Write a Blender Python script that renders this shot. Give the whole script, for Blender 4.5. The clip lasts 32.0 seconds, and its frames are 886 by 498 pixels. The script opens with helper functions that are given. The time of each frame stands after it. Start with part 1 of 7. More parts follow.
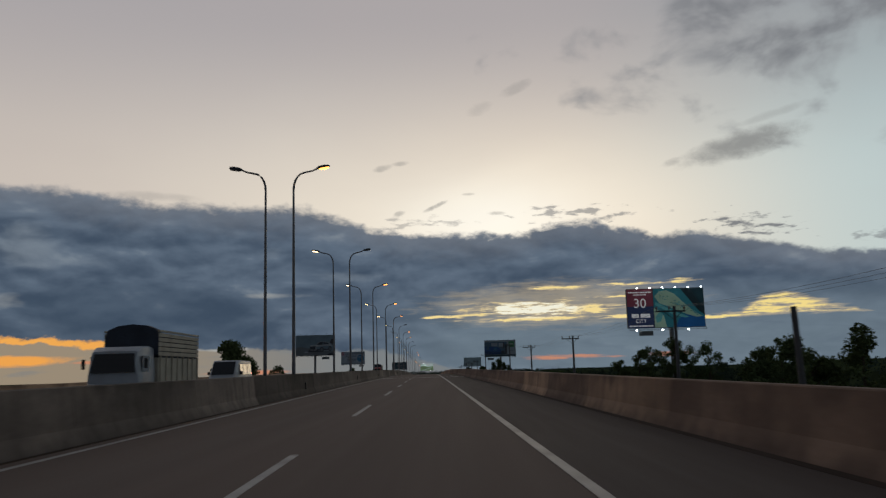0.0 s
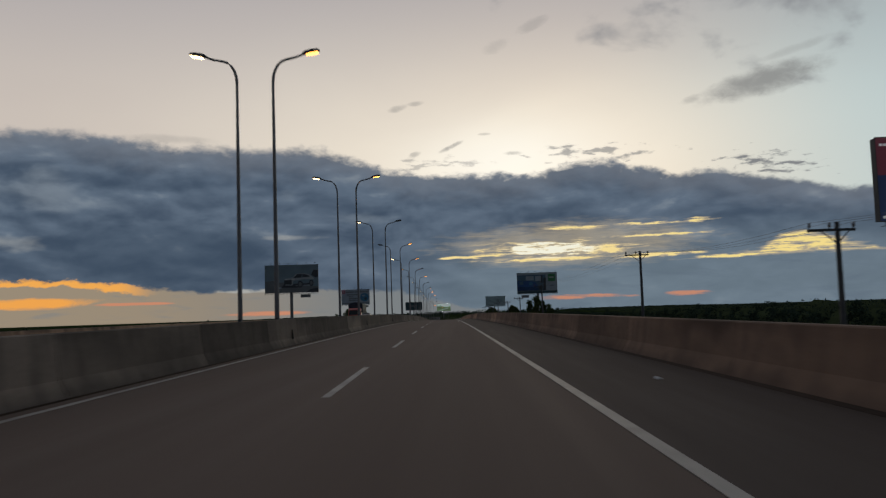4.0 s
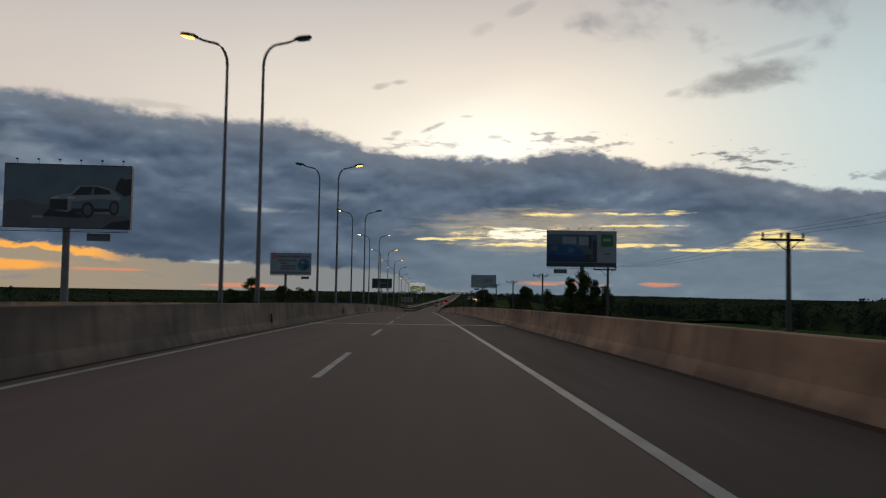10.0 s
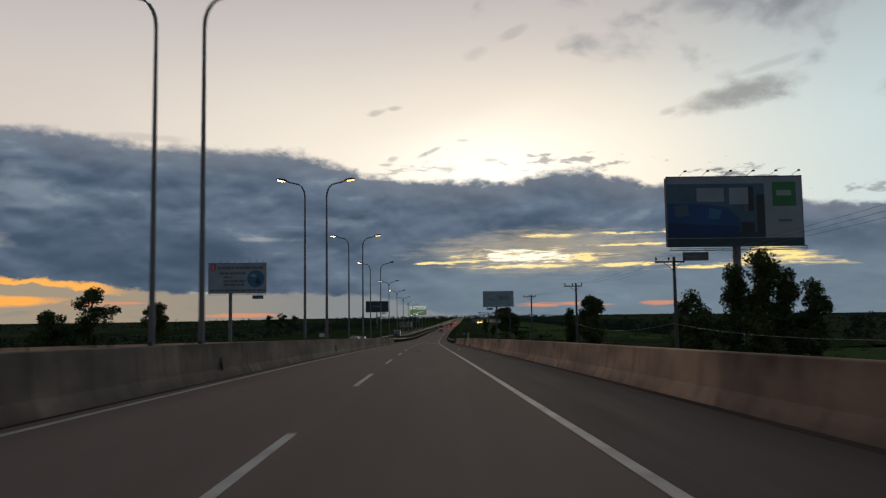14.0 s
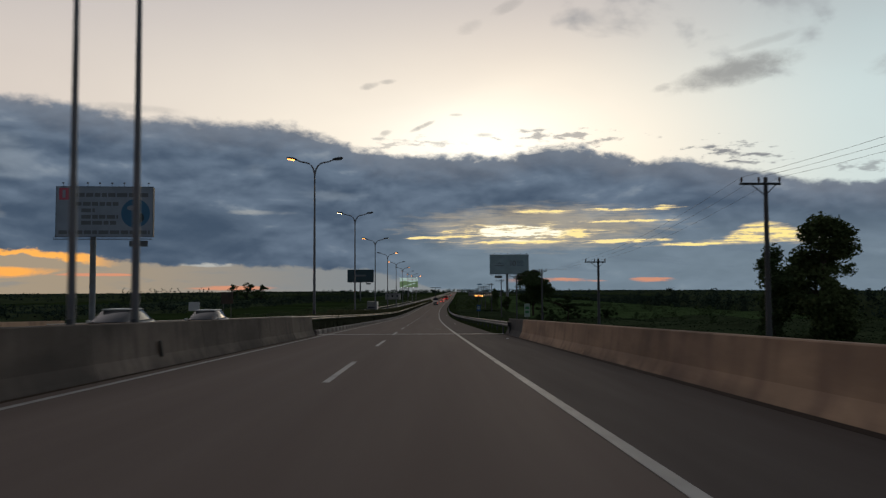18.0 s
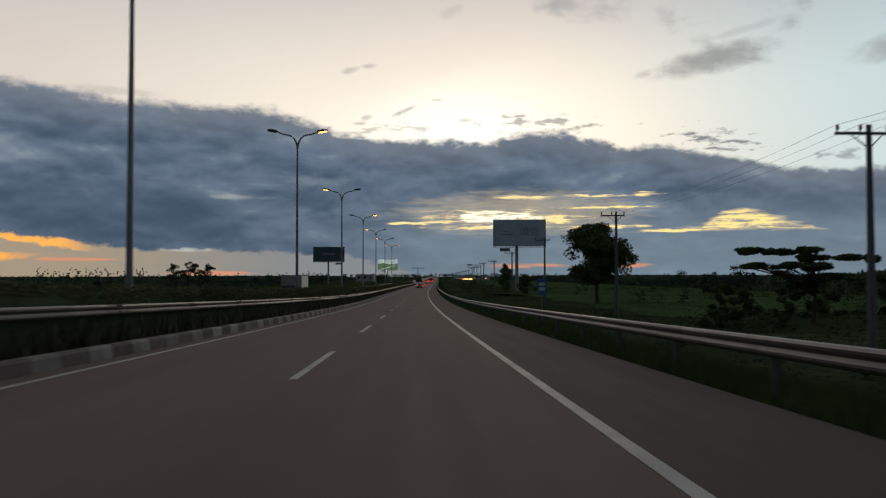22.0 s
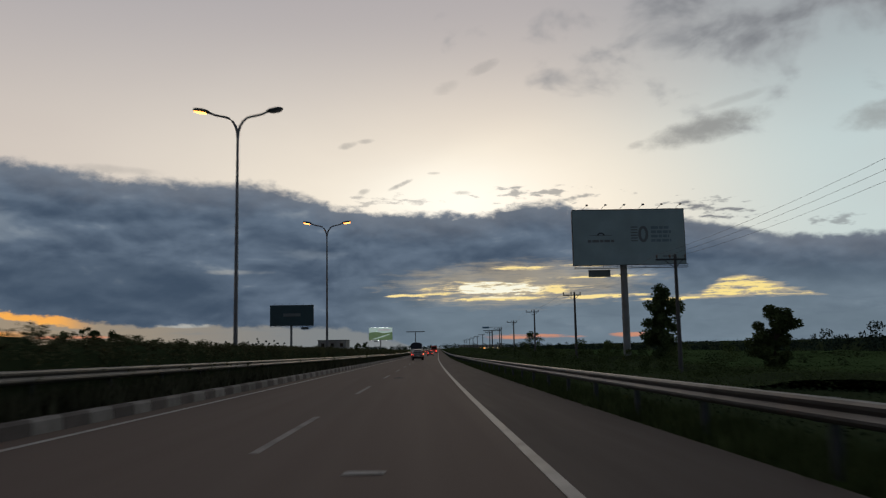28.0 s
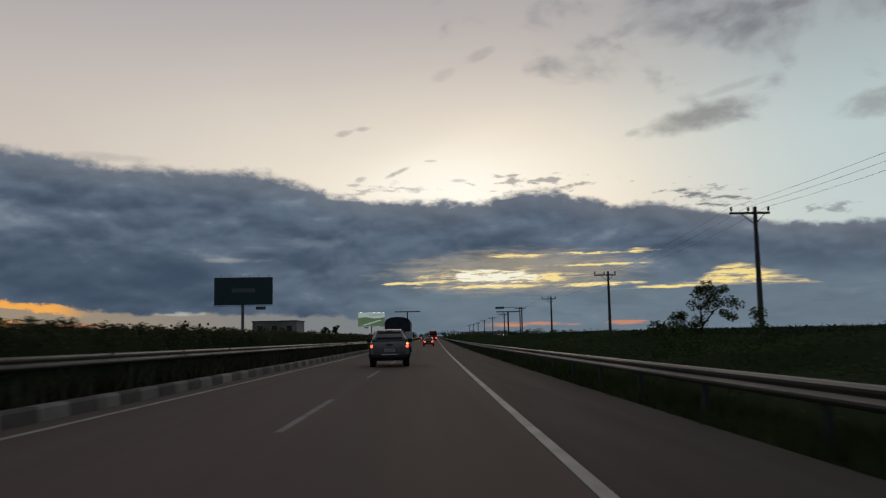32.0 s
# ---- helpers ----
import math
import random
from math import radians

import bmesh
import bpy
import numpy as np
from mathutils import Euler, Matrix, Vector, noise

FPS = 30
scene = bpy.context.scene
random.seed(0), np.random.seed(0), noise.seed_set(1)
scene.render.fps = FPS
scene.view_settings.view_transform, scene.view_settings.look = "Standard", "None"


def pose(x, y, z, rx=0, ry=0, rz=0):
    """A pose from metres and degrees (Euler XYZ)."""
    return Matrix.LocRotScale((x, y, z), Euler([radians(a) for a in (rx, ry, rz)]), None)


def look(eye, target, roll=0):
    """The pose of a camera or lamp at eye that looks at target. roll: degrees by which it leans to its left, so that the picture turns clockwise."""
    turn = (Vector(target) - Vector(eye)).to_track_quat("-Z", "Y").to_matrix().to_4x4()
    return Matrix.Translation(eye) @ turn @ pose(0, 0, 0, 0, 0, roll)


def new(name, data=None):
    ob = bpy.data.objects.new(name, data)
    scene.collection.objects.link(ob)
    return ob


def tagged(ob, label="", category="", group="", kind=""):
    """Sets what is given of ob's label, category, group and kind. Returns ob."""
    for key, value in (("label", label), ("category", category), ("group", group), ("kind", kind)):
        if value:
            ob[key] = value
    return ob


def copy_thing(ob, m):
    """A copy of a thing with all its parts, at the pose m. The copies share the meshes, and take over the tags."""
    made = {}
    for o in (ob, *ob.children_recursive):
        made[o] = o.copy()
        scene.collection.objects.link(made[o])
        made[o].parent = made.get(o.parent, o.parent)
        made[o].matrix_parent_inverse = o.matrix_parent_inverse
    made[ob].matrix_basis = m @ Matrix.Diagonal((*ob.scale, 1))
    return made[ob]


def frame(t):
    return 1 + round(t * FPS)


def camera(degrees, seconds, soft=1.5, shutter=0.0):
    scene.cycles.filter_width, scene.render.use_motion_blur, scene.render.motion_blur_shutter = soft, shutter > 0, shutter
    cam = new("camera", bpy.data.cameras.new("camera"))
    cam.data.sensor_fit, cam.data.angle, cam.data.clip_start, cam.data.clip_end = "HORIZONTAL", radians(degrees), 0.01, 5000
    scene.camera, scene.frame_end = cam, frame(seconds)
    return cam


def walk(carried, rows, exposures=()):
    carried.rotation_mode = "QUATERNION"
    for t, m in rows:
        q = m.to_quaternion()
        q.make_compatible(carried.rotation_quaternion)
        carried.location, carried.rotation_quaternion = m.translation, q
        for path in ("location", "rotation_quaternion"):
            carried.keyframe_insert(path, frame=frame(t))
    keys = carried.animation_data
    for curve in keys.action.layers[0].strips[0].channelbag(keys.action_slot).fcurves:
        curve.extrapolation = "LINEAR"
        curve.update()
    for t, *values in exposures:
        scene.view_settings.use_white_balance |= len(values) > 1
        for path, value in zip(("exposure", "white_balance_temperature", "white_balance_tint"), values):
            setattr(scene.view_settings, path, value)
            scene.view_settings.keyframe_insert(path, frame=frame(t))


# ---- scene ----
# camera and its drive: seconds, x, y, z, tilt, lean, turn
PATH = [
    (0.0, -1.64, 0.35, 1.262, 8.38, 1.59, 0.47),
    (0.5, -1.98, 13.42, 1.316, 9.08, 1.95, 1.36),
    (1.0, -2.33, 26.50, 1.369, 8.48, 0.54, 1.40),
    (1.5, -2.68, 39.83, 1.419, 7.55, -0.28, 1.36),
    (2.0, -3.03, 53.16, 1.466, 6.80, 0.35, 0.65),
    (2.5, -3.40, 66.47, 1.508, 5.33, 1.70, -0.15),
    (3.0, -3.78, 79.79, 1.546, 4.99, 1.82, 0.25),
    (3.5, -4.16, 93.09, 1.577, 4.60, 1.89, 0.94),
    (4.0, -4.53, 106.39, 1.603, 4.27, 1.88, 1.64),
    (4.5, -4.91, 119.70, 1.623, 4.14, 1.77, 2.06),
    (5.0, -5.29, 133.01, 1.633, 5.36, -0.02, 1.56),
    (5.5, -5.65, 146.39, 1.633, 6.25, -1.04, 0.84),
    (6.0, -6.01, 159.76, 1.620, 6.33, -0.51, 0.02),
    (6.5, -6.33, 173.18, 1.593, 5.76, 0.03, -0.13),
    (7.0, -6.64, 186.60, 1.549, 5.93, -0.13, -0.16),
    (7.5, -6.99, 199.92, 1.490, 6.35, 0.55, 0.38),
    (8.0, -7.34, 213.24, 1.416, 6.31, 0.43, 0.79),
    (8.5, -7.69, 226.49, 1.328, 5.79, 0.53, 0.68),
    (9.0, -8.03, 239.74, 1.225, 5.53, 0.02, 0.28),
    (9.5, -8.39, 252.70, 1.109, 4.29, -0.25, 0.08),
    (10.0, -8.76, 265.67, 0.978, 2.92, -0.94, -0.19),
    (10.5, -9.05, 278.71, 0.830, 2.72, -0.35, -0.08),
    (11.0, -9.35, 291.75, 0.666, 2.55, -0.06, -0.29),
    (11.5, -9.67, 304.85, 0.482, 2.34, 0.45, -0.32),
    (12.0, -9.99, 317.95, 0.281, 2.45, 0.23, -0.45),
    (12.5, -10.33, 331.21, 0.060, 2.73, 0.73, -0.25),
    (13.0, -10.67, 344.47, -0.179, 3.30, 0.50, -0.18),
    (13.5, -10.95, 357.48, -0.430, 4.36, 0.58, -0.09),
    (14.0, -11.22, 370.49, -0.697, 4.61, 0.79, -0.12),
    (14.5, -11.48, 383.32, -0.977, 4.90, 1.13, -0.18),
    (15.0, -11.72, 396.14, -1.273, 5.12, 1.45, -0.26),
    (15.5, -11.96, 408.85, -1.581, 5.16, 1.60, -0.32),
    (16.0, -12.18, 421.55, -1.902, 3.53, 0.78, -0.56),
    (16.5, -12.41, 434.18, -2.230, 2.33, 0.44, -0.68),
    (17.0, -12.62, 446.81, -2.565, 2.75, 0.23, -0.93),
    (17.5, -12.82, 459.39, -2.904, 2.97, 0.12, -1.02),
    (18.0, -13.00, 471.97, -3.246, 2.84, 0.24, -0.72),
    (18.5, -13.12, 484.49, -3.590, 3.06, 0.17, -0.56),
    (19.0, -13.22, 497.02, -3.937, 3.82, 0.26, -0.62),
    (19.5, -13.29, 509.28, -4.278, 3.72, 0.99, -0.82),
    (20.0, -13.35, 521.55, -4.620, 3.74, 0.82, -1.01),
    (20.5, -13.44, 533.76, -4.960, 4.36, 1.02, -1.00),
    (21.0, -13.52, 545.96, -5.296, 3.82, 0.58, -1.19),
    (21.5, -13.62, 558.25, -5.629, 3.81, -0.77, -1.95),
    (22.0, -13.70, 570.54, -5.955, 1.82, 0.10, -2.07),
    (22.5, -13.77, 582.85, -6.271, 4.71, 2.19, -1.62),
    (23.0, -13.82, 595.16, -6.577, 6.36, 1.70, -1.95),
    (23.5, -13.73, 607.48, -6.870, 5.66, 1.40, -2.33),
    (24.0, -13.63, 619.79, -7.147, 4.75, 2.24, -2.03),
    (24.5, -13.51, 631.91, -7.399, 4.20, 2.93, -1.28),
    (25.0, -13.38, 644.03, -7.629, 4.20, 2.57, -1.28),
    (25.5, -13.24, 656.05, -7.830, 4.25, 1.93, -1.34),
    (26.0, -13.08, 668.08, -8.004, 4.34, 1.27, -1.42),
    (26.5, -12.91, 680.10, -8.153, 4.42, 0.85, -1.46),
    (27.0, -12.73, 692.13, -8.281, 4.96, 0.76, -1.40),
    (27.5, -12.55, 704.26, -8.393, 5.92, 1.17, -1.83),
    (28.0, -12.36, 716.39, -8.493, 6.85, 1.07, -2.12),
    (28.5, -12.15, 728.41, -8.584, 7.29, 0.95, -2.35),
    (29.0, -11.93, 740.43, -8.671, 7.90, 0.92, -2.38),
    (29.5, -11.74, 752.33, -8.751, 8.24, 0.53, -2.19),
    (30.0, -11.54, 764.23, -8.827, 8.34, 0.96, -1.83),
    (30.5, -11.31, 776.13, -8.900, 8.40, 1.80, -1.67),
    (31.0, -11.06, 788.03, -8.969, 7.40, 1.18, -2.03),
    (31.5, -10.80, 799.93, -9.035, 6.19, 0.96, -2.32),
    (32.0, -10.53, 811.84, -9.098, 6.00, 1.12, -2.34),
]
cam = camera(56.9, 32.0, soft=1.25, shutter=0.3)
walk(cam, [(r[0], pose(r[1], r[2], r[3], 90 + r[4], r[5], r[6])) for r in PATH], exposures=((0.0, -0.18, 6500, 9), (2.0, -0.2, 6500, 9), (5.0, -0.15, 6500, 9), (7.0, -0.16, 6500, 9), (9.0, -0.1, 6500, 9), (10.0, 0.02, 6500, 9), (12.0, 0.1, 6500, 9), (16.0, 0.08, 6500, 9), (18.0, 0.1, 6500, 9), (20.0, 0.06, 6500, 9), (22.0, 0.12, 6500, 9), (23.0, -0.02, 6500, 9), (24.0, 0.0, 6500, 9), (28.0, -0.06, 6500, 9), (30.0, -0.08, 6500, 9), (32.0, -0.14, 6500, 9)))

# ---------------------------------------------------------------- world and sun
SUN_AZ, SUN_EL = 5.9, 4.5


def make_world():
    w = bpy.data.worlds.new("dusk_sky")
    scene.world = w
    w.use_nodes = True
    nt = w.node_tree
    nt.nodes.clear()
    ln = nt.links.new

    def put(node, sock, v):
        if v is None:
            return
        if hasattr(v, "is_linked"):
            ln(v, node.inputs[sock])
        else:
            node.inputs[sock].default_value = v

    def ma(op, a, b=None, c=None, clamp=False):
        n = nt.nodes.new("ShaderNodeMath")
        n.operation, n.use_clamp = op, clamp
        put(n, 0, a), put(n, 1, b), put(n, 2, c)
        return n.outputs[0]

    def step(v, lo, hi):
        n = nt.nodes.new("ShaderNodeMapRange")
        n.interpolation_type = "SMOOTHSTEP"
        put(n, 0, v), put(n, 1, lo), put(n, 2, hi)
        n.inputs[3].default_value, n.inputs[4].default_value = 0.0, 1.0
        return n.outputs[0]

    def noise_at(vec, scale, detail=5.0, rough=0.55, dist=0.0):
        n = nt.nodes.new("ShaderNodeTexNoise")
        ln(vec, n.inputs["Vector"])
        n.inputs["Scale"].default_value, n.inputs["Detail"].default_value = scale, detail
        n.inputs["Roughness"].default_value, n.inputs["Distortion"].default_value = rough, dist
        return n.outputs[0]

    def comb(x, y, z=0.0):
        n = nt.nodes.new("ShaderNodeCombineXYZ")
        put(n, 0, x), put(n, 1, y), put(n, 2, z)
        return n.outputs[0]

    def mix(f, a, b):
        n = nt.nodes.new("ShaderNodeMix")
        n.data_type = "RGBA"
        put(n, 0, f), put(n, 6, a), put(n, 7, b)
        return n.outputs[2]

    def curve(v, pts, lo, hi, vlo, vhi):
        m = nt.nodes.new("ShaderNodeMapRange")
        put(m, 0, v), put(m, 1, lo), put(m, 2, hi)
        n = nt.nodes.new("ShaderNodeFloatCurve")
        c = n.mapping.curves[0]
        pts = [((x - lo) / (hi - lo), (y - vlo) / (vhi - vlo)) for x, y in pts]
        while len(c.points) < len(pts):
            c.points.new(0.5, 0.5)
        for p, q in zip(c.points, pts):
            p.location = q
        n.mapping.update()
        ln(m.outputs[0], n.inputs[1])
        return ma("MULTIPLY_ADD", n.outputs[0], vhi - vlo, vlo)

    def rgb(r, g, b):
        return tuple((c / 255 / 12.92 if c < 11 else ((c / 255 + 0.055) / 1.055) ** 2.4) for c in (r, g, b)) + (1,)

    tc = nt.nodes.new("ShaderNodeTexCoord")
    sep = nt.nodes.new("ShaderNodeSeparateXYZ")
    ln(tc.outputs["Generated"], sep.inputs[0])
    az = ma("DEGREES", ma("ARCTAN2", sep.outputs[0], sep.outputs[1]))
    el = ma("DEGREES", ma("ARCSINE", sep.outputs[2]))
    lump = noise_at(comb(ma("MULTIPLY", az, 0.16), ma("MULTIPLY", el, 0.30)), 1.0, 6.0, 0.52, 0.3)
    streak = noise_at(comb(ma("MULTIPLY", az, 0.22), ma("MULTIPLY", el, 1.15)), 1.0, 6.0, 0.6, 0.5)
    fine = noise_at(comb(ma("MULTIPLY", az, 0.9), ma("MULTIPLY", el, 1.5)), 1.0, 6.0, 0.62, 0.2)
    broad = noise_at(comb(ma("MULTIPLY", az, 0.06), ma("MULTIPLY", el, 0.12), 3.0), 1.0, 4.0, 0.5, 0.4)
    streak2 = noise_at(comb(ma("MULTIPLY", az, 0.30), ma("MULTIPLY", el, 2.6), 9.0), 1.0, 5.0, 0.6, 0.3)
    c_streak2 = ma("SUBTRACT", streak2, 0.5)
    c_lump, c_streak = ma("SUBTRACT", lump, 0.5), ma("SUBTRACT", streak, 0.5)
    c_fine, c_broad = ma("SUBTRACT", fine, 0.5), ma("SUBTRACT", broad, 0.5)

    def patch(a0, e0, wa, we, tilt=0.0):
        """1 in the middle of an oval patch of sky, 0 on its rim, less beyond."""
        dx = ma("SUBTRACT", az, a0)
        dy = ma("SUBTRACT", ma("SUBTRACT", el, e0), ma("MULTIPLY", dx, tilt))
        q = ma("ADD", ma("POWER", ma("ABSOLUTE", ma("DIVIDE", dx, wa)), 2.0), ma("POWER", ma("ABSOLUTE", ma("DIVIDE", dy, we)), 2.0))
        return ma("SUBTRACT", 1.0, q)

    # clear sky: a warm glow over the hidden sun, grey pink above, pale blue-green to the north
    sky = nt.nodes.new("ShaderNodeTexSky")
    sky.sky_type, sky.sun_disc = "NISHITA", False
    sky.sun_elevation, sky.sun_rotation = radians(SUN_EL), radians(SUN_AZ)
    far_r = step(az, 6.0, 30.0)
    high = step(el, 11.0, 25.0)
    low_col = mix(far_r, rgb(226, 216, 204), rgb(192, 208, 210))
    low_col = mix(step(ma("MULTIPLY", az, -1.0), 8.0, 30.0), low_col, rgb(212, 200, 190))
    top_col = mix(far_r, rgb(176, 170, 172), rgb(150, 158, 164))
    clear = mix(high, low_col, top_col)
    glow = ma("EXPONENT", ma("SUBTRACT", patch(3.4, 9.6, 13.5, 5.2), 1.0))
    clear = mix(ma("MULTIPLY", glow, 0.9), clear, rgb(250, 240, 222))
    heart = ma("EXPONENT", ma("SUBTRACT", patch(3.4, 9.9, 7.2, 2.9), 1.0))
    clear = mix(heart, clear, rgb(255, 254, 246))
    up = step(el, 26.0, 60.0)
    clear = mix(up, clear, rgb(104, 110, 122))
    back = step(ma("ABSOLUTE", az), 34.0, 110.0)
    clear = mix(ma("MULTIPLY", back, 0.9), clear, rgb(66, 76, 89))
    add = nt.nodes.new("ShaderNodeMix")
    add.data_type, add.blend_type = "RGBA", "ADD"
    add.inputs[0].default_value = 0.008
    ln(clear, add.inputs[6]), ln(sky.outputs[0], add.inputs[7])
    clear = mix(ma("MULTIPLY", ma("ADD", c_broad, 0.08), 0.5, clamp=True), add.outputs[2], rgb(190, 178, 176))

    # grey mottled cloud high on the north side
    under_m = curve(az, [(-180, 60), (-40, 50), (-6, 40), (2, 26), (6, 20), (10, 18.6), (17, 17.6), (23, 16.6), (30, 16.4), (60, 16), (180, 30)], -180, 180, 0, 60)
    mot = noise_at(comb(ma("MULTIPLY", az, 0.19), ma("MULTIPLY", el, 0.31), 7.0), 1.0, 4.0, 0.52, 0.3)
    c_mot = ma("SUBTRACT", mot, 0.5)
    inside = ma("MULTIPLY_ADD", ma("SUBTRACT", el, under_m), 0.22, 0.0)
    inside = ma("MINIMUM", inside, ma("MULTIPLY", ma("SUBTRACT", az, 11.0), 0.08))
    g = ma("ADD", ma("MINIMUM", inside, 0.62), ma("ADD", ma("MULTIPLY", c_mot, 4.6), ma("MULTIPLY", c_fine, 0.35)))
    thin = step(g, -0.1, 1.0)
    clear = mix(ma("MULTIPLY", thin, 0.7), clear, rgb(140, 142, 147))
    clear = mix(ma("MULTIPLY", step(g, 0.5, 1.7), 0.75), clear, rgb(104, 107, 114))
    # small drifting smudges
    wob = ma("ADD", ma("MULTIPLY", c_fine, 2.2), ma("MULTIPLY", c_lump, 1.6))
    for a0, e0, wa, we, tilt, k in ((20.5, 14.1, 4.4, 1.0, 0.17, 0.78), (32.0, 13.9, 3.4, 1.0, 0.1, 0.6), (15.9, 13.45, 0.9, 0.3, 0.2, 0.35), (-0.75, 11.35, 0.95, 0.2, 0.42, 0.62),
                                    (-4.4, 14.1, 0.75, 0.26, 0.2, 0.42), (-3.1, 14.4, 0.65, 0.2, 0.1, 0.42), (3.7, 10.75, 0.75, 0.17, 0.0, 0.55), (1.7, 12.15, 0.5, 0.12, 0.0, 0.4),
                                    (2.6, 18.0, 1.0, 0.5, 0.2, 0.2), (5.4, 19.3, 1.2, 0.4, 0.35, 0.28), (-20.0, 11.9, 3.4, 0.35, -0.02, 0.3), (22.8, 15.9, 2.6, 0.3, 0.2, 0.25), (-3.3, 10.9, 0.5, 0.2, 0.2, 0.45)):
        clear = mix(ma("MULTIPLY", step(ma("ADD", patch(a0, e0, wa, we, tilt), ma("MULTIPLY", wob, 0.6 if wa > 2 else 1.0)), -0.2, 1.2), k), clear, rgb(134, 134, 134))
    # torn flecks along the top of the bank
    tear = noise_at(comb(ma("MULTIPLY", az, 0.75), ma("MULTIPLY", el, 2.6), 2.0), 1.0, 4.0, 0.55, 0.1)
    c_tear = ma("SUBTRACT", tear, 0.5)
    for a0, e0, wa, we, tilt, k in ((9.5, 10.5, 5.2, 0.75, -0.03, 1.0), (20.6, 8.9, 3.8, 1.15, -0.05, 1.35), (-2.0, 10.2, 4.0, 0.6, 0.0, 0.7), (28.0, 7.6, 3.0, 0.5, 0.0, 0.9)):
        f = ma("ADD", patch(a0, e0, wa, we, tilt), ma("MULTIPLY", c_tear, 6.5))
        clear = mix(ma("MULTIPLY", step(f, 0.6, 1.7), 0.66 * k, clamp=True), clear, rgb(120, 122, 128))

    # the long bank of cloud, its lumps lit from above
    edge = curve(az, [(-180, 12), (-90, 11), (-45, 11.2), (-28.6, 11.8), (-20.3, 11.5), (-11, 11.1), (-7.1, 10.5), (-4.5, 9.7), (-1, 9.5), (2.9, 9.3),
                      (6.1, 9.6), (8.9, 9.8), (12.8, 9.1), (16.5, 8.8), (20.1, 8.0), (24, 7.3), (29, 6.8), (60, 7), (180, 12)], -180, 180, 0, 20)
    edge = ma("ADD", edge, ma("ADD", ma("MULTIPLY", c_lump, 1.9), ma("MULTIPLY", c_fine, 1.15)))
    d_up = ma("SUBTRACT", edge, el)
    bank = step(d_up, ma("SUBTRACT", -0.16, ma("MULTIPLY", step(ma("MULTIPLY", az, -1.0), 2.0, 14.0), 0.3)), 0.42)
    lump_b = noise_at(comb(ma("MULTIPLY_ADD", az, 0.16, 0.05), ma("MULTIPLY_ADD", el, 0.30, 0.30)), 1.0, 6.0, 0.52, 0.3)
    med = noise_at(comb(ma("MULTIPLY", az, 0.30), ma("MULTIPLY", el, 0.75), 5.0), 1.0, 3.0, 0.45, 0.3)
    med_b = noise_at(comb(ma("MULTIPLY_ADD", az, 0.30, 0.05), ma("MULTIPLY_ADD", el, 0.75, 0.3), 5.0), 1.0, 3.0, 0.45, 0.3)
    relief = ma("ADD", ma("MULTIPLY", ma("SUBTRACT", lump, lump_b), 2.1), ma("MULTIPLY", ma("SUBTRACT", med, med_b), 1.3))
    bank_col = mix(step(ma("ADD", relief, ma("MULTIPLY", c_broad, 1.2)), -0.55, 0.55), rgb(68, 83, 102), rgb(102, 117, 135))
    bank_col = mix(ma("MULTIPLY", step(ma("ADD", relief, c_broad), 0.28, 0.75), 0.8), bank_col, rgb(140, 150, 160))
    rim = ma("MULTIPLY", ma("SUBTRACT", 1.0, step(d_up, 0.0, 2.4)), 0.5)
    bank_col = mix(rim, bank_col, rgb(130, 134, 142))
    deep = step(patch(-20.0, 4.0, 11.0, 2.8), 0.0, 0.9)
    bank_col = mix(ma("MULTIPLY", deep, 0.55), bank_col, rgb(60, 76, 95))
    for a0, e0, wa, we, k, col in ((-27.5, 8.2, 6.0, 1.5, 0.5, rgb(140, 150, 160)), (-11.4, 5.3, 2.4, 0.26, 0.75, rgb(176, 176, 172)), (-12.0, 8.2, 1.6, 0.5, 0.35, rgb(140, 150, 160)), (-29.0, 5.0, 2.0, 0.6, 0.5, rgb(176, 176, 172)), (-7.0, 6.6, 3.0, 0.5, 0.35, rgb(140, 150, 160))):
        pl = step(ma("ADD", patch(a0, e0, wa, we), ma("ADD", ma("MULTIPLY", c_lump, 3.0), ma("MULTIPLY", ma("SUBTRACT", med, 0.5), 3.0))), 0.1, 1.5)
        bank_col = mix(ma("MULTIPLY", pl, k), bank_col, col)
    # paler, streaked haze under the bank on the north side
    low_haze = ma("MULTIPLY", step(az, -8.0, 3.0), ma("SUBTRACT", 1.0, step(el, 1.6, 6.4)))
    bank_col = mix(ma("MULTIPLY", low_haze, 0.62), bank_col, rgb(122, 138, 149))
    stripe = ma("MULTIPLY", low_haze, step(c_streak, 0.0, 0.2))
    bank_col = mix(ma("MULTIPLY", stripe, 0.5), bank_col, rgb(98, 112, 127))
    # breaks that let the low sun's light through: thin torn streaks, one bright lens, and a flat-bottomed peak to the north
    streak3 = ma("SUBTRACT", noise_at(comb(ma("MULTIPLY", az, 0.55), ma("MULTIPLY", el, 4.6), 12.0), 1.0, 5.0, 0.6, 0.4), 0.5)
    torn = ma("ADD", ma("MULTIPLY", streak3, 3.4), ma("ADD", ma("MULTIPLY", c_streak2, 2.2), ma("MULTIPLY", c_fine, 1.2)))
    best = None
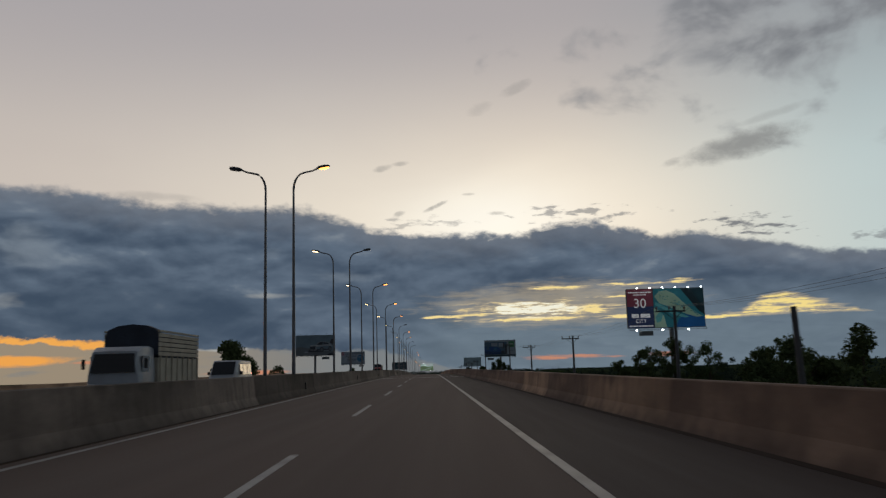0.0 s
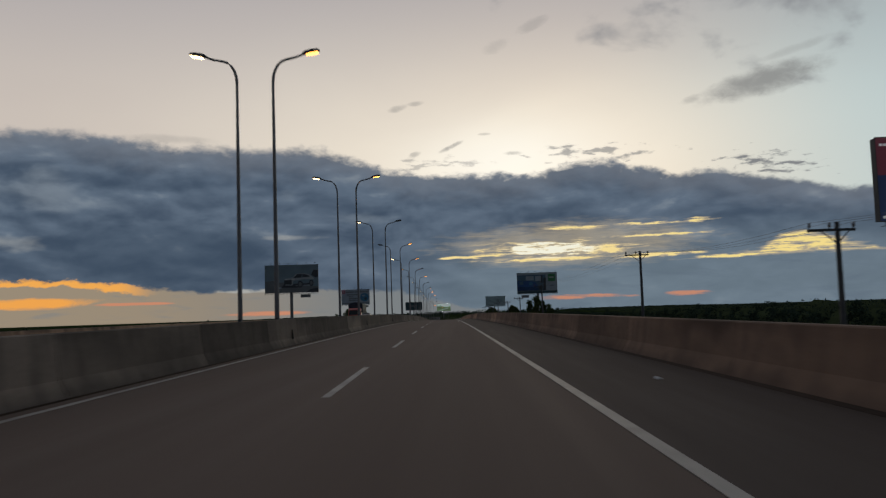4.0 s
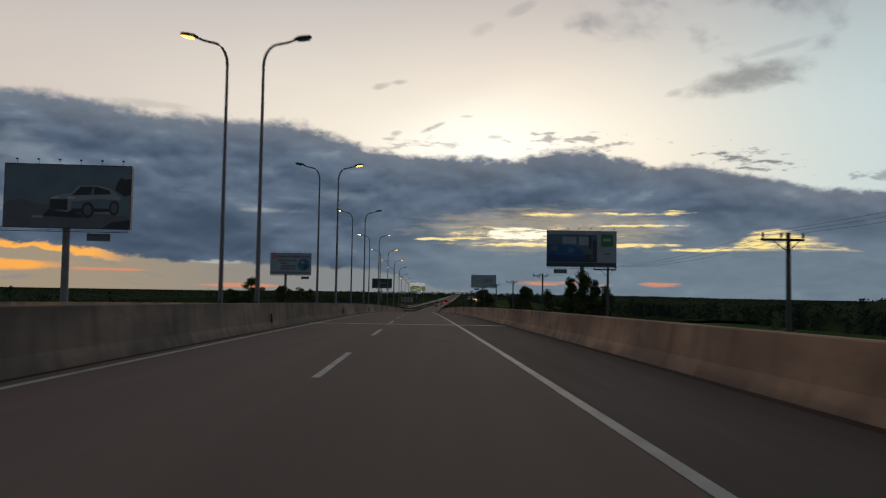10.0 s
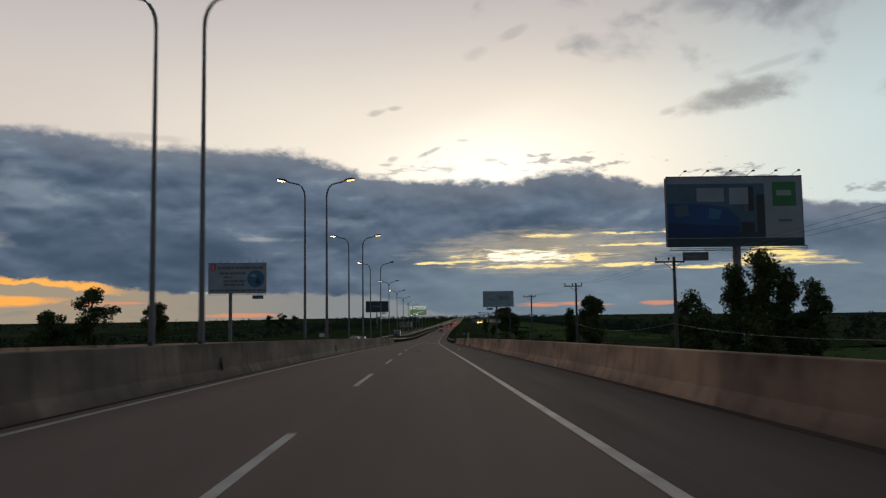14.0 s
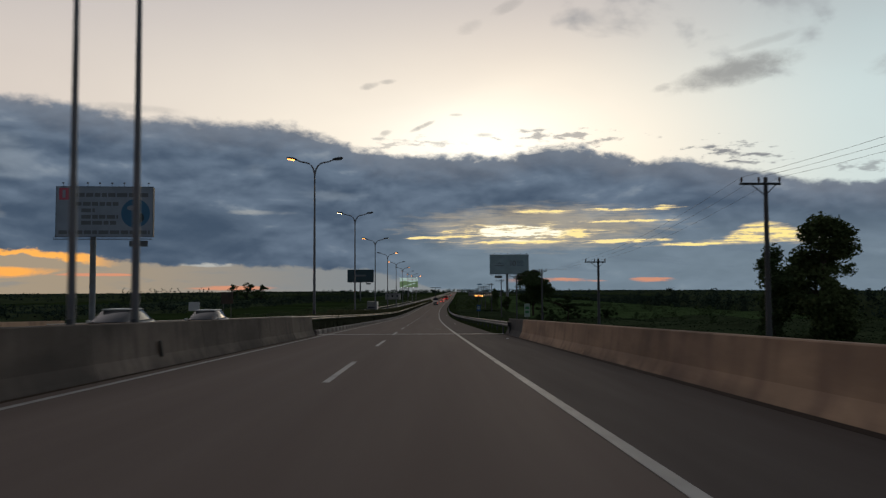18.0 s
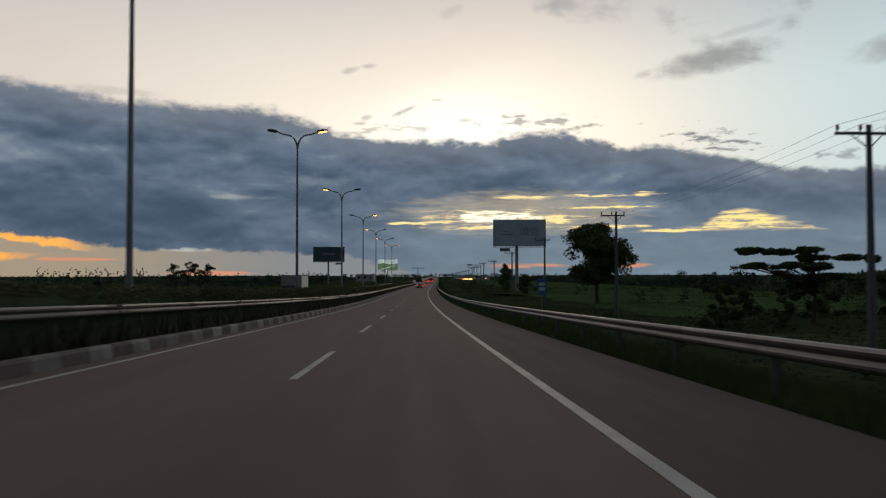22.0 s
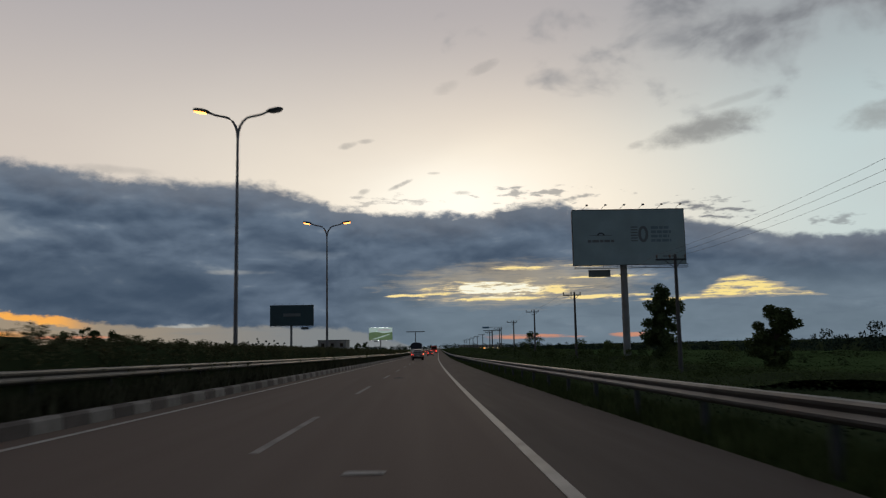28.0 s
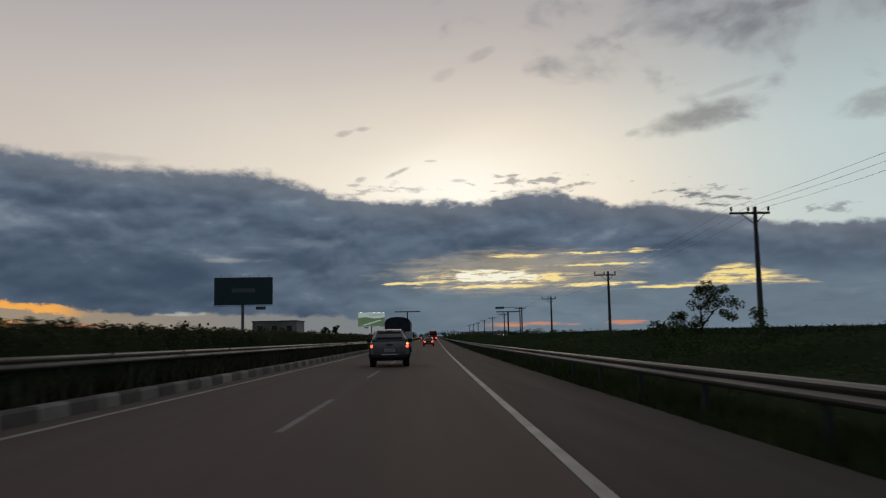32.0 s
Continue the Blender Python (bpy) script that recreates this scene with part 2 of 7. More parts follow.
    for a0, e0, wa, we, tilt in ((6.3, 3.95, 4.8, 0.5, 0.0), (5.4, 4.35, 3.4, 0.24, 0.0), (0.8, 3.64, 2.6, 0.14, 0.01), (6.4, 3.3, 5.0, 0.15, 0.0), (9.4, 3.98, 3.0, 0.2, 0.0), (7.5, 5.42, 1.9, 0.17, 0.0),
                                 (13.2, 4.64, 3.4, 0.11, 0.0), (12.6, 5.45, 2.4, 0.1, 0.0), (16.0, 5.5, 1.2, 0.14, 0.0), (12.7, 3.26, 3.2, 0.15, 0.0), (17.8, 2.98, 2.4, 0.12, 0.0), (10.2, 3.8, 2.0, 0.12, 0.0)):
        q = ma("ADD", patch(a0, e0, wa, we, tilt), ma("MULTIPLY", torn, 1.7 if we > 0.3 else 1.5))
        q = ma("MAXIMUM", q, -4.0)
        best = q if best is None else ma("MAXIMUM", best, q)
    roof = curve(az, [(-180, 0), (14.6, 2.7), (15.6, 2.98), (19.2, 3.22), (20.8, 3.85), (21.9, 4.5), (23.2, 4.15), (25.0, 3.6), (26.8, 2.95), (27.8, 2.6), (180, 0)], -180, 180, 0, 6)
    roof = ma("ADD", roof, ma("ADD", ma("MULTIPLY", streak3, 1.0), ma("MULTIPLY", c_streak2, 0.8)))
    floor_e = ma("ADD", 2.9, ma("MULTIPLY", c_fine, 0.28))
    peak = ma("MULTIPLY", ma("MINIMUM", ma("MULTIPLY", ma("SUBTRACT", el, floor_e), 2.0), ma("SUBTRACT", roof, el)), 2.6)
    peak = ma("MINIMUM", peak, ma("ADD", 0.6, ma("MULTIPLY", torn, 1.1)))
    best = ma("MAXIMUM", best, peak)
    haze_y = step(ma("ADD", patch(7.5, 4.3, 10.5, 1.9), ma("MULTIPLY", torn, 0.4)), 0.0, 1.0)
    bank_col = mix(ma("MULTIPLY", haze_y, 0.4), bank_col, rgb(212, 192, 156))
    bank_col = mix(ma("MULTIPLY", step(best, -0.3, 0.6), 0.7), bank_col, rgb(212, 192, 156))
    bank_col = mix(step(best, 0.35, 0.85), bank_col, mix(step(az, 11.0, 19.0), rgb(255, 229, 158), rgb(253, 228, 148)))
    core = ma("MULTIPLY", step(best, 0.35, 0.95), step(patch(6.0, 4.0, 3.8, 0.75), 0.0, 0.6))
    bank_col = mix(core, bank_col, rgb(255, 252, 232))
    # under the bank: a cream gap to the south, lit orange
    low = curve(az, [(-180, 2), (-40, 2.6), (-28.4, 2.6), (-21.9, 2.1), (-16.6, 1.75), (-11, 1.6), (-6, 1.4), (-2, 0.6), (2, 0.0), (10, -0.5), (60, -0.5), (180, 2)], -180, 180, -1, 5)
    low = ma("ADD", low, ma("ADD", ma("MULTIPLY", c_lump, 1.3), ma("MULTIPLY", c_fine, 0.95)))
    under = step(ma("SUBTRACT", low, el), -0.14, 0.2)
    gap = mix(step(az, -24.0, -4.0), rgb(160, 145, 125), rgb(128, 133, 136))
    gap = mix(ma("MULTIPLY", step(c_streak, 0.02, 0.2), 0.5), gap, rgb(128, 133, 136))
    for a0, e0, wa, we, col in ((-28.8, 1.2, 5.4, 0.4, rgb(250, 172, 84)), (-22.5, 1.05, 3.5, 0.12, rgb(208, 142, 112)), (-14.0, 0.15, 3.0, 0.2, rgb(208, 142, 112)), (-15.5, 1.75, 2.2, 0.22, rgb(176, 176, 172))):
        m = ma("ADD", patch(a0, e0, wa, we), ma("ADD", ma("MULTIPLY", c_streak, 2.4), ma("MULTIPLY", c_fine, 0.8)))
        gap = mix(step(m, 0.0, 0.9), gap, col)
    d_low = ma("SUBTRACT", low, el)
    hug = ma("SUBTRACT", 1.0, ma("POWER", ma("ABSOLUTE", ma("DIVIDE", ma("SUBTRACT", d_low, 0.2), 0.26)), 2.0))
    hug = ma("MULTIPLY", step(ma("ADD", hug, ma("MULTIPLY", c_fine, 1.2)), 0.1, 0.8), step(ma("MULTIPLY", az, -1.0), 20.5, 23.5))
    gap = mix(hug, gap, rgb(252, 178, 88))
    bank_col = mix(under, bank_col, gap)
    for a0, wa in ((8.4, 4.2), (15.0, 1.5)):
        m = ma("ADD", patch(a0, 0.62, wa, 0.17), ma("MULTIPLY", torn, 0.9))
        bank_col = mix(ma("MULTIPLY", step(m, -0.1, 1.1), 0.9), bank_col, rgb(208, 142, 112))
    total = mix(bank, clear, bank_col)
    ground = step(el, -0.6, -0.1)
    total = mix(ground, (0.02, 0.022, 0.02, 1), total)
    bg = nt.nodes.new("ShaderNodeBackground")
    ln(total, bg.inputs[0])
    bg.inputs[1].default_value = 1.0
    out = nt.nodes.new("ShaderNodeOutputWorld")
    ln(bg.outputs[0], out.inputs[0])
    w.cycles.sampling_method = "MANUAL"
    w.cycles.sample_map_resolution = 512


make_world()
sun_data = bpy.data.lights.new("sun", "SUN")
sun_data.energy, sun_data.angle, sun_data.color = 0.1, radians(12), (1.0, 0.78, 0.52)
sun = new("sun", sun_data)
_a, _e = radians(SUN_AZ), radians(SUN_EL)
_d = Vector((math.sin(_a) * math.cos(_e), math.cos(_a) * math.cos(_e), math.sin(_e)))
sun.matrix_world = look(_d * 200, (0, 0, 0))


# ---------------------------------------------------------------- materials
def mat(name, base, rough=0.7, var=0.25, scale=3.0, fine=40.0, bump=0.15, metal=0.0, stain=None, stain_scale=0.35, stain_amt=0.5, stretch=(1, 1, 1), rand=0.0, streak=None, blotch=None, emit=None, emit_k=0.0, spec=0.5, coord="Object", weather=None):
    m = bpy.data.materials.new(name)
    m.use_nodes = True
    nt = m.node_tree
    b = nt.nodes["Principled BSDF"]
    ln = nt.links.new
    b.inputs["Roughness"].default_value, b.inputs["Metallic"].default_value = rough, metal
    b.inputs["Specular IOR Level"].default_value = spec
    tc = nt.nodes.new("ShaderNodeTexCoord")
    mp = nt.nodes.new("ShaderNodeMapping")
    mp.inputs["Scale"].default_value = stretch
    ln(tc.outputs[coord], mp.inputs[0])

    def tex(sc, det=4.0):
        n = nt.nodes.new("ShaderNodeTexNoise")
        n.inputs["Scale"].default_value, n.inputs["Detail"].default_value = sc, det
        ln(mp.outputs[0], n.inputs["Vector"])
        return n.outputs[0]

    def mixc(f, a, c, blend="MIX"):
        n = nt.nodes.new("ShaderNodeMix")
        n.data_type, n.blend_type = "RGBA", blend
        for k, v in ((0, f), (6, a), (7, c)):
            if hasattr(v, "is_linked"):
                ln(v, n.inputs[k])
            else:
                n.inputs[k].default_value = v
        return n.outputs[2]

    def rng(v, lo, hi, a=0.0, c=1.0):
        n = nt.nodes.new("ShaderNodeMapRange")
        ln(v, n.inputs[0])
        for k, q in ((1, lo), (2, hi), (3, a), (4, c)):
            n.inputs[k].default_value = q
        return n.outputs[0]

    base = tuple(base) + (1,)
    dark = tuple(c * (1 - var) for c in base[:3]) + (1,)
    lite = tuple(min(1, c * (1 + var)) for c in base[:3]) + (1,)
    big, small = tex(scale), tex(fine, 3.0)
    col = mixc(rng(big, 0.3, 0.7), dark, lite)
    col = mixc(rng(small, 0.3, 0.7, 0.0, 0.5), col, mixc(0.5, dark, base))
    if stain:
        col = mixc(rng(tex(stain_scale, 6.0), 0.48, 0.66, 0.0, stain_amt), col, tuple(stain) + (1,))
    if streak:
        m2 = nt.nodes.new("ShaderNodeMapping")
        m2.inputs["Scale"].default_value = (1.0, 1.6, 0.3)
        ln(tc.outputs[coord], m2.inputs[0])
        n2 = nt.nodes.new("ShaderNodeTexNoise")
        n2.inputs["Scale"].default_value, n2.inputs["Detail"].default_value = 1.6, 5.0
        ln(m2.outputs[0], n2.inputs["Vector"])
        col = mixc(rng(n2.outputs[0], 0.5, 0.66, 0.0, 0.6), col, tuple(streak) + (1,))
    if blotch:
        m3 = nt.nodes.new("ShaderNodeMapping")
        m3.inputs["Scale"].default_value = (1.0, 0.35, 1.1)
        ln(tc.outputs[coord], m3.inputs[0])
        n3 = nt.nodes.new("ShaderNodeTexNoise")
        n3.inputs["Scale"].default_value, n3.inputs["Detail"].default_value = 0.55, 7.0
        ln(m3.outputs[0], n3.inputs["Vector"])
        col = mixc(rng(n3.outputs[0], 0.52, 0.74, 0.0, 0.6), col, tuple(blotch) + (1,))
    if weather:
        # dirt that washes down from the top edge and splashes up from the foot, in uneven stretches
        sep = nt.nodes.new("ShaderNodeSeparateXYZ")
        ln(tc.outputs["Generated"], sep.inputs[0])
        m4 = nt.nodes.new("ShaderNodeMapping")
        m4.inputs["Scale"].default_value = (1.0, 1.0, 0.25)
        ln(tc.outputs[coord], m4.inputs[0])
        edge, stretch_n = nt.nodes.new("ShaderNodeTexNoise"), nt.nodes.new("ShaderNodeTexNoise")
        for n4, sc, det in ((edge, 1.3, 7.0), (stretch_n, 0.13, 3.0)):
            n4.inputs["Scale"].default_value, n4.inputs["Detail"].default_value = sc, det
            ln(m4.outputs[0], n4.inputs["Vector"])

        def calc(op, a, c):
            n = nt.nodes.new("ShaderNodeMath")
            n.operation = op
            for k, v in ((0, a), (1, c)):
                if hasattr(v, "is_linked"):
                    ln(v, n.inputs[k])
                else:
                    n.inputs[k].default_value = v
            return n.outputs[0]
        wob = rng(edge.outputs[0], 0.25, 0.75, -0.28, 0.28)
        z = calc("ADD", sep.outputs["Z"], wob)
        down = calc("MULTIPLY", rng(z, 0.72, 1.02, 0.0, 0.85), rng(stretch_n.outputs[0], 0.44, 0.6))
        up = rng(calc("ADD", sep.outputs["Z"], calc("MULTIPLY", wob, 0.5)), 0.3, 0.06, 0.0, 0.75)
        col = mixc(calc("MAXIMUM", down, up), col, tuple(weather) + (1,))
    if rand:
        oi = nt.nodes.new("ShaderNodeObjectInfo")
        hs = nt.nodes.new("ShaderNodeHueSaturation")
        ln(rng(oi.outputs["Random"], 0, 1, 1 - rand, 1 + rand), hs.inputs["Value"])
        ln(col, hs.inputs["Color"])
        col = hs.outputs[0]
    ln(col, b.inputs["Base Color"])
    ln(rng(small, 0.2, 0.8, max(0.02, rough - 0.08), min(1, rough + 0.1)), b.inputs["Roughness"])
    if bump:
        bp = nt.nodes.new("ShaderNodeBump")
        bp.inputs["Strength"].default_value, bp.inputs["Distance"].default_value = bump, 0.02
        ln(small, bp.inputs["Height"])
        ln(bp.outputs[0], b.inputs["Normal"])
    if emit:
        b.inputs["Emission Color"].default_value = tuple(emit) + (1,)
        b.inputs["Emission Strength"].default_value = emit_k
        m.cycles.emission_sampling = "NONE"
    return m


ASPHALT = mat("asphalt", (0.146, 0.11, 0.092), 0.85, 0.07, 0.25, 2.0, 0.05, stain=(0.114, 0.088, 0.075), stain_scale=0.42, stain_amt=0.45, stretch=(1, 0.018, 1), spec=0.12)
SHOULDER_R = mat("hard_shoulder_asphalt", (0.09, 0.071, 0.062), 0.88, 0.1, 0.3, 3.0, 0.08, stain=(0.078, 0.062, 0.054), stain_scale=0.3, stain_amt=0.4, stretch=(1, 0.05, 1), spec=0.15)
TAR = mat("tar_stain", (0.026, 0.022, 0.02), 0.7, 0.3, 1.5, 12.0, 0.05, spec=0.2)
LIT_WINDOW = mat("lit_window", (0.7, 0.6, 0.45), 0.4, 0.05, 5.0, 30.0, 0.0, emit=(1.0, 0.72, 0.4), emit_k=1.6)
SHOULDER = mat("shoulder_asphalt", (0.039, 0.034, 0.031), 0.68, 0.25, 0.3, 25.0, 0.3, stain=(0.06, 0.05, 0.042), stain_scale=0.15, stretch=(1, 0.15, 1), spec=0.3)
PAINT = mat("road_paint", (0.36, 0.34, 0.31), 0.6, 0.2, 1.2, 18.0, 0.1, stain=(0.2, 0.18, 0.165), stain_scale=1.3, stain_amt=0.55)
PAINT_WORN = mat("worn_road_paint", (0.2, 0.18, 0.165), 0.7, 0.3, 1.2, 18.0, 0.1, stain=(0.1, 0.085, 0.075), stain_scale=1.6, stain_amt=0.7)
JOINT = mat("joint_steel", (0.5, 0.48, 0.45), 0.45, 0.15, 2.0, 18.0, 0.1, stain=(0.3, 0.27, 0.24), stain_scale=1.3, stain_amt=0.4)
# median parapet: stained, on a darker base than the outer parapet
CONCRETE_L = mat("dark_median_concrete", (0.185, 0.15, 0.125), 0.88, 0.25, 0.6, 9.0, 0.25, stain=(0.05, 0.045, 0.042), stain_scale=0.45, stain_amt=0.5, stretch=(1, 0.4, 1.4), rand=0.28, spec=0.2, streak=(0.085, 0.07, 0.06), blotch=(0.045, 0.04, 0.037), weather=(0.06, 0.052, 0.046))
CONCRETE = mat("barrier_concrete", (0.47, 0.305, 0.195), 0.85, 0.2, 0.7, 9.0, 0.25, stain=(0.16, 0.1, 0.075), stain_scale=0.45, stain_amt=0.5, stretch=(1, 0.5, 1.4), rand=0.16, spec=0.25, streak=(0.22, 0.135, 0.1), blotch=(0.1, 0.062, 0.048), weather=(0.115, 0.074, 0.055))
# uneven wear, plus the early stretch's shade put into the base colour
CONCRETE_SHADED = mat("weathered_shaded_concrete", (0.25, 0.165, 0.118), 0.88, 0.25, 0.6, 9.0, 0.25, stain=(0.12, 0.08, 0.06), stain_scale=0.4, stain_amt=0.6, stretch=(1, 0.5, 1.4), rand=0.2, spec=0.2, streak=(0.15, 0.1, 0.075), blotch=(0.09, 0.058, 0.045), weather=(0.085, 0.058, 0.046))
# the same for the median side: darker panels with shade in their colour
CONCRETE_L_SHADED = mat("shaded_median_concrete", (0.115, 0.095, 0.082), 0.9, 0.25, 0.6, 9.0, 0.25, stain=(0.05, 0.044, 0.04), stain_scale=0.4, stain_amt=0.5, stretch=(1, 0.4, 1.4), rand=0.2, spec=0.15, streak=(0.07, 0.06, 0.052), blotch=(0.045, 0.04, 0.037), weather=(0.045, 0.04, 0.036))
SOOT = mat("sooty_concrete", (0.05, 0.045, 0.042), 0.9, 0.35, 0.9, 9.0, 0.2, stain=(0.12, 0.1, 0.085), stain_scale=0.8)
DIRT = mat("road_dust", (0.06, 0.044, 0.035), 0.95, 0.4, 0.8, 9.0, 0.3, stain=(0.06, 0.045, 0.035), stain_scale=0.6, stretch=(1, 0.3, 1), spec=0.1)
GRIME = mat("parapet_grime", (0.12, 0.077, 0.057), 0.95, 0.5, 1.2, 7.0, 0.2, stain=(0.1, 0.072, 0.056), stain_scale=1.4, stain_amt=0.7, spec=0.1)
DECK = mat("deck_concrete", (0.2, 0.19, 0.18), 0.88, 0.2, 0.5, 8.0, 0.2, stain=(0.1, 0.09, 0.08))
KERB_LIGHT = mat("kerb_whitewash", (0.225, 0.208, 0.19), 0.85, 0.2, 1.5, 14.0, 0.2, stain=(0.12, 0.1, 0.09), stain_scale=1.2, stain_amt=0.7, rand=0.25)
KERB_DARK = mat("kerb_faded_red", (0.105, 0.086, 0.078), 0.88, 0.3, 1.5, 14.0, 0.2, stain=(0.06, 0.055, 0.05), stain_scale=1.2, rand=0.2)
GALV = mat("galvanised_steel", (0.145, 0.14, 0.132), 0.46, 0.15, 1.5, 25.0, 0.04, metal=0.9, stain=(0.2, 0.17, 0.14), stain_scale=0.6, stain_amt=0.5)
GALV_B = mat("dull_galvanised_steel", (0.125, 0.12, 0.112), 0.48, 0.18, 1.5, 25.0, 0.04, metal=0.85, stain=(0.15, 0.12, 0.1), stain_scale=0.6, stain_amt=0.5)
POLE = mat("painted_pole_steel", (0.16, 0.16, 0.17), 0.45, 0.15, 1.0, 20.0, 0.05, metal=0.5, stain=(0.25, 0.2, 0.16), stain_scale=0.5, stain_amt=0.4)
DARK_METAL = mat("dark_steel", (0.05, 0.055, 0.06), 0.55, 0.2, 2.0, 20.0, 0.08, metal=0.4)
POST = mat("billboard_post_steel", (0.22, 0.23, 0.24), 0.55, 0.2, 0.6, 10.0, 0.08, metal=0.3, stain=(0.13, 0.09, 0.07), stain_scale=0.4, stain_amt=0.4)
UTIL = mat("weathered_pole_concrete", (0.085, 0.085, 0.088), 0.85, 0.2, 1.0, 15.0, 0.2, stain=(0.08, 0.075, 0.07), stain_scale=0.6)
CERAMIC = mat("brown_porcelain", (0.1, 0.06, 0.045), 0.3, 0.1, 5.0, 30.0, 0.0)
WIRE = mat("wire_aluminium", (0.09, 0.09, 0.095), 0.5, 0.1, 5.0, 30.0, 0.0, metal=0.5)
EARTH = mat("median_earth", (0.03, 0.026, 0.02), 0.95, 0.4, 0.5, 5.0, 0.3, stain=(0.022, 0.026, 0.012), stain_scale=0.6, spec=0.0)
PALE_CABLE = mat("pale_cable_sheath", (0.3, 0.3, 0.3), 0.5, 0.1, 5.0, 30.0, 0.0)
SOIL = mat("field_grass", (0.026, 0.042, 0.015), 0.95, 0.45, 0.03, 1.3, 0.4, stain=(0.034, 0.044, 0.017), stain_scale=0.012, stain_amt=0.6, spec=0.0)
LEAF = mat("leaf_dark", (0.072, 0.1, 0.045), 0.75, 0.45, 0.5, 4.0, 0.0, spec=0.0)
LEAF_B = mat("leaf_olive", (0.085, 0.11, 0.045), 0.75, 0.45, 0.5, 4.0, 0.0, spec=0.0)
LEAF_FAR = mat("woodland_leaf", (0.04, 0.06, 0.045), 0.85, 0.4, 0.05, 0.8, 0.0, spec=0.0)
LEAF_SCRUB = mat("scrub_leaf", (0.042, 0.062, 0.032), 0.85, 0.35, 0.06, 0.9, 0.0, spec=0.0)
LEAF_FIELD = mat("field_leaf", (0.058, 0.092, 0.036), 0.85, 0.3, 0.05, 0.9, 0.0, spec=0.0)
LEAF_WEED = mat("weed_leaf", (0.09, 0.12, 0.048), 0.8, 0.4, 0.25, 3.0, 0.0, spec=0.0)
LEAF_HEDGE = mat("hedge_leaf", (0.118, 0.118, 0.06), 0.8, 0.3, 0.6, 3.0, 0.0, spec=0.0)
# for sheets under the leaves: shade between leaves put into the colour
LEAF_SHADE = mat("leaf_shade", (0.042, 0.056, 0.028), 0.95, 0.4, 0.08, 1.0, 0.0, spec=0.0)
GRASS = mat("verge_grass", (0.07, 0.09, 0.036), 0.85, 0.45, 0.8, 6.0, 0.0, spec=0.0)
GRASS_DARK = mat("dusty_dark_weeds", (0.085, 0.086, 0.055), 0.9, 0.4, 0.8, 6.0, 0.0, spec=0.0)
BARK = mat("bark", (0.07, 0.055, 0.042), 0.9, 0.35, 3.0, 18.0, 0.4, stretch=(1, 1, 0.25), spec=0.0)
RUBBER = mat("tyre_rubber", (0.018, 0.018, 0.018), 0.8, 0.25, 3.0, 30.0, 0.2)
RIM_M = mat("alloy_rim", (0.35, 0.35, 0.36), 0.35, 0.15, 5.0, 30.0, 0.0, metal=0.9)
CHROME = mat("chrome_trim", (0.6, 0.6, 0.6), 0.2, 0.1, 5.0, 30.0, 0.0, metal=1.0)
GLASS = mat("tinted_glass", (0.012, 0.014, 0.016), 0.1, 0.1, 2.0, 20.0, 0.0, spec=0.35)
BRONZE = mat("bronze_car_paint", (0.29, 0.27, 0.262), 0.26, 0.1, 2.0, 60.0, 0.02, metal=0.55, stain=(0.2, 0.18, 0.17), stain_scale=1.0, stain_amt=0.3)
BLACK_PLASTIC = mat("black_plastic", (0.02, 0.02, 0.021), 0.6, 0.2, 4.0, 40.0, 0.05)
WHITE_PAINT = mat("white_vehicle_paint", (0.62, 0.62, 0.6), 0.4, 0.1, 1.0, 20.0, 0.02, stain=(0.4, 0.37, 0.33), stain_scale=0.8, stain_amt=0.4)
CAB_GREY = mat("pale_grey_cab_paint", (0.3, 0.335, 0.37), 0.4, 0.12, 1.0, 20.0, 0.02, stain=(0.2, 0.2, 0.2), stain_scale=0.8, stain_amt=0.5)
RED_PAINT = mat("red_vehicle_paint", (0.4, 0.03, 0.025), 0.4, 0.15, 1.0, 20.0, 0.02, stain=(0.2, 0.03, 0.03), stain_scale=0.8)
DARK_PAINT = mat("dark_vehicle_paint", (0.05, 0.05, 0.055), 0.35, 0.15, 1.0, 20.0, 0.02)
CANVAS = mat("dark_canvas", (0.03, 0.038, 0.055), 0.9, 0.3, 1.5, 14.0, 0.25)
TIN = mat("brown_sheet_metal", (0.09, 0.062, 0.045), 0.7, 0.25, 1.2, 12.0, 0.1, metal=0.2, stain=(0.05, 0.04, 0.035), stain_scale=1.5)
BOX_GREY = mat("dull_box_panel", (0.2, 0.2, 0.18), 0.6, 0.15, 0.8, 12.0, 0.05, stain=(0.12, 0.11, 0.1), stain_scale=0.6, stain_amt=0.6)
TAN = mat("tan_slats", (0.38, 0.35, 0.28), 0.8, 0.2, 1.5, 14.0, 0.15)
RED_LENS = mat("red_tail_lens", (0.4, 0.01, 0.01), 0.3, 0.1, 5.0, 30.0, 0.0, emit=(1.0, 0.05, 0.03), emit_k=7.0)
AMBER_LENS = mat("amber_lens", (0.5, 0.16, 0.02), 0.3, 0.1, 5.0, 30.0, 0.0, emit=(1.0, 0.3, 0.05), emit_k=4.0)
HEAD_LENS = mat("headlamp_lens", (0.7, 0.7, 0.7), 0.2, 0.05, 5.0, 30.0, 0.0, emit=(1.0, 0.95, 0.85), emit_k=4.0)
LAMP_WARM = mat("sodium_lens", (0.7, 0.45, 0.2), 0.3, 0.05, 5.0, 30.0, 0.0, emit=(1.0, 0.33, 0.065), emit_k=6.0)
LAMP_PALE = mat("pale_lamp_lens", (0.8, 0.7, 0.55), 0.3, 0.05, 5.0, 30.0, 0.0, emit=(1.0, 0.68, 0.33), emit_k=7.0)
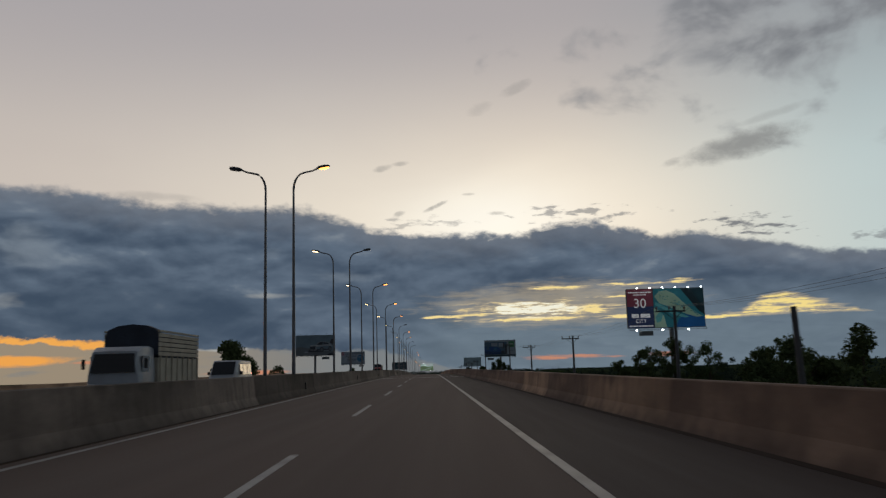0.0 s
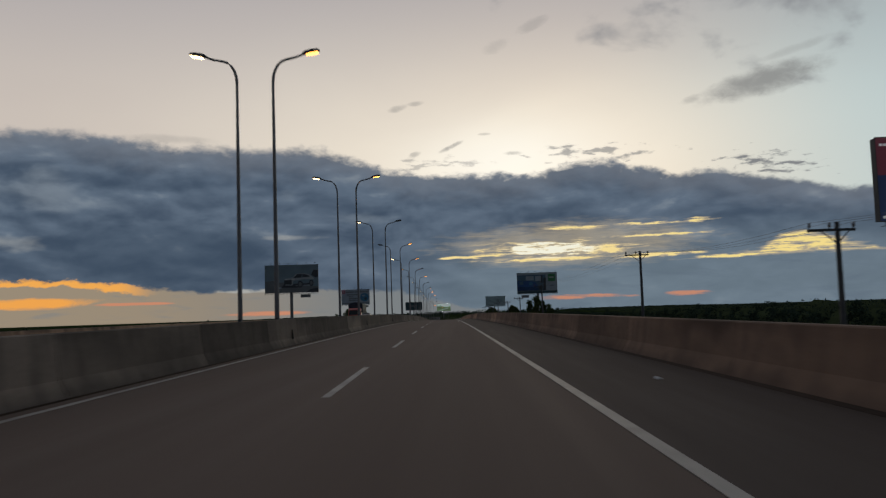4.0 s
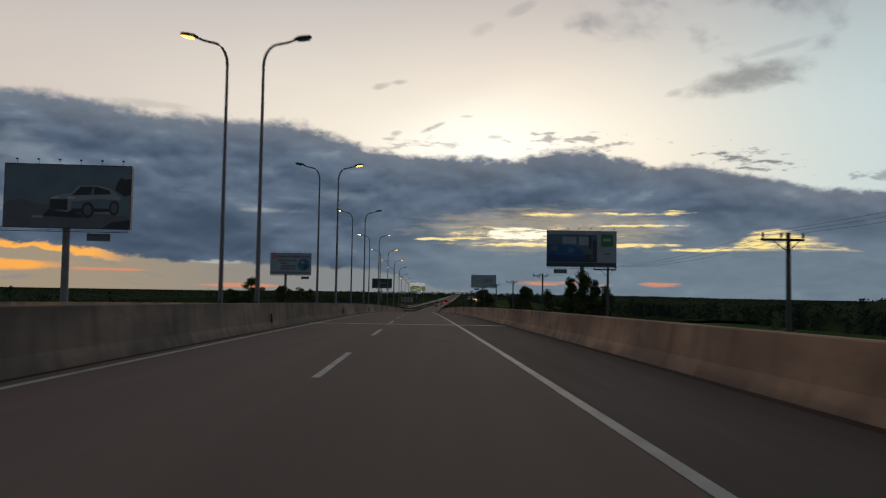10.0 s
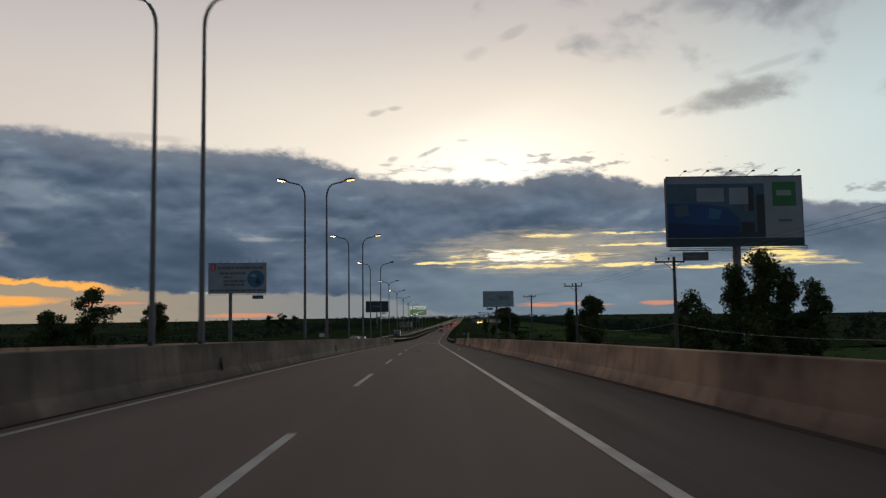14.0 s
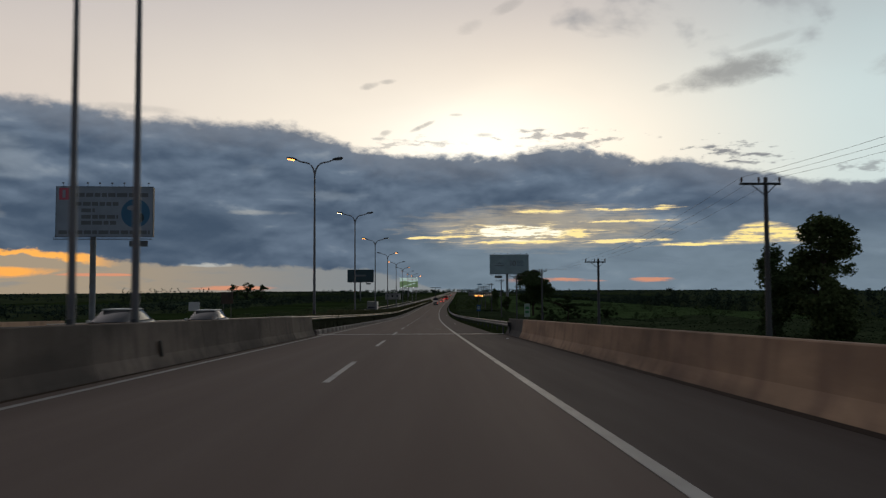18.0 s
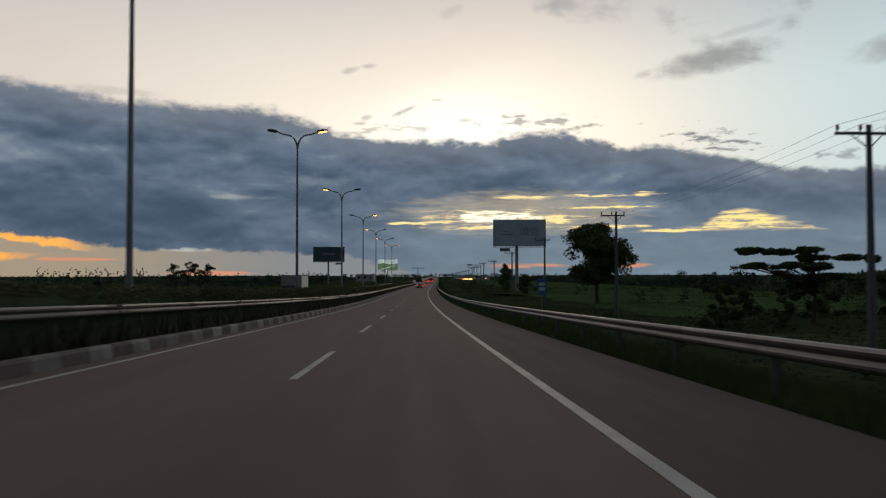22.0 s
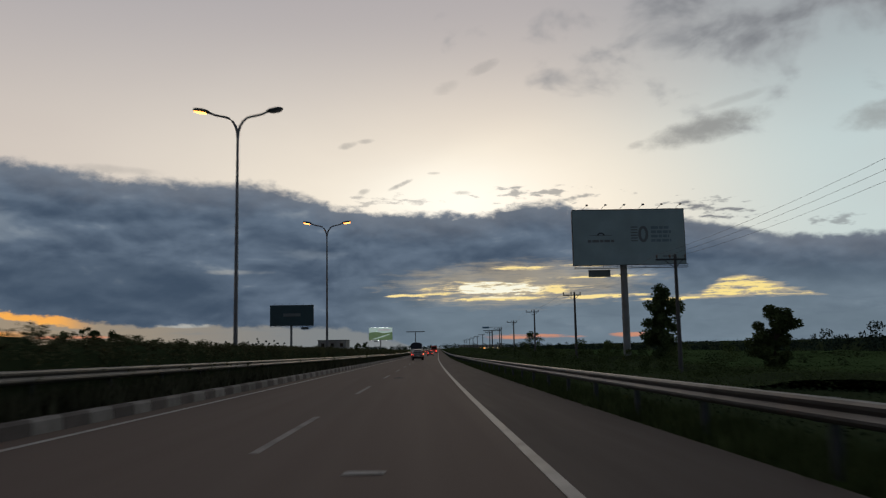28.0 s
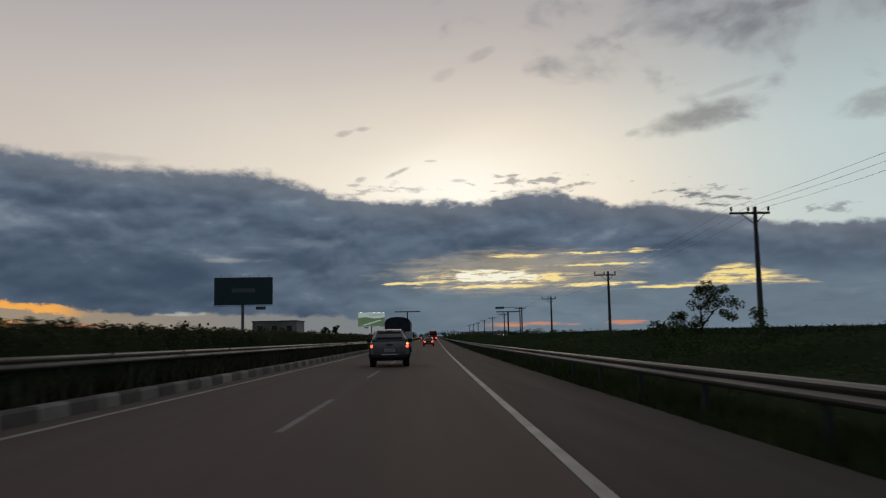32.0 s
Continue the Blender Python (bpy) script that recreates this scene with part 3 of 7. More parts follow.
LAMP_OFF = mat("unlit_lens", (0.12, 0.12, 0.12), 0.3, 0.1, 5.0, 30.0, 0.0)
FLOOD = mat("flood_lens", (0.8, 0.8, 0.8), 0.3, 0.05, 5.0, 30.0, 0.0, emit=(0.92, 0.97, 1.0), emit_k=9.0)
PLATE = mat("plate_white", (0.6, 0.6, 0.58), 0.5, 0.08, 5.0, 30.0, 0.0)
PLASTER = mat("grey_plaster", (0.3, 0.29, 0.28), 0.9, 0.2, 0.4, 6.0, 0.15, stain=(0.15, 0.14, 0.13), stain_scale=0.3)
ROOF = mat("roof_sheet", (0.12, 0.12, 0.125), 0.6, 0.2, 0.5, 6.0, 0.1, metal=0.3)


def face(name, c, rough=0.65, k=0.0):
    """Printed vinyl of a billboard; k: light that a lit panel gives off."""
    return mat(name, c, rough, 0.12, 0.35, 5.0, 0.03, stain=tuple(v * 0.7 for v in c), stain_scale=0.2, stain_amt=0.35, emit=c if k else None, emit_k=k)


V_GREY = face("vinyl_grey", (0.29, 0.34, 0.39))
V_SLATE = face("vinyl_slate", (0.29, 0.385, 0.425))
V_SILVER = face("vinyl_silver", (0.34, 0.37, 0.4))
V_STEEL = face("vinyl_steel", (0.165, 0.23, 0.275))
V_ROOM = face("vinyl_room_blue", (0.08, 0.145, 0.21))
V_NAVY_D = face("vinyl_navy", (0.015, 0.05, 0.15))
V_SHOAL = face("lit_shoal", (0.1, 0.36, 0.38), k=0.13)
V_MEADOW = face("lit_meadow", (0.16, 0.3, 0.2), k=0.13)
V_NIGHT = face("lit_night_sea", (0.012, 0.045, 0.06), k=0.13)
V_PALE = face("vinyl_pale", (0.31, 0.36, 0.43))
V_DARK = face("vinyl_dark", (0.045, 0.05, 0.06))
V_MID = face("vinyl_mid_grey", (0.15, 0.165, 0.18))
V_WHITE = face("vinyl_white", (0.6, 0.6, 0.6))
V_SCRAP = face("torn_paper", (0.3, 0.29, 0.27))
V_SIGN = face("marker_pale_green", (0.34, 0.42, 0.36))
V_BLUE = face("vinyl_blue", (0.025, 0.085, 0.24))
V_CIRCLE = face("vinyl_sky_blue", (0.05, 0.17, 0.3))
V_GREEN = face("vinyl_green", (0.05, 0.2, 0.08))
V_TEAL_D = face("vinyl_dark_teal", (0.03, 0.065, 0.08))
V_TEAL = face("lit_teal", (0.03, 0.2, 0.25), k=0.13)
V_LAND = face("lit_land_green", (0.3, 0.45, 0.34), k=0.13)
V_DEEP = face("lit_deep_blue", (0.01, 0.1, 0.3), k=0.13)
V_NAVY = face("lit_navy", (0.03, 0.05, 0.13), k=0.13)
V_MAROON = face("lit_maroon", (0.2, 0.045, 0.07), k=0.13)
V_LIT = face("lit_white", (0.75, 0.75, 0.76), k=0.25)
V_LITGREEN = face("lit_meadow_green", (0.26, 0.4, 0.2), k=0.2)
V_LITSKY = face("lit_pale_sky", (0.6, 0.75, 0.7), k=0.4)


# ---------------------------------------------------------------- mesh helpers
class Mesh:
    """Collects vertices and faces of one part."""

    def __init__(self):
        self.v, self.f = [], []

    def add(self, vs, fs):
        o = len(self.v)
        self.v += [tuple(p) for p in vs]
        self.f += [tuple(i + o for i in f) for f in fs]
        return self

    def box(self, x0, x1, y0, y1, z0, z1, b=0.0):
        if b <= 0:
            vs = [(x, y, z) for z in (z0, z1) for y in (y0, y1) for x in (x0, x1)]
            return self.add(vs, [(0, 2, 3, 1), (4, 5, 7, 6), (0, 1, 5, 4), (2, 6, 7, 3), (0, 4, 6, 2), (1, 3, 7, 5)])
        bm = bmesh.new()
        bmesh.ops.create_cube(bm, size=1)
        for v in bm.verts:
            v.co = ((x0 + x1) / 2 + v.co.x * (x1 - x0), (y0 + y1) / 2 + v.co.y * (y1 - y0), (z0 + z1) / 2 + v.co.z * (z1 - z0))
        bmesh.ops.bevel(bm, geom=bm.edges[:], offset=b, segments=2, affect="EDGES", profile=0.6)
        bm.verts.index_update()
        self.add([v.co[:] for v in bm.verts], [[v.index for v in f.verts] for f in bm.faces])
        bm.free()
        return self

    def tube(self, pts, radii, n=10, caps=True):
        pts = [Vector(p) for p in pts]
        if not hasattr(radii, "__len__"):
            radii = [radii] * len(pts)
        rings = []
        for i, p in enumerate(pts):
            d = (pts[min(i + 1, len(pts) - 1)] - pts[max(i - 1, 0)]).normalized()
            a = d.orthogonal().normalized() if abs(d.z) < 0.9 else (Vector((1, 0, 0)) - d * d.x).normalized()
            c = d.cross(a)
            rings.append([p + (a * math.cos(t) + c * math.sin(t)) * radii[i] for t in (k * math.tau / n for k in range(n))])
        return self.loft(rings, caps)

    def loft(self, rings, caps=True, closed=True):
        n = len(rings[0])
        fs = []
        for i in range(len(rings) - 1):
            for k in range(n if closed else n - 1):
                fs.append((i * n + k, i * n + (k + 1) % n, (i + 1) * n + (k + 1) % n, (i + 1) * n + k))
        if caps:
            fs.append(tuple(range(n - 1, -1, -1)))
            fs.append(tuple((len(rings) - 1) * n + k for k in range(n)))
        return self.add([p for r in rings for p in r], fs)

    def prism(self, poly, a, b, axis="x"):
        """A polygon in the two other axes, drawn out along axis from a to b."""
        put = {"x": lambda p, t: (t, p[0], p[1]), "y": lambda p, t: (p[0], t, p[1]), "z": lambda p, t: (p[0], p[1], t)}[axis]
        return self.loft([[put(p, a) for p in poly], [put(p, b) for p in poly]])

    def wheel(self, x0, x1, y, z, r, n=24):
        return self.prism([(y + r * math.cos(k * math.tau / n), z + r * math.sin(k * math.tau / n)) for k in range(n)], x0, x1, "x")

    def data(self, name, material, smooth=False):
        me = bpy.data.meshes.new(name)
        me.from_pydata(self.v, [], self.f)
        bm = bmesh.new()
        bm.from_mesh(me)
        bmesh.ops.recalc_face_normals(bm, faces=bm.faces[:])
        bm.to_mesh(me)
        bm.free()
        me.materials.append(material)
        if smooth:
            me.polygons.foreach_set("use_smooth", [True] * len(me.polygons))
            me.set_sharp_from_angle(angle=radians(38))
        return me


def part(name, mesh, material, parent=None, label="", smooth=False):
    ob = new(name, mesh.data(name, material, smooth) if isinstance(mesh, Mesh) else mesh)
    ob.parent = parent
    if label:
        ob["label"] = label
    return ob


def thing(name, label, category, group="", kind=""):
    return tagged(new(name), label, category, group, kind)


def fast_mesh(name, verts, quads, material):
    me = bpy.data.meshes.new(name)
    verts, quads = np.asarray(verts, np.float32), np.asarray(quads, np.int32)
    me.vertices.add(len(verts))
    me.vertices.foreach_set("co", verts.ravel())
    k = quads.shape[1]
    me.loops.add(quads.size)
    me.loops.foreach_set("vertex_index", quads.ravel())
    me.polygons.add(len(quads))
    me.polygons.foreach_set("loop_start", np.arange(0, quads.size, k, dtype=np.int32))
    me.update(calc_edges=True)
    me.materials.append(material)
    return me


def leaves(centres, size, rng, flat=0.0, lay=1.0):
    """Verts and quads of leaf blades, one at each centre, turned at random."""
    n = len(centres)
    a = rng.normal(size=(n, 3))
    a[:, 2] *= 1 - flat
    a /= np.linalg.norm(a, axis=1, keepdims=True)
    b = np.cross(a, rng.normal(size=(n, 3)))
    b /= np.linalg.norm(b, axis=1, keepdims=True)
    a[:, 2] *= lay
    b[:, 2] *= lay
    s = (np.asarray(size) * rng.uniform(0.6, 1.3, n))[:, None]
    c = np.asarray(centres)
    v = np.stack([c - a * s * 0.5, c + b * s * 0.28, c + a * s * 0.5, c - b * s * 0.28], 1).reshape(-1, 3)
    return v, np.arange(4 * n).reshape(n, 4)


# ---------------------------------------------------------------- the road's line
ROAD_S = np.arange(-300.0, 3600.0, 2.0)


def _smooth(v):
    return np.convolve(np.pad(v, 15, mode="edge"), np.ones(31) / 31, "valid")


ROAD_H = _smooth(np.radians(np.interp(ROAD_S, [0, 319, 370, 447, 546, 595, 692, 764, 812, 908], [-1.45, -1.45, -1.25, -0.95, -0.3, 0.1, 0.6, 1.2, 1.45, 1.8])))
ROAD_G = _smooth(np.radians(np.interp(ROAD_S, [0, 53, 133, 213, 266, 319, 422, 497, 546, 620, 692, 764, 812, 956, 1300],
                                      [0.25, 0.2, 0.05, -0.35, -0.6, -0.92, -1.5, -1.6, -1.6, -1.3, -0.5, -0.35, -0.3, -0.1, 0.0])))
ROAD_X, ROAD_Y, ROAD_Z = (np.cumsum(f) * 2.0 for f in (np.sin(ROAD_H), np.cos(ROAD_H), np.tan(ROAD_G)))
_z = np.argmin(abs(ROAD_S))
ROAD_X, ROAD_Y, ROAD_Z = ROAD_X - ROAD_X[_z], ROAD_Y - ROAD_Y[_z], ROAD_Z - ROAD_Z[_z]


def heading(s):
    return float(np.interp(s, ROAD_S, ROAD_H))


def at(s, u, h=0.0):
    """World place s metres along, u metres right of the outer edge line, h above the carriageway."""
    a = heading(s)
    return Vector((np.interp(s, ROAD_S, ROAD_X) + u * math.cos(a), np.interp(s, ROAD_S, ROAD_Y) - u * math.sin(a), np.interp(s, ROAD_S, ROAD_Z) + h))


def road_z(s):
    return float(np.interp(s, ROAD_S, ROAD_Z))


def land_z(s):
    """Height of the plain beside the road."""
    return float(np.interp(s, [-300, 0, 300, 520, 600, 700, 900, 1500, 3600], [-6.0, -6.0, -6.8, -8.4, -10.0, -10.9, -11.8, -12.6, -13.0]))


def stand(s, u, z=None, turn=0.0, h=None):
    """Pose of a thing that faces along the road; z: world height, or h above the road; else on the plain."""
    p = at(s, u)
    p.z = road_z(s) + h if h is not None else (land_z(s) if z is None else z)
    return Matrix.Translation(p) @ pose(0, 0, 0, 0, 0, math.degrees(-heading(s)) + turn)


def strip(profile, s0, s1, ds=4.0, closed=True, ends=True):
    """A section of (u, h) points drawn out along the road."""
    n = max(1, int(math.ceil((s1 - s0) / ds)))
    m = Mesh()
    rings = [[at(s0 + (s1 - s0) * i / n, u, h) for u, h in profile] for i in range(n + 1)]
    return m.loft(rings, caps=ends and closed, closed=closed)


# ---------------------------------------------------------------- ground and carriageways
BRIDGE_END = 519.0
EDGE_R, EDGE_L, MID = 2.4, -21.7, -9.65


def ground_height(s, u):
    z = land_z(s)
    top = road_z(s) - 0.10
    w = min(1.0, max(0.0, (s - BRIDGE_END + 2) / 6.0))
    over = max(u - (EDGE_R + 1.4), (EDGE_L - 1.4) - u, 0.0)
    bank = max(z, top - over / 1.8)
    z2 = bank if over > 0 else top
    lump = noise.noise((s * 0.05, u * 0.08, 0)) * min(1.0, over / 6.0) * 0.5
    return z * (1 - w) + z2 * w + lump


us = [-4000, -2500, -1500, -900, -600, -400, -280, -200, -150, -115, -90, -72, -58, -48, -42, -38, -35, -32, -29.5, -27, -25, -23.1, -21.4, -15, -10.4, -9.65, -8.9, -4, 0, 2.2, 3.8, 5, 6.5, 8,
      9.5, 11, 13, 15.5, 18, 21, 25, 30, 36, 44, 54, 66, 82, 105, 140, 190, 260, 360, 520, 800, 1300, 2200, 4000]
ss = [-290, -200, -120, -60] + list(range(0, 500, 20)) + list(range(500, 560, 3)) + list(range(560, 1000, 8)) + list(range(1000, 1600, 30)) + [1650, 1800, 2000, 2300, 2700, 3200, 3590]
verts = [(*at(s, u)[:2], ground_height(s, u)) for s in ss for u in us]
nu = len(us)
quads = [(i * nu + k, i * nu + k + 1, (i + 1) * nu + k + 1, (i + 1) * nu + k) for i in range(len(ss) - 1) for k in range(nu - 1)]
ground = new("ground", fast_mesh("ground", verts, quads, SOIL))
ground.data.polygons.foreach_set("use_smooth", [True] * len(ground.data.polygons))
tagged(ground, "dark green fields and rough grass beside the expressway at dusk", "ground", kind="structure")

ROAD_END = 3000.0
road = tagged(part("road", strip([(-8.15, 0), (EDGE_R - 0.1, 0), (EDGE_R - 0.1, -0.06), (-8.15, -0.06)], BRIDGE_END, ROAD_END, 6), ASPHALT), "worn grey asphalt carriageway with two lanes and a hard shoulder", "road", kind="structure")
tagged(part("bridge_road", strip([(-8.15, 0), (2.85, 0), (2.85, -0.06), (-8.15, -0.06)], -280, BRIDGE_END, 6), ASPHALT), "worn grey asphalt on the viaduct between concrete parapets", "road", kind="structure")
tagged(part("opposite_road", strip([(EDGE_L + 0.2, 0), (-11.2, 0), (-11.2, -0.06), (EDGE_L + 0.2, -0.06)], BRIDGE_END, ROAD_END, 6), SHOULDER), "grey asphalt carriageway for the oncoming traffic", "road", kind="structure")
tagged(part("opposite_bridge_road", strip([(-22.1, 0), (-11.2, 0), (-11.2, -0.06), (-22.1, -0.06)], -280, BRIDGE_END, 6), SHOULDER), "grey asphalt of the oncoming viaduct deck", "road", kind="structure")
for nm, a, b in (("bridge_deck", -9.2, 3.3), ("opposite_bridge_deck", -22.6, -10.1)):
    tagged(part(nm, strip([(a, -0.07), (b, -0.07), (b, -0.4), (b - 1.4, -0.65), (b - 2.6, -1.9), (a + 2.6, -1.9), (a + 1.4, -0.65), (a, -0.4)], -280, BRIDGE_END, 8), DECK), "grey concrete box deck of the viaduct", "bridge deck", kind="structure")
for s in range(-260, 515, 42):
    for u0 in (-3.0, -16.3):
        pier = tagged(new("bridge_pier"), "round grey concrete pier under the viaduct deck", "pier", "viaduct piers", "structure")
        pier.matrix_world = stand(s, u0)
        hgt = road_z(s) - land_z(s) - 1.9
        part("column", Mesh().tube([(0, 0, -1), (0, 0, hgt - 0.7)], 0.8, 16), DECK, pier, smooth=True)
        part("pier_cap", Mesh().box(-3.2, 3.2, -0.9, 0.9, hgt - 0.8, hgt, 0.08), DECK, pier)
tagged(part("abutment", strip([(-22.6, -0.45), (3.3, -0.45), (3.3, -6), (-22.6, -6)], BRIDGE_END - 1.0, BRIDGE_END + 0.6), DECK), "concrete abutment where the viaduct meets the embankment", "abutment", kind="structure")


tagged(part("hard_shoulder", strip([(-0.07, 0.004), (2.84, 0.004), (2.84, 0.0), (-0.07, 0.0)], -280, BRIDGE_END - 0.2, 6), SHOULDER_R), "darker asphalt of the hard shoulder on the viaduct", "road", kind="structure")
tagged(part("hard_shoulder", strip([(-0.07, 0.004), (EDGE_R - 0.1, 0.004), (EDGE_R - 0.1, 0.0), (-0.07, 0.0)], BRIDGE_END + 1.9, ROAD_END, 6), SHOULDER_R), "darker asphalt of the hard shoulder on the embankment", "road", kind="structure")


def paint(name, u0, u1, s0, s1, ds=6.0, h=0.005):
    return strip([(u0, h), (u1, h), (u1, h - 0.004), (u0, h - 0.004)], s0, s1, ds)


lines = thing("lane_markings", "worn white edge lines and lane dashes on the asphalt", "road marking", kind="structure")
shift = lambda s: -0.13 * min(1.0, max(0.0, (s - 660) / 80))
part("edge_line", Mesh().loft([[at(s, a + shift(s), h) for a, h in ((-0.075, 0.008), (0.075, 0.008), (0.075, 0.001), (-0.075, 0.001))] for s in np.arange(-280.0, ROAD_END, 6.0)]), PAINT, lines, "solid white outer edge line")
inner = lambda s: 0.1 * min(1.0, max(0.0, (s - 600) / 80))
part("edge_line", Mesh().loft([[at(s, a + inner(s), h) for a, h in ((-7.64, 0.005), (-7.5, 0.005), (-7.5, 0.001), (-7.64, 0.001))] for s in np.arange(-280.0, ROAD_END, 6.0)]), PAINT, lines, "solid white inner edge line")
part("edge_line", paint("edge_line", -19.2, -19.0, -280, ROAD_END), PAINT, lines, "solid white line of the oncoming carriageway")
part("edge_line", paint("edge_line", -11.9, -11.75, -280, ROAD_END), PAINT, lines, "solid white line of the oncoming carriageway")
for k in range(-4, 120):
    s = 38.7 + 16.02 * k
    part("lane_dash", paint("lane_dash", -3.735, -3.605, s, s + 6.3, 3.2), PAINT if s < 620 else PAINT_WORN, lines)
    if k < 70:
        part("lane_dash", paint("lane_dash", -15.55, -15.4, s + 4, s + 10.3, 3.2), PAINT, lines)
for s in (-104, 102.5, 309.6, 520.2):
    j = tagged(part("expansion_joint", strip([(-8.1, 0.008), (2.8, 0.008), (2.8, 0.0), (-8.1, 0.0)], s, s + 0.45), JOINT), "pale steel expansion joint across the carriageway", "expansion joint", "deck joints", "structure")

for u0, u1 in ((2.62, 2.735), (-8.06, -7.93)):
    tagged(part("gutter_dirt", strip([(u0, 0.008), (u1, 0.03), (u1, 0.0), (u0, 0.0)], -280, BRIDGE_END, 6), DIRT), "dark brown dust gathered along the foot of the parapet", "dirt", kind="structure")

# concrete parapets of the viaduct
SEG = 8.0


def parapet(name, label, prof, mats):
    w = thing(name, label, "barrier", kind="structure")
    s = -280.0
    while s < BRIDGE_END - 1:
        e = min(s + SEG, BRIDGE_END)
        part("parapet_panel", strip(prof, s + 0.012, e - 0.012, 4.0), mats(s), w)
        s = e
    return w


def jersey(u, d, top):
    """Section of a parapet whose road face is at u; d: the way from the road to its back."""
    return [(u, 0.0), (u + d * 0.05, 0.08), (u + d * 0.16, 0.3), (u + d * 0.24, top - 0.02), (u + d * 0.26, top), (u + d * 0.44, top), (u + d * 0.46, top - 0.02), (u + d * 0.46, -0.07), (u, -0.07)]


rs = random.Random(5)
# panels early on the viaduct mostly take the copy with painted-in shade
parapet("barrier_outer", "stained brown-grey concrete parapet along the hard shoulder", jersey(2.72, 1, 0.9), lambda s: SOOT if s > 511 else (CONCRETE_SHADED if rs.random() < (0.9 if s < 232 else 0.08) else CONCRETE))
parapet("barrier_median", "dark stained concrete parapet along the fast lane", jersey(-8.05, -1, 1.07), lambda s: CONCRETE_L_SHADED if rs.random() < (0.6 if s < 260 else 0.12) else CONCRETE_L)
parapet("barrier_opposite", "concrete parapet of the oncoming deck", jersey(-11.25, 1, 1.0), lambda s: CONCRETE)
parapet("barrier_opposite_outer", "outer concrete parapet of the oncoming deck", jersey(-22.0, -1, 0.9), lambda s: CONCRETE)


def spall(s0, s1, h0, h1, seed):
    """A dark blotch of worn concrete with a ragged outline on the shoulder parapet."""
    foot_h, foot_u = [0.0, 0.08, 0.3, 0.88], [0.0, 0.05, 0.16, 0.24]
    rng = random.Random(seed)
    ring = []
    for k in range(26):
        a = k * math.tau / 26
        q = 0.42 + 0.1 * noise.noise((math.cos(a) * 2.2, math.sin(a) * 2.2, seed)) + rng.uniform(-0.05, 0.05)
        x, y = math.cos(a), math.sin(a)
        g = q / max(abs(x), abs(y)) ** 0.6
        ring.append(((s0 + s1) / 2 + (s1 - s0) * x * g, min(0.86, max(0.02, (h0 + h1) / 2 + (h1 - h0) * y * g))))
    m = Mesh().loft([[at(s, 2.72 + np.interp(h, foot_h, foot_u) - d, h) for s, h in ring] for d in (-0.01, 0.004)])
    return tagged(part("worn_patch", m, GRIME), "dark ragged patch of worn concrete on the parapet", "stain", "parapet stains", "structure")


for k, q in enumerate(((357.8, 361.6, 0.46, 0.83), (458.6, 461.6, 0.02, 0.32))):
    spall(*q, k + 1)

# steel guardrails of the embankment
WAVE = [(0.0, 0.0), (0.02, 0.018), (0.038, 0.05), (0.038, 0.08), (0.014, 0.11), (0.0, 0.13), (0.014, 0.15), (0.042, 0.18), (0.046, 0.215), (0.03, 0.247), (-0.012, 0.26), (-0.018, 0.256), (0.022, 0.242), (0.038, 0.213), (0.034, 0.182), (0.006, 0.152), (-0.008, 0.13), (0.006, 0.108), (0.03, 0.079), (0.03, 0.051), (0.012, 0.02), (-0.006, 0.0)]


def guardrail(name, label, u, d, top, s0, s1, foot, sections=0):
    g = thing(name, label, "guardrail", kind="structure")
    e = s0
    for k in range(sections):
        part("beam_section", strip([(u + d * (a + 0.005 * (k % 2)), top - 0.26 + b) for a, b in WAVE], e, e + 4.12, 4.2), GALV_B if k % 5 == 2 else GALV, g)
        e += 4.0
    part("beam", strip([(u + d * a, top - 0.26 + b) for a, b in WAVE], e, s1, 4.0), GALV, g, "corrugated galvanised steel beam")
    post = Mesh().box(-0.045, 0.045, -0.05, 0.05, foot - 0.4, top - 0.02).data("post", DARK_METAL)
    block = Mesh().box(-0.09, 0.09, -0.08, 0.08, top - 0.27, top - 0.02).data("spacer", DARK_METAL)
    s = s0 + 1.0
    while s < min(s1, s0 + 560):
        for nm, me, off in (("post", post, -0.2), ("spacer", block, -0.1)):
            o = part(nm, me, None, g)
            o.matrix_local = stand(s, u + d * off, h=0.0)
        s += 4.0
    return g


guardrail("guardrail_outer", "galvanised steel guardrail along the hard shoulder", 2.62, -1, 0.76, BRIDGE_END - 3, 1500, -0.1, 95)
guardrail("guardrail_median", "galvanised steel guardrail on the raised median", -8.98, 1, 1.09, BRIDGE_END - 3, 1500, 0.2, 95)
guardrail("guardrail_opposite", "galvanised steel guardrail facing the oncoming lanes", -10.32, -1, 1.05, BRIDGE_END - 3, 1200, 0.2)
guardrail("guardrail_far", "galvanised steel guardrail on the far side of the oncoming lanes", -21.9, 1, 0.76, BRIDGE_END - 3, 1000, -0.1)

# raised median: soil between kerbs of painted blocks
med = tagged(part("median", strip([(-8.35, -0.06), (-8.35, 0.22), (-8.9, 0.30), (-10.4, 0.30), (-10.95, 0.22), (-10.95, -0.06)], BRIDGE_END + 0.7, ROAD_END, 6), EARTH), "dark earth and grass of the raised median", "median", kind="structure")
kerb = thing("median_kerb", "kerb of concrete blocks, alternately whitewashed and faded red", "kerb", kind="structure")
prof = [(0, -0.06), (0.02, 0.22), (0.06, 0.27), (0.24, 0.27), (0.25, -0.06)]
k, s = 0, BRIDGE_END + 0.8
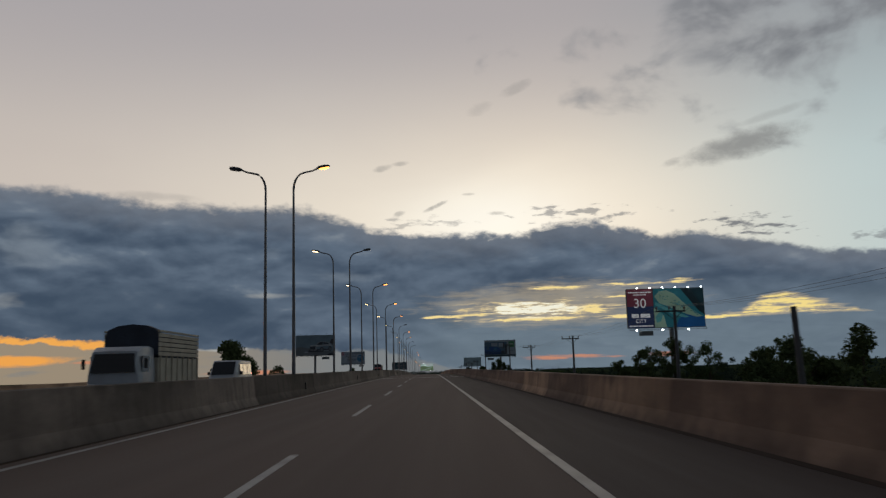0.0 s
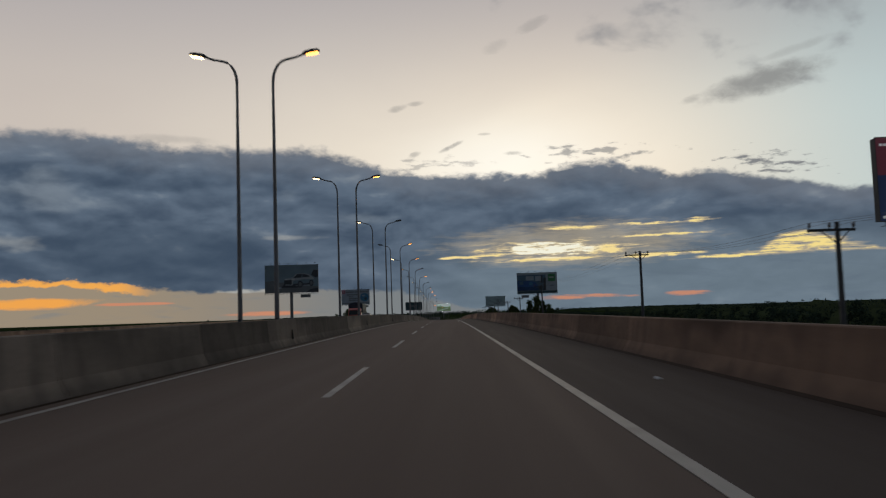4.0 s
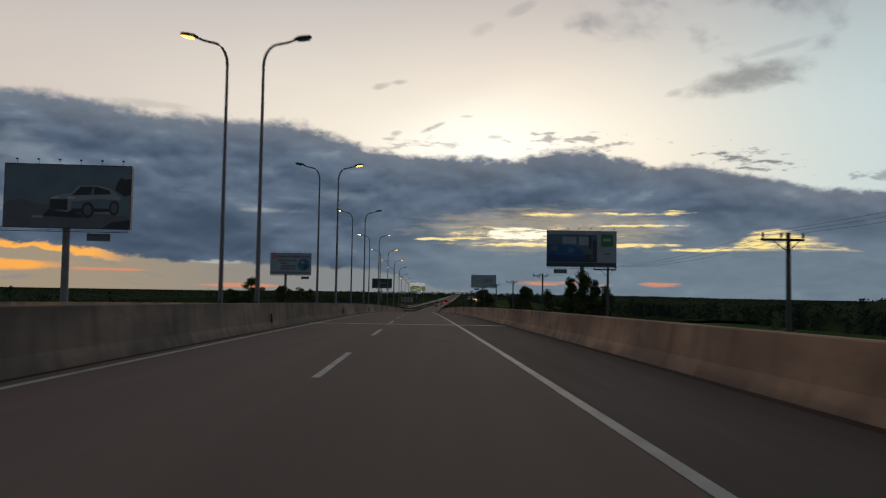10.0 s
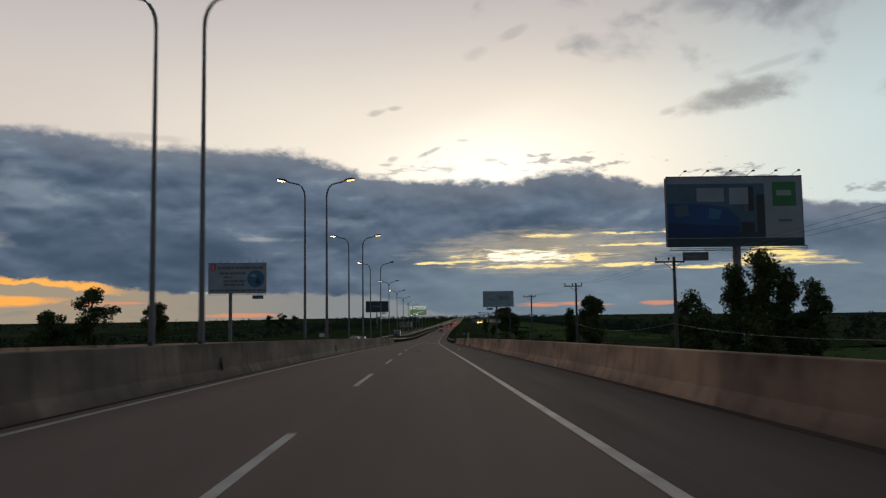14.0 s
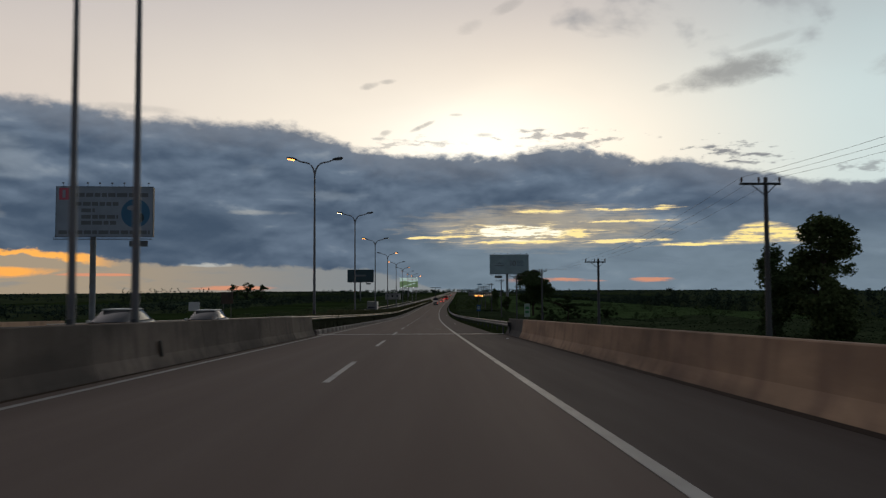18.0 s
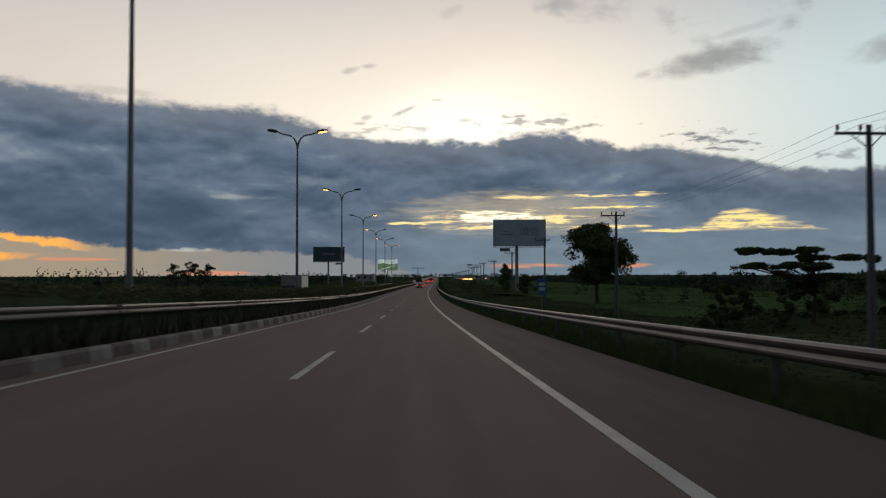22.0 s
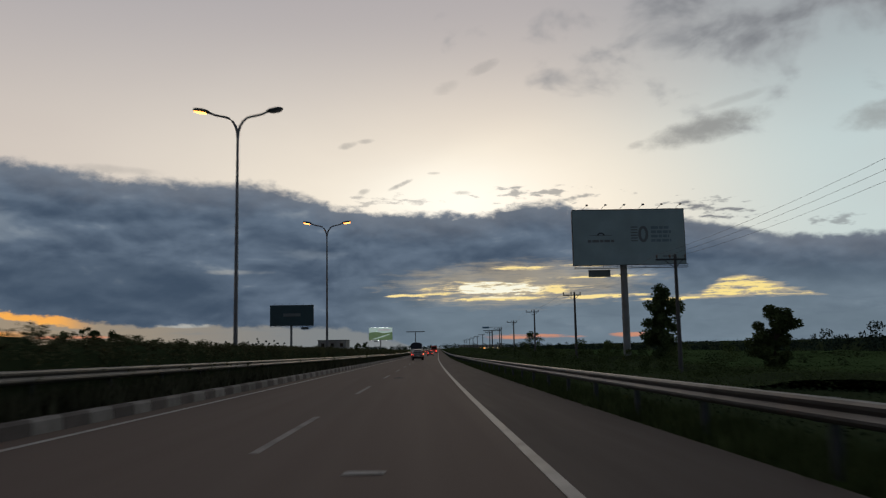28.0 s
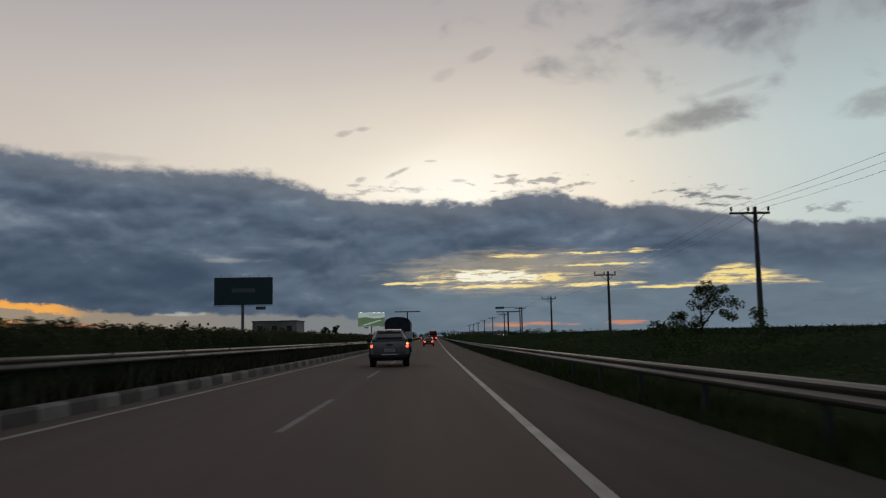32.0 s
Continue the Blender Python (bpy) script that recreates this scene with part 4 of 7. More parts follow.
while k < 290:
    part("kerb_block", strip([(-8.1 - a, b) for a, b in prof], s, s + 1.19, 1.2), KERB_LIGHT if k % 2 else KERB_DARK, kerb)
    s, k = s + 1.22, k + 1
part("kerb_run", strip([(-8.1 - a, b) for a, b in prof], s, ROAD_END, 8), KERB_DARK, kerb)
part("kerb_run", strip([(-11.2 + a, b) for a, b in prof], BRIDGE_END + 0.8, ROAD_END, 8), KERB_DARK, kerb)


# ---------------------------------------------------------------- street lamps
def arm_points(sx):
    """Curved arm from the top of the shaft: up and out to the side sx."""
    return [(0, 0, 11.1)] + [(sx * (0.62 - 0.62 * math.cos(a)), 0, 11.1 + 0.95 * math.sin(a)) for a in (0.3, 0.6, 0.9, 1.2, 1.45)] + [(sx * 1.0, 0, 12.14), (sx * 1.36, 0, 12.28)]


def lamp_heads(root, sx, lens, label):
    arm = part("arm", Mesh().tube(arm_points(sx), [0.065, 0.062, 0.06, 0.058, 0.055, 0.052, 0.05, 0.045], 8), POLE, root, smooth=True)
    hd = Mesh().loft([[(sx * x, y * w, 12.28 + dz + t * z) for y, z in ((-1, 0), (-0.7, 1), (0.7, 1), (1, 0), (0.7, -0.5), (-0.7, -0.5))] for x, w, t, dz in ((1.26, 0.06, 0.05, -0.01), (1.4, 0.13, 0.1, 0.015), (1.68, 0.17, 0.11, 0.06), (1.92, 0.14, 0.08, 0.1), (2.0, 0.06, 0.04, 0.11))])
    head = part("lamp_head", hd, DARK_METAL, root, smooth=True)
    part("lens", Mesh().loft([[(sx * x, y, 12.235 + z) for y in (-w, w)] + [(sx * x, y, 12.2 + z) for y in (w, -w)] for x, w, z in ((1.42, 0.08, 0.02), (1.58, 0.14, 0.035), (1.8, 0.14, 0.07), (1.94, 0.09, 0.1))]), lens, head, label)
    return arm


def street_lamp(kind, lens_l, lens_r):
    r = thing("street_lamp", {"r": "tall grey steel street lamp with one curved arm", "l": "tall grey steel street lamp with one curved arm", "d": "tall grey steel street lamp with two curved arms on the median"}[kind], "street lamp", "street lamps along the median")
    part("shaft", Mesh().tube([(0, 0, 0.02), (0, 0, 4), (0, 0, 11.12)], [0.105, 0.088, 0.056], 12), POLE, r, smooth=True)
    part("base_plate", Mesh().box(-0.25, 0.25, -0.25, 0.25, 0, 0.04, 0.01), DARK_METAL, r)
    part("access_door", Mesh().box(-0.06, 0.06, -0.15, -0.11, 0.7, 1.2, 0.01), DARK_METAL, r)
    names = {LAMP_WARM: "lit orange sodium lens", LAMP_PALE: "lit pale lens", LAMP_OFF: "dark unlit lens"}
    if kind in "rd":
        lamp_heads(r, 1, lens_r, names[lens_r])
    if kind in "ld":
        lamp_heads(r, -1, lens_l, names[lens_l])
    return r


proto = {}
places = [(44.4 + 31.97 * n, "r", -8.8) for n in range(-1, 15)] + [(44.4 + 31.97 * n, "l", -10.32) for n in range(-1, 15)] + [(530.0 + 31.75 * n, "d", MID) for n in range(0, 9)]
W_, P_, O_ = LAMP_WARM, LAMP_PALE, LAMP_OFF
RIGHT_LIT = {1: O_, 5: O_, 8: O_, 10: O_, 14: O_}
LEFT_LIT = {0: O_, 6: O_, 8: W_, 9: O_}
DOUBLE_LIT = {0: (W_, O_), 1: (P_, O_), 2: (W_, O_), 3: (O_, W_), 4: (W_, O_), 5: (O_, W_), 6: (W_, O_), 7: (W_, O_), 8: (W_, W_)}
for s, kind, u in places:
    n = round((s - 530.0) / 31.75) if kind == "d" else round((s - 44.4) / 31.97)
    ll, lr = DOUBLE_LIT[n] if kind == "d" else (LEFT_LIT.get(n, P_), RIGHT_LIT.get(n, W_))
    key = (kind, ll if kind != "r" else 0, lr if kind != "l" else 0)
    m = stand(s, u, h=0.0 if kind != "d" else 0.28)
    if kind != "d":
        m = Matrix.Translation((0, 0, -0.05)) @ m
    if key in proto:
        copy_thing(proto[key], m)
    else:
        proto[key] = street_lamp(kind, ll, lr)
        proto[key].matrix_world = m
        if kind == "d":
            for ob in proto[key].children_recursive:
                for v in ob.data.vertices:
                    if v.co.z > 9.0:
                        v.co.z -= 0.42


# ---------------------------------------------------------------- utility poles and wires
POLES = [(16, 4.6), (59.5, 5.2), (102, 4.8), (144, 4.9), (182, 6.3), (260, 5.6), (306, 4.0), (345.3, 3.5), (386, 3.6), (430, 3.15), (470, 2.8), (515, 2.5), (558, -0.2), (602.5, -0.15), (644, -0.4), (686.6, -0.8),
         (730, -1.5), (774, -2.4), (815.5, -2.3), (856, -2.6), (894, -3.2), (935, -3.8), (977, -3.9), (1019, -4.0), (1061, -4.1), (1103, -4.2), (1146, -4.3), (1188, -4.4), (1230, -4.5)]
UU = 16.3
for s, top in POLES:
    p = thing("utility_pole", "weathered concrete utility pole with a steel crossarm", "utility pole", "utility poles beside the road")
    z0 = min(ground_height(s, UU), top - 6.5)
    p.matrix_world = stand(s, UU - (0.4 if s == 386 else 0.0), z=z0)
    hh = top - z0
    part("pole_shaft", Mesh().tube([(0, 0, -0.4), (0, 0, hh * 0.5), (0, 0, hh + 0.15)], [0.175, 0.145, 0.105], 12), UTIL, p, smooth=True)
    arm = part("crossarm", Mesh().box(-1.45, 0.75, -0.2, -0.1, hh - 0.28, hh - 0.16, 0.01), DARK_METAL, p)
    part("brace", Mesh().tube([(-0.85, -0.15, hh - 0.24), (-0.06, -0.12, hh - 0.85)], 0.025, 6), DARK_METAL, p)
    part("brace", Mesh().tube([(0.5, -0.15, hh - 0.24), (0.06, -0.12, hh - 0.7)], 0.025, 6), DARK_METAL, p)
    for x in (-1.35, -0.42, 0.68):
        part("insulator", Mesh().tube([(x, -0.15, hh - 0.16), (x, -0.15, hh - 0.08), (x, -0.15, hh - 0.04), (x, -0.15, hh + 0.08), (x, -0.15, hh + 0.14)], [0.02, 0.05, 0.075, 0.06, 0.025], 8), CERAMIC, p, smooth=True)
for x, dz in ((-1.35, 0.13), (-0.42, 0.13), (0.68, 0.13)):
    w = thing("power_line", "thin dark overhead power wire sagging between poles", "wire", "overhead wires")
    for (s0, z0), (s1, z1) in zip(POLES, POLES[1:]):
        pts = []
        for i in range(9):
            t = i / 8
            q = at(s0 + (s1 - s0) * t, UU + x)
            q.z = z0 + (z1 - z0) * t + dz - 0.55 * 4 * t * (1 - t)
            pts.append(q)
        part("wire", Mesh().tube(pts, 0.007, 5), WIRE, w)


lc = thing("telephone_cable", "pale telephone cable slung low between the utility poles", "cable", "overhead wires")
LOW = [q for q in POLES if 300 < q[0] < 480]
for (s0, z0), (s1, z1) in zip(LOW, LOW[1:]):
    pts = []
    for i in range(9):
        t = i / 8
        q = at(s0 + (s1 - s0) * t, UU - 0.2)
        q.z = z0 + (z1 - z0) * t - 4.7 - 0.7 * 4 * t * (1 - t)
        pts.append(q)
    part("wire", Mesh().tube(pts, 0.01, 5), PALE_CABLE, lc)

bp = thing("bare_post", "plain weathered concrete post without a crossarm", "post")
bp.matrix_world = stand(39.6, 16.3)
part("post_shaft", Mesh().tube([(0, 0, -0.4), (-0.1, 0, 5.0), (-0.25, 0, 3.8 - land_z(39.6))], [0.2, 0.17, 0.14], 12), UTIL, bp, smooth=True)


# ---------------------------------------------------------------- billboards
def billboard(label, w, h, bottom, art, lit=False, post_u=0.0, lamps=6, plate=-0.28, group="roadside billboards"):
    """Monopole hoarding; its origin is at the foot of the post, its face looks back along the road (-y). bottom: height of the panel's lower edge."""
    r = thing("billboard", label, "billboard", group)
    x0, x1 = -w / 2 - post_u, w / 2 - post_u
    part("post", Mesh().tube([(0, 0, -0.5), (0, 0, bottom - 0.03)], [0.58, 0.52], 20), POST, r, smooth=True)
    for z in (bottom * 0.45, bottom - 1.6):
        part("flange", Mesh().tube([(0, 0, z), (0, 0, z + 0.24)], 0.6, 20), POST, r)
    part("panel_box", Mesh().box(x0, x1, -0.55, 0.55, bottom, bottom + h, 0.03), DARK_METAL, r, "dark steel box of the panel")
    for a, b, c, d in ((x0 - 0.06, x1 + 0.06, bottom + h, bottom + h + 0.1), (x0 - 0.06, x1 + 0.06, bottom - 0.1, bottom), (x0 - 0.06, x0, bottom, bottom + h), (x1, x1 + 0.06, bottom, bottom + h)):
        part("frame_bar", Mesh().box(a, b, -0.62, -0.5, c, d), DARK_METAL, r)
    # walkway under the face
    walk_deck = part("walkway", Mesh().box(x0, x1, -1.5, -0.9, bottom - 0.62, bottom - 0.56), DARK_METAL, r)
    for z in (bottom - 0.15, bottom - 0.38):
        part("walkway_rail", Mesh().tube([(x0, -1.5, z), (x1, -1.5, z)], 0.03, 6), DARK_METAL, walk_deck)
    for i in range(9):
        x = x0 + (x1 - x0) * i / 8
        part("bracket", Mesh().tube([(x, -0.5, bottom + 0.02), (x, -1.5, bottom - 0.12), (x, -1.5, bottom - 0.6), (x, -0.5, bottom - 0.6)], 0.03, 6), DARK_METAL, walk_deck)
    px = x0 + w * (0.5 + plate)
    part("name_plate", Mesh().box(px - 1.7, px + 1.7, -0.95, -0.85, bottom - 1.9, bottom - 0.8, 0.02), V_MID, r, "small grey plate hung under the walkway")
    for x in (px - 1.4, px + 1.4):
        part("hanger", Mesh().tube([(x, -0.9, bottom - 0.8), (x, -0.9, bottom - 0.55)], 0.03, 6), DARK_METAL, r)
    for i in range(lamps):
        x = x0 + w * (i + 0.55) / lamps
        top = bottom + h
        up = 0.12 if lit else 0.55
        a = part("lamp_arm", Mesh().tube([(x, -0.4, top), (x + 0.25, -1.1, top + up * 0.7), (x + 0.5, -1.7, top + up)], 0.03, 6), DARK_METAL, r)
        hd = part("floodlight", Mesh().box(x + 0.34, x + 0.66, -2.0, -1.7, top + up - 0.08, top + up + 0.14, 0.03), DARK_METAL if not lit else FLOOD, a)
        if lit and i % 2 == 0:
            part("floodlight", Mesh().box(x - 0.2, x + 0.2, -2.0, -1.7, bottom - 0.75, bottom - 0.5, 0.03), FLOOD, a)
    for i, (nm, mesh, ma) in enumerate(art(x0, x1, bottom, bottom + h)):
        part(nm, mesh, ma, r)
    return r


YF = -0.56


def rect(x0, x1, z0, z1, layer):
    return Mesh().box(x0, x1, YF - 0.02 * layer, YF - 0.02 * (layer - 1) + 0.004, z0, z1)


def poly(pts, layer):
    return Mesh().prism(pts, YF - 0.02 * layer, YF - 0.02 * (layer - 1) + 0.004, "y")


def oval(cx, cz, rx, rz, layer, n=28):
    return poly([(cx + rx * math.cos(k * math.tau / n), cz + rz * math.sin(k * math.tau / n)) for k in range(n)], layer)


def writing(body, size, x, z, ma, layer):
    cu = bpy.data.curves.new("lettering", "FONT")
    cu.body, cu.size, cu.extrude, cu.align_x = body, size, 0.01, "CENTER"
    tmp = bpy.data.objects.new("lettering", cu)
    me = bpy.data.meshes.new_from_object(tmp)
    bpy.data.objects.remove(tmp)
    me.transform(pose(x, YF - 0.02 * layer, z, 90, 0, 0))
    me.materials.clear()
    me.materials.append(ma)
    return me


def bars(x0, x1, z, hgt, ma, layer, rng, gap=0.35):
    """A line of writing that cannot be read: words as plain bars."""
    out, x = [], x0
    while x < x1:
        w = min(rng.uniform(0.7, 1.7) * hgt * 1.6, x1 - x)
        if w > hgt * 0.4:
            out.append(("lettering_bar", rect(x, x + w, z, z + hgt, layer), ma))
        x += w + gap * hgt
    return out


def art_city(x0, x1, z0, z1):
    w, h = x1 - x0, z1 - z0
    d = x0 + w * 0.345
    P = lambda a, b: (x0 + w * a, z0 + h * b)
    rng = random.Random(2)
    o = [("poster", rect(x0, d - 0.12, z0, z0 + h * 0.55, 1), V_NAVY), ("poster", rect(x0, d - 0.12, z0 + h * 0.55, z1, 1), V_MAROON), ("poster", rect(d, x1, z0, z1, 1), V_TEAL),
         ("deep_water", poly([P(0.62, 0.0), P(1, 0), P(1, 0.25), P(0.9, 0.27), P(0.75, 0.32), P(0.66, 0.2)], 2), V_DEEP),
         ("dark_sea", poly([P(0.7, 1), P(1, 1), P(1, 0.3), P(0.92, 0.42), P(0.82, 0.68)], 2), V_TEAL_D),
         ("island", poly([P(0.36, 0.8), P(0.42, 0.93), P(0.52, 0.96), P(0.62, 0.86), P(0.74, 0.62), P(0.86, 0.4), P(0.97, 0.27), P(0.9, 0.25), P(0.78, 0.32), P(0.66, 0.42), P(0.52, 0.55), P(0.42, 0.62)], 3), V_LAND),
         ("shore", poly([P(0.345, 0.0), P(0.5, 0.0), P(0.47, 0.3), P(0.4, 0.45), P(0.345, 0.5)], 2), V_LAND)]
    for k in range(16):
        t = rng.uniform(0.1, 0.85)
        a, b = 0.42 + 0.5 * t, 0.84 - 0.55 * t + rng.uniform(-0.06, 0.06)
        o.append(("plot_road", rect(x0 + w * a, x0 + w * (a + 0.025), z0 + h * b, z0 + h * (b + 0.014), 4), V_TEAL))
    for k in range(46):
        t = rng.uniform(0.02, 0.95)
        a, b = 0.4 + 0.54 * t, 0.86 - 0.57 * t + rng.uniform(-0.1, 0.08) * (1 - 0.6 * t)
        dx, dz = rng.uniform(0.006, 0.018), rng.uniform(0.012, 0.035)
        o.append(("plot_print", poly([P(a, b), P(a + dx, b - dz * 0.4), P(a + dx * 1.3, b + dz * 0.5), P(a + dx * 0.2, b + dz)], 4 + 0.2 * (k % 4)), (V_TEAL, V_SHOAL, V_MEADOW)[k % 3]))
    o += [("shoal", poly([P(0.37, 0.66), P(0.5, 0.52), P(0.66, 0.36), P(0.8, 0.26), P(0.74, 0.24), P(0.58, 0.33), P(0.44, 0.5), P(0.36, 0.58)], 2.4), V_SHOAL), ("shoal", poly([P(0.36, 0.28), P(0.42, 0.4), P(0.46, 0.34), P(0.43, 0.16), P(0.37, 0.12)], 2.6), V_SHOAL),
          ("dark_sea", poly([P(0.84, 1), P(1, 1), P(1, 0.5), P(0.94, 0.62)], 2.5), V_NIGHT)]
    o.append(("numeral", writing("30", h * 0.34, x0 + w * 0.165, z0 + h * 0.52, V_LIT, 2.5), V_LIT))
    o += bars(x0 + 0.4, d - 0.5, z0 + h * 0.9, 0.28, V_LIT, 2, rng) + bars(x0 + 1.6, d - 1.6, z0 + h * 0.84, 0.25, V_LIT, 2, rng)
    o += [("lettering_bar", rect(x0 + w * a, x0 + w * b, z0 + h * 0.26, z0 + h * 0.36, 2), V_LIT) for a, b in ((0.05, 0.145), (0.165, 0.29))]
    o.append(("lettering", writing("CITY", h * 0.13, x0 + w * 0.17, z0 + h * 0.13, V_LIT, 2.5), V_LIT))
    o += bars(x0 + 0.3, d - 0.4, z0 + h * 0.03, 0.3, V_LIT, 2, rng)
    return o


def art_car(x0, x1, z0, z1):
    w, h = x1 - x0, z1 - z0
    P = lambda a, b: (x0 + w * a, z0 + h * b)
    o = [("poster", rect(x0, x1, z0, z1, 1), V_STEEL), ("asphalt_print", poly([P(0, 0), P(1, 0), P(1, 0.2), P(0.5, 0.25), P(0, 0.22)], 2), V_MID),
         ("car_print", poly([P(0.36, 0.25), P(0.36, 0.45), P(0.5, 0.5), P(0.58, 0.67), P(0.72, 0.69), P(0.83, 0.64), P(0.92, 0.5), P(0.92, 0.3), P(0.85, 0.24)], 3), V_SILVER),
         ("window_print", poly([P(0.53, 0.52), P(0.6, 0.66), P(0.72, 0.67), P(0.83, 0.61), P(0.84, 0.55)], 4), V_DARK),
         ("grille_print", poly([P(0.36, 0.3), P(0.36, 0.45), P(0.5, 0.46), P(0.5, 0.28)], 4), V_DARK),
         ("wheel_print", oval(x0 + w * 0.66, z0 + h * 0.29, h * 0.1, h * 0.13, 5), V_DARK), ("wheel_print", oval(x0 + w * 0.87, z0 + h * 0.33, h * 0.08, h * 0.12, 5), V_DARK),
         ("rim_print", oval(x0 + w * 0.66, z0 + h * 0.29, h * 0.06, h * 0.085, 6), V_MID), ("rim_print", oval(x0 + w * 0.87, z0 + h * 0.33, h * 0.05, h * 0.08, 6), V_MID),
         ("shadow_print", poly([P(0.3, 0.18), P(0.36, 0.3), P(0.62, 0.22), P(0.62, 0.16)], 3), V_DARK), ("tree_print", poly([P(0.87, 0.62), P(0.89, 0.74), P(0.92, 0.82), P(0.96, 0.79), P(1.0, 0.81), P(1.0, 0.55), P(0.95, 0.52)], 2.6), V_DARK), ("hill_print", poly([P(0, 0.22), P(0, 0.4), P(0.14, 0.44), P(0.3, 0.36), P(0.5, 0.42), P(0.5, 0.25)], 1.6), V_MID), ("side_print", poly([P(0.52, 0.3), P(0.92, 0.34), P(0.92, 0.46), P(0.72, 0.47), P(0.53, 0.42)], 3.6), V_STEEL), ("sill_print", poly([P(0.5, 0.24), P(0.86, 0.27), P(0.92, 0.33), P(0.54, 0.31)], 4), V_DARK), ("lamp_print", poly([P(0.37, 0.46), P(0.43, 0.48), P(0.43, 0.5), P(0.37, 0.48)], 4.4), V_WHITE), ("lamp_print", poly([P(0.49, 0.47), P(0.55, 0.46), P(0.56, 0.5), P(0.5, 0.5)], 4.4), V_WHITE), ("pillar_print", poly([P(0.68, 0.53), P(0.7, 0.67), P(0.71, 0.67), P(0.7, 0.53)], 5), V_STEEL), ("bonnet_print", poly([P(0.38, 0.48), P(0.5, 0.5), P(0.55, 0.56), P(0.46, 0.54)], 4.2), V_GREY),
         ("verge_print", poly([P(0.78, 0.0), P(1, 0.0), P(1, 0.15), P(0.85, 0.1)], 3), V_DARK), ("lettering_bar", rect(x0 + w * 0.22, x0 + w * 0.31, z0 + h * 0.15, z0 + h * 0.19, 3), V_PALE)]
    return o


def art_text(x0, x1, z0, z1):
    w, h = x1 - x0, z1 - z0
    rng = random.Random(4)
    o = [("poster", rect(x0, x1, z0, z1, 1), V_PALE), ("badge", rect(x0 + w * 0.03, x0 + w * 0.13, z0 + h * 0.74, z0 + h * 0.98, 2), V_MAROON), ("badge_bar", rect(x0 + w * 0.065, x0 + w * 0.095, z0 + h * 0.78, z0 + h * 0.94, 3), V_PALE)]
    o += bars(x0 + w * 0.16, x1 - w * 0.05, z0 + h * 0.8, 0.75, V_MID, 2, rng)
    for a, b, c in ((0.62, 0.2, 0.66), (0.49, 0.26, 0.4), (0.36, 0.26, 0.64), (0.24, 0.26, 0.62)):
        o += bars(x0 + w * b, x0 + w * c, z0 + h * a, 0.72, V_MID, 2, rng)
    o += bars(x0 + w * 0.03, x1 - w * 0.03, z0 + h * 0.05, 0.7, V_MID, 2, rng)
    o += [("round_picture", oval(x0 + w * 0.82, z0 + h * 0.47, w * 0.15, h * 0.29, 2), V_CIRCLE)]
    o += [("island_print", oval(x0 + w * 0.86, z0 + h * 0.38, w * 0.05, h * 0.1, 3), V_TEAL_D), ("cloud_print", oval(x0 + w * 0.78, z0 + h * 0.58, w * 0.05, h * 0.05, 3), V_GREY)]
    return o


def art_sofa(x0, x1, z0, z1):
    w, h = x1 - x0, z1 - z0
    P = lambda a, b: (x0 + w * a, z0 + h * b)
    return [("poster", rect(x0, x1, z0, z1, 1), V_GREY), ("room_print", rect(x0, x0 + w * 0.72, z0 + h * 0.12, z1 - h * 0.1, 2), V_ROOM), ("sofa_print", poly([P(0, 0.14), P(0.53, 0.14), P(0.53, 0.4), P(0.44, 0.56), P(0.3, 0.6), P(0, 0.62)], 3), V_BLUE),
            ("window_print", rect(x0 + w * 0.22, x0 + w * 0.42, z0 + h * 0.64, z0 + h * 0.84, 3), V_GREY), ("window_print", rect(x0 + w * 0.46, x0 + w * 0.6, z0 + h * 0.6, z0 + h * 0.84, 3), V_PALE),
            ("floor_print", rect(x0, x0 + w * 0.72, z0 + h * 0.12, z0 + h * 0.2, 2.5), V_TEAL_D), ("cushion_print", poly([P(0.06, 0.42), P(0.16, 0.44), P(0.15, 0.6), P(0.05, 0.58)], 4), V_ROOM), ("cushion_print", poly([P(0.3, 0.4), P(0.38, 0.38), P(0.4, 0.52), P(0.31, 0.55)], 4), V_CIRCLE), ("lamp_print", poly([P(0.56, 0.5), P(0.6, 0.5), P(0.59, 0.58), P(0.57, 0.58)], 4), V_MID), ("table_print", rect(x0 + w * 0.54, x0 + w * 0.64, z0 + h * 0.2, z0 + h * 0.34, 4), V_DARK), ("seat_print", poly([P(0, 0.14), P(0.53, 0.14), P(0.53, 0.28), P(0, 0.34)], 4), V_NAVY_D), ("curtain_print", rect(x0 + w * 0.6, x0 + w * 0.64, z0 + h * 0.5, z0 + h * 0.86, 3), V_DARK), ("door_print", rect(x0 + w * 0.66, x0 + w * 0.72, z0 + h * 0.14, z0 + h * 0.74, 3), V_DARK),
            ("badge", rect(x0 + w * 0.78, x0 + w * 0.955, z0 + h * 0.57, z0 + h * 0.92, 2), V_GREEN), ("badge_bar", rect(x0 + w * 0.81, x0 + w * 0.92, z0 + h * 0.72, z0 + h * 0.8, 3), V_SIGN),
            ("lettering_bar", rect(x0 + w * 0.82, x0 + w * 0.92, z0 + h * 0.34, z0 + h * 0.38, 2), V_MID), ("footer", rect(x0, x1, z0, z0 + h * 0.11, 2), V_TEAL_D)]


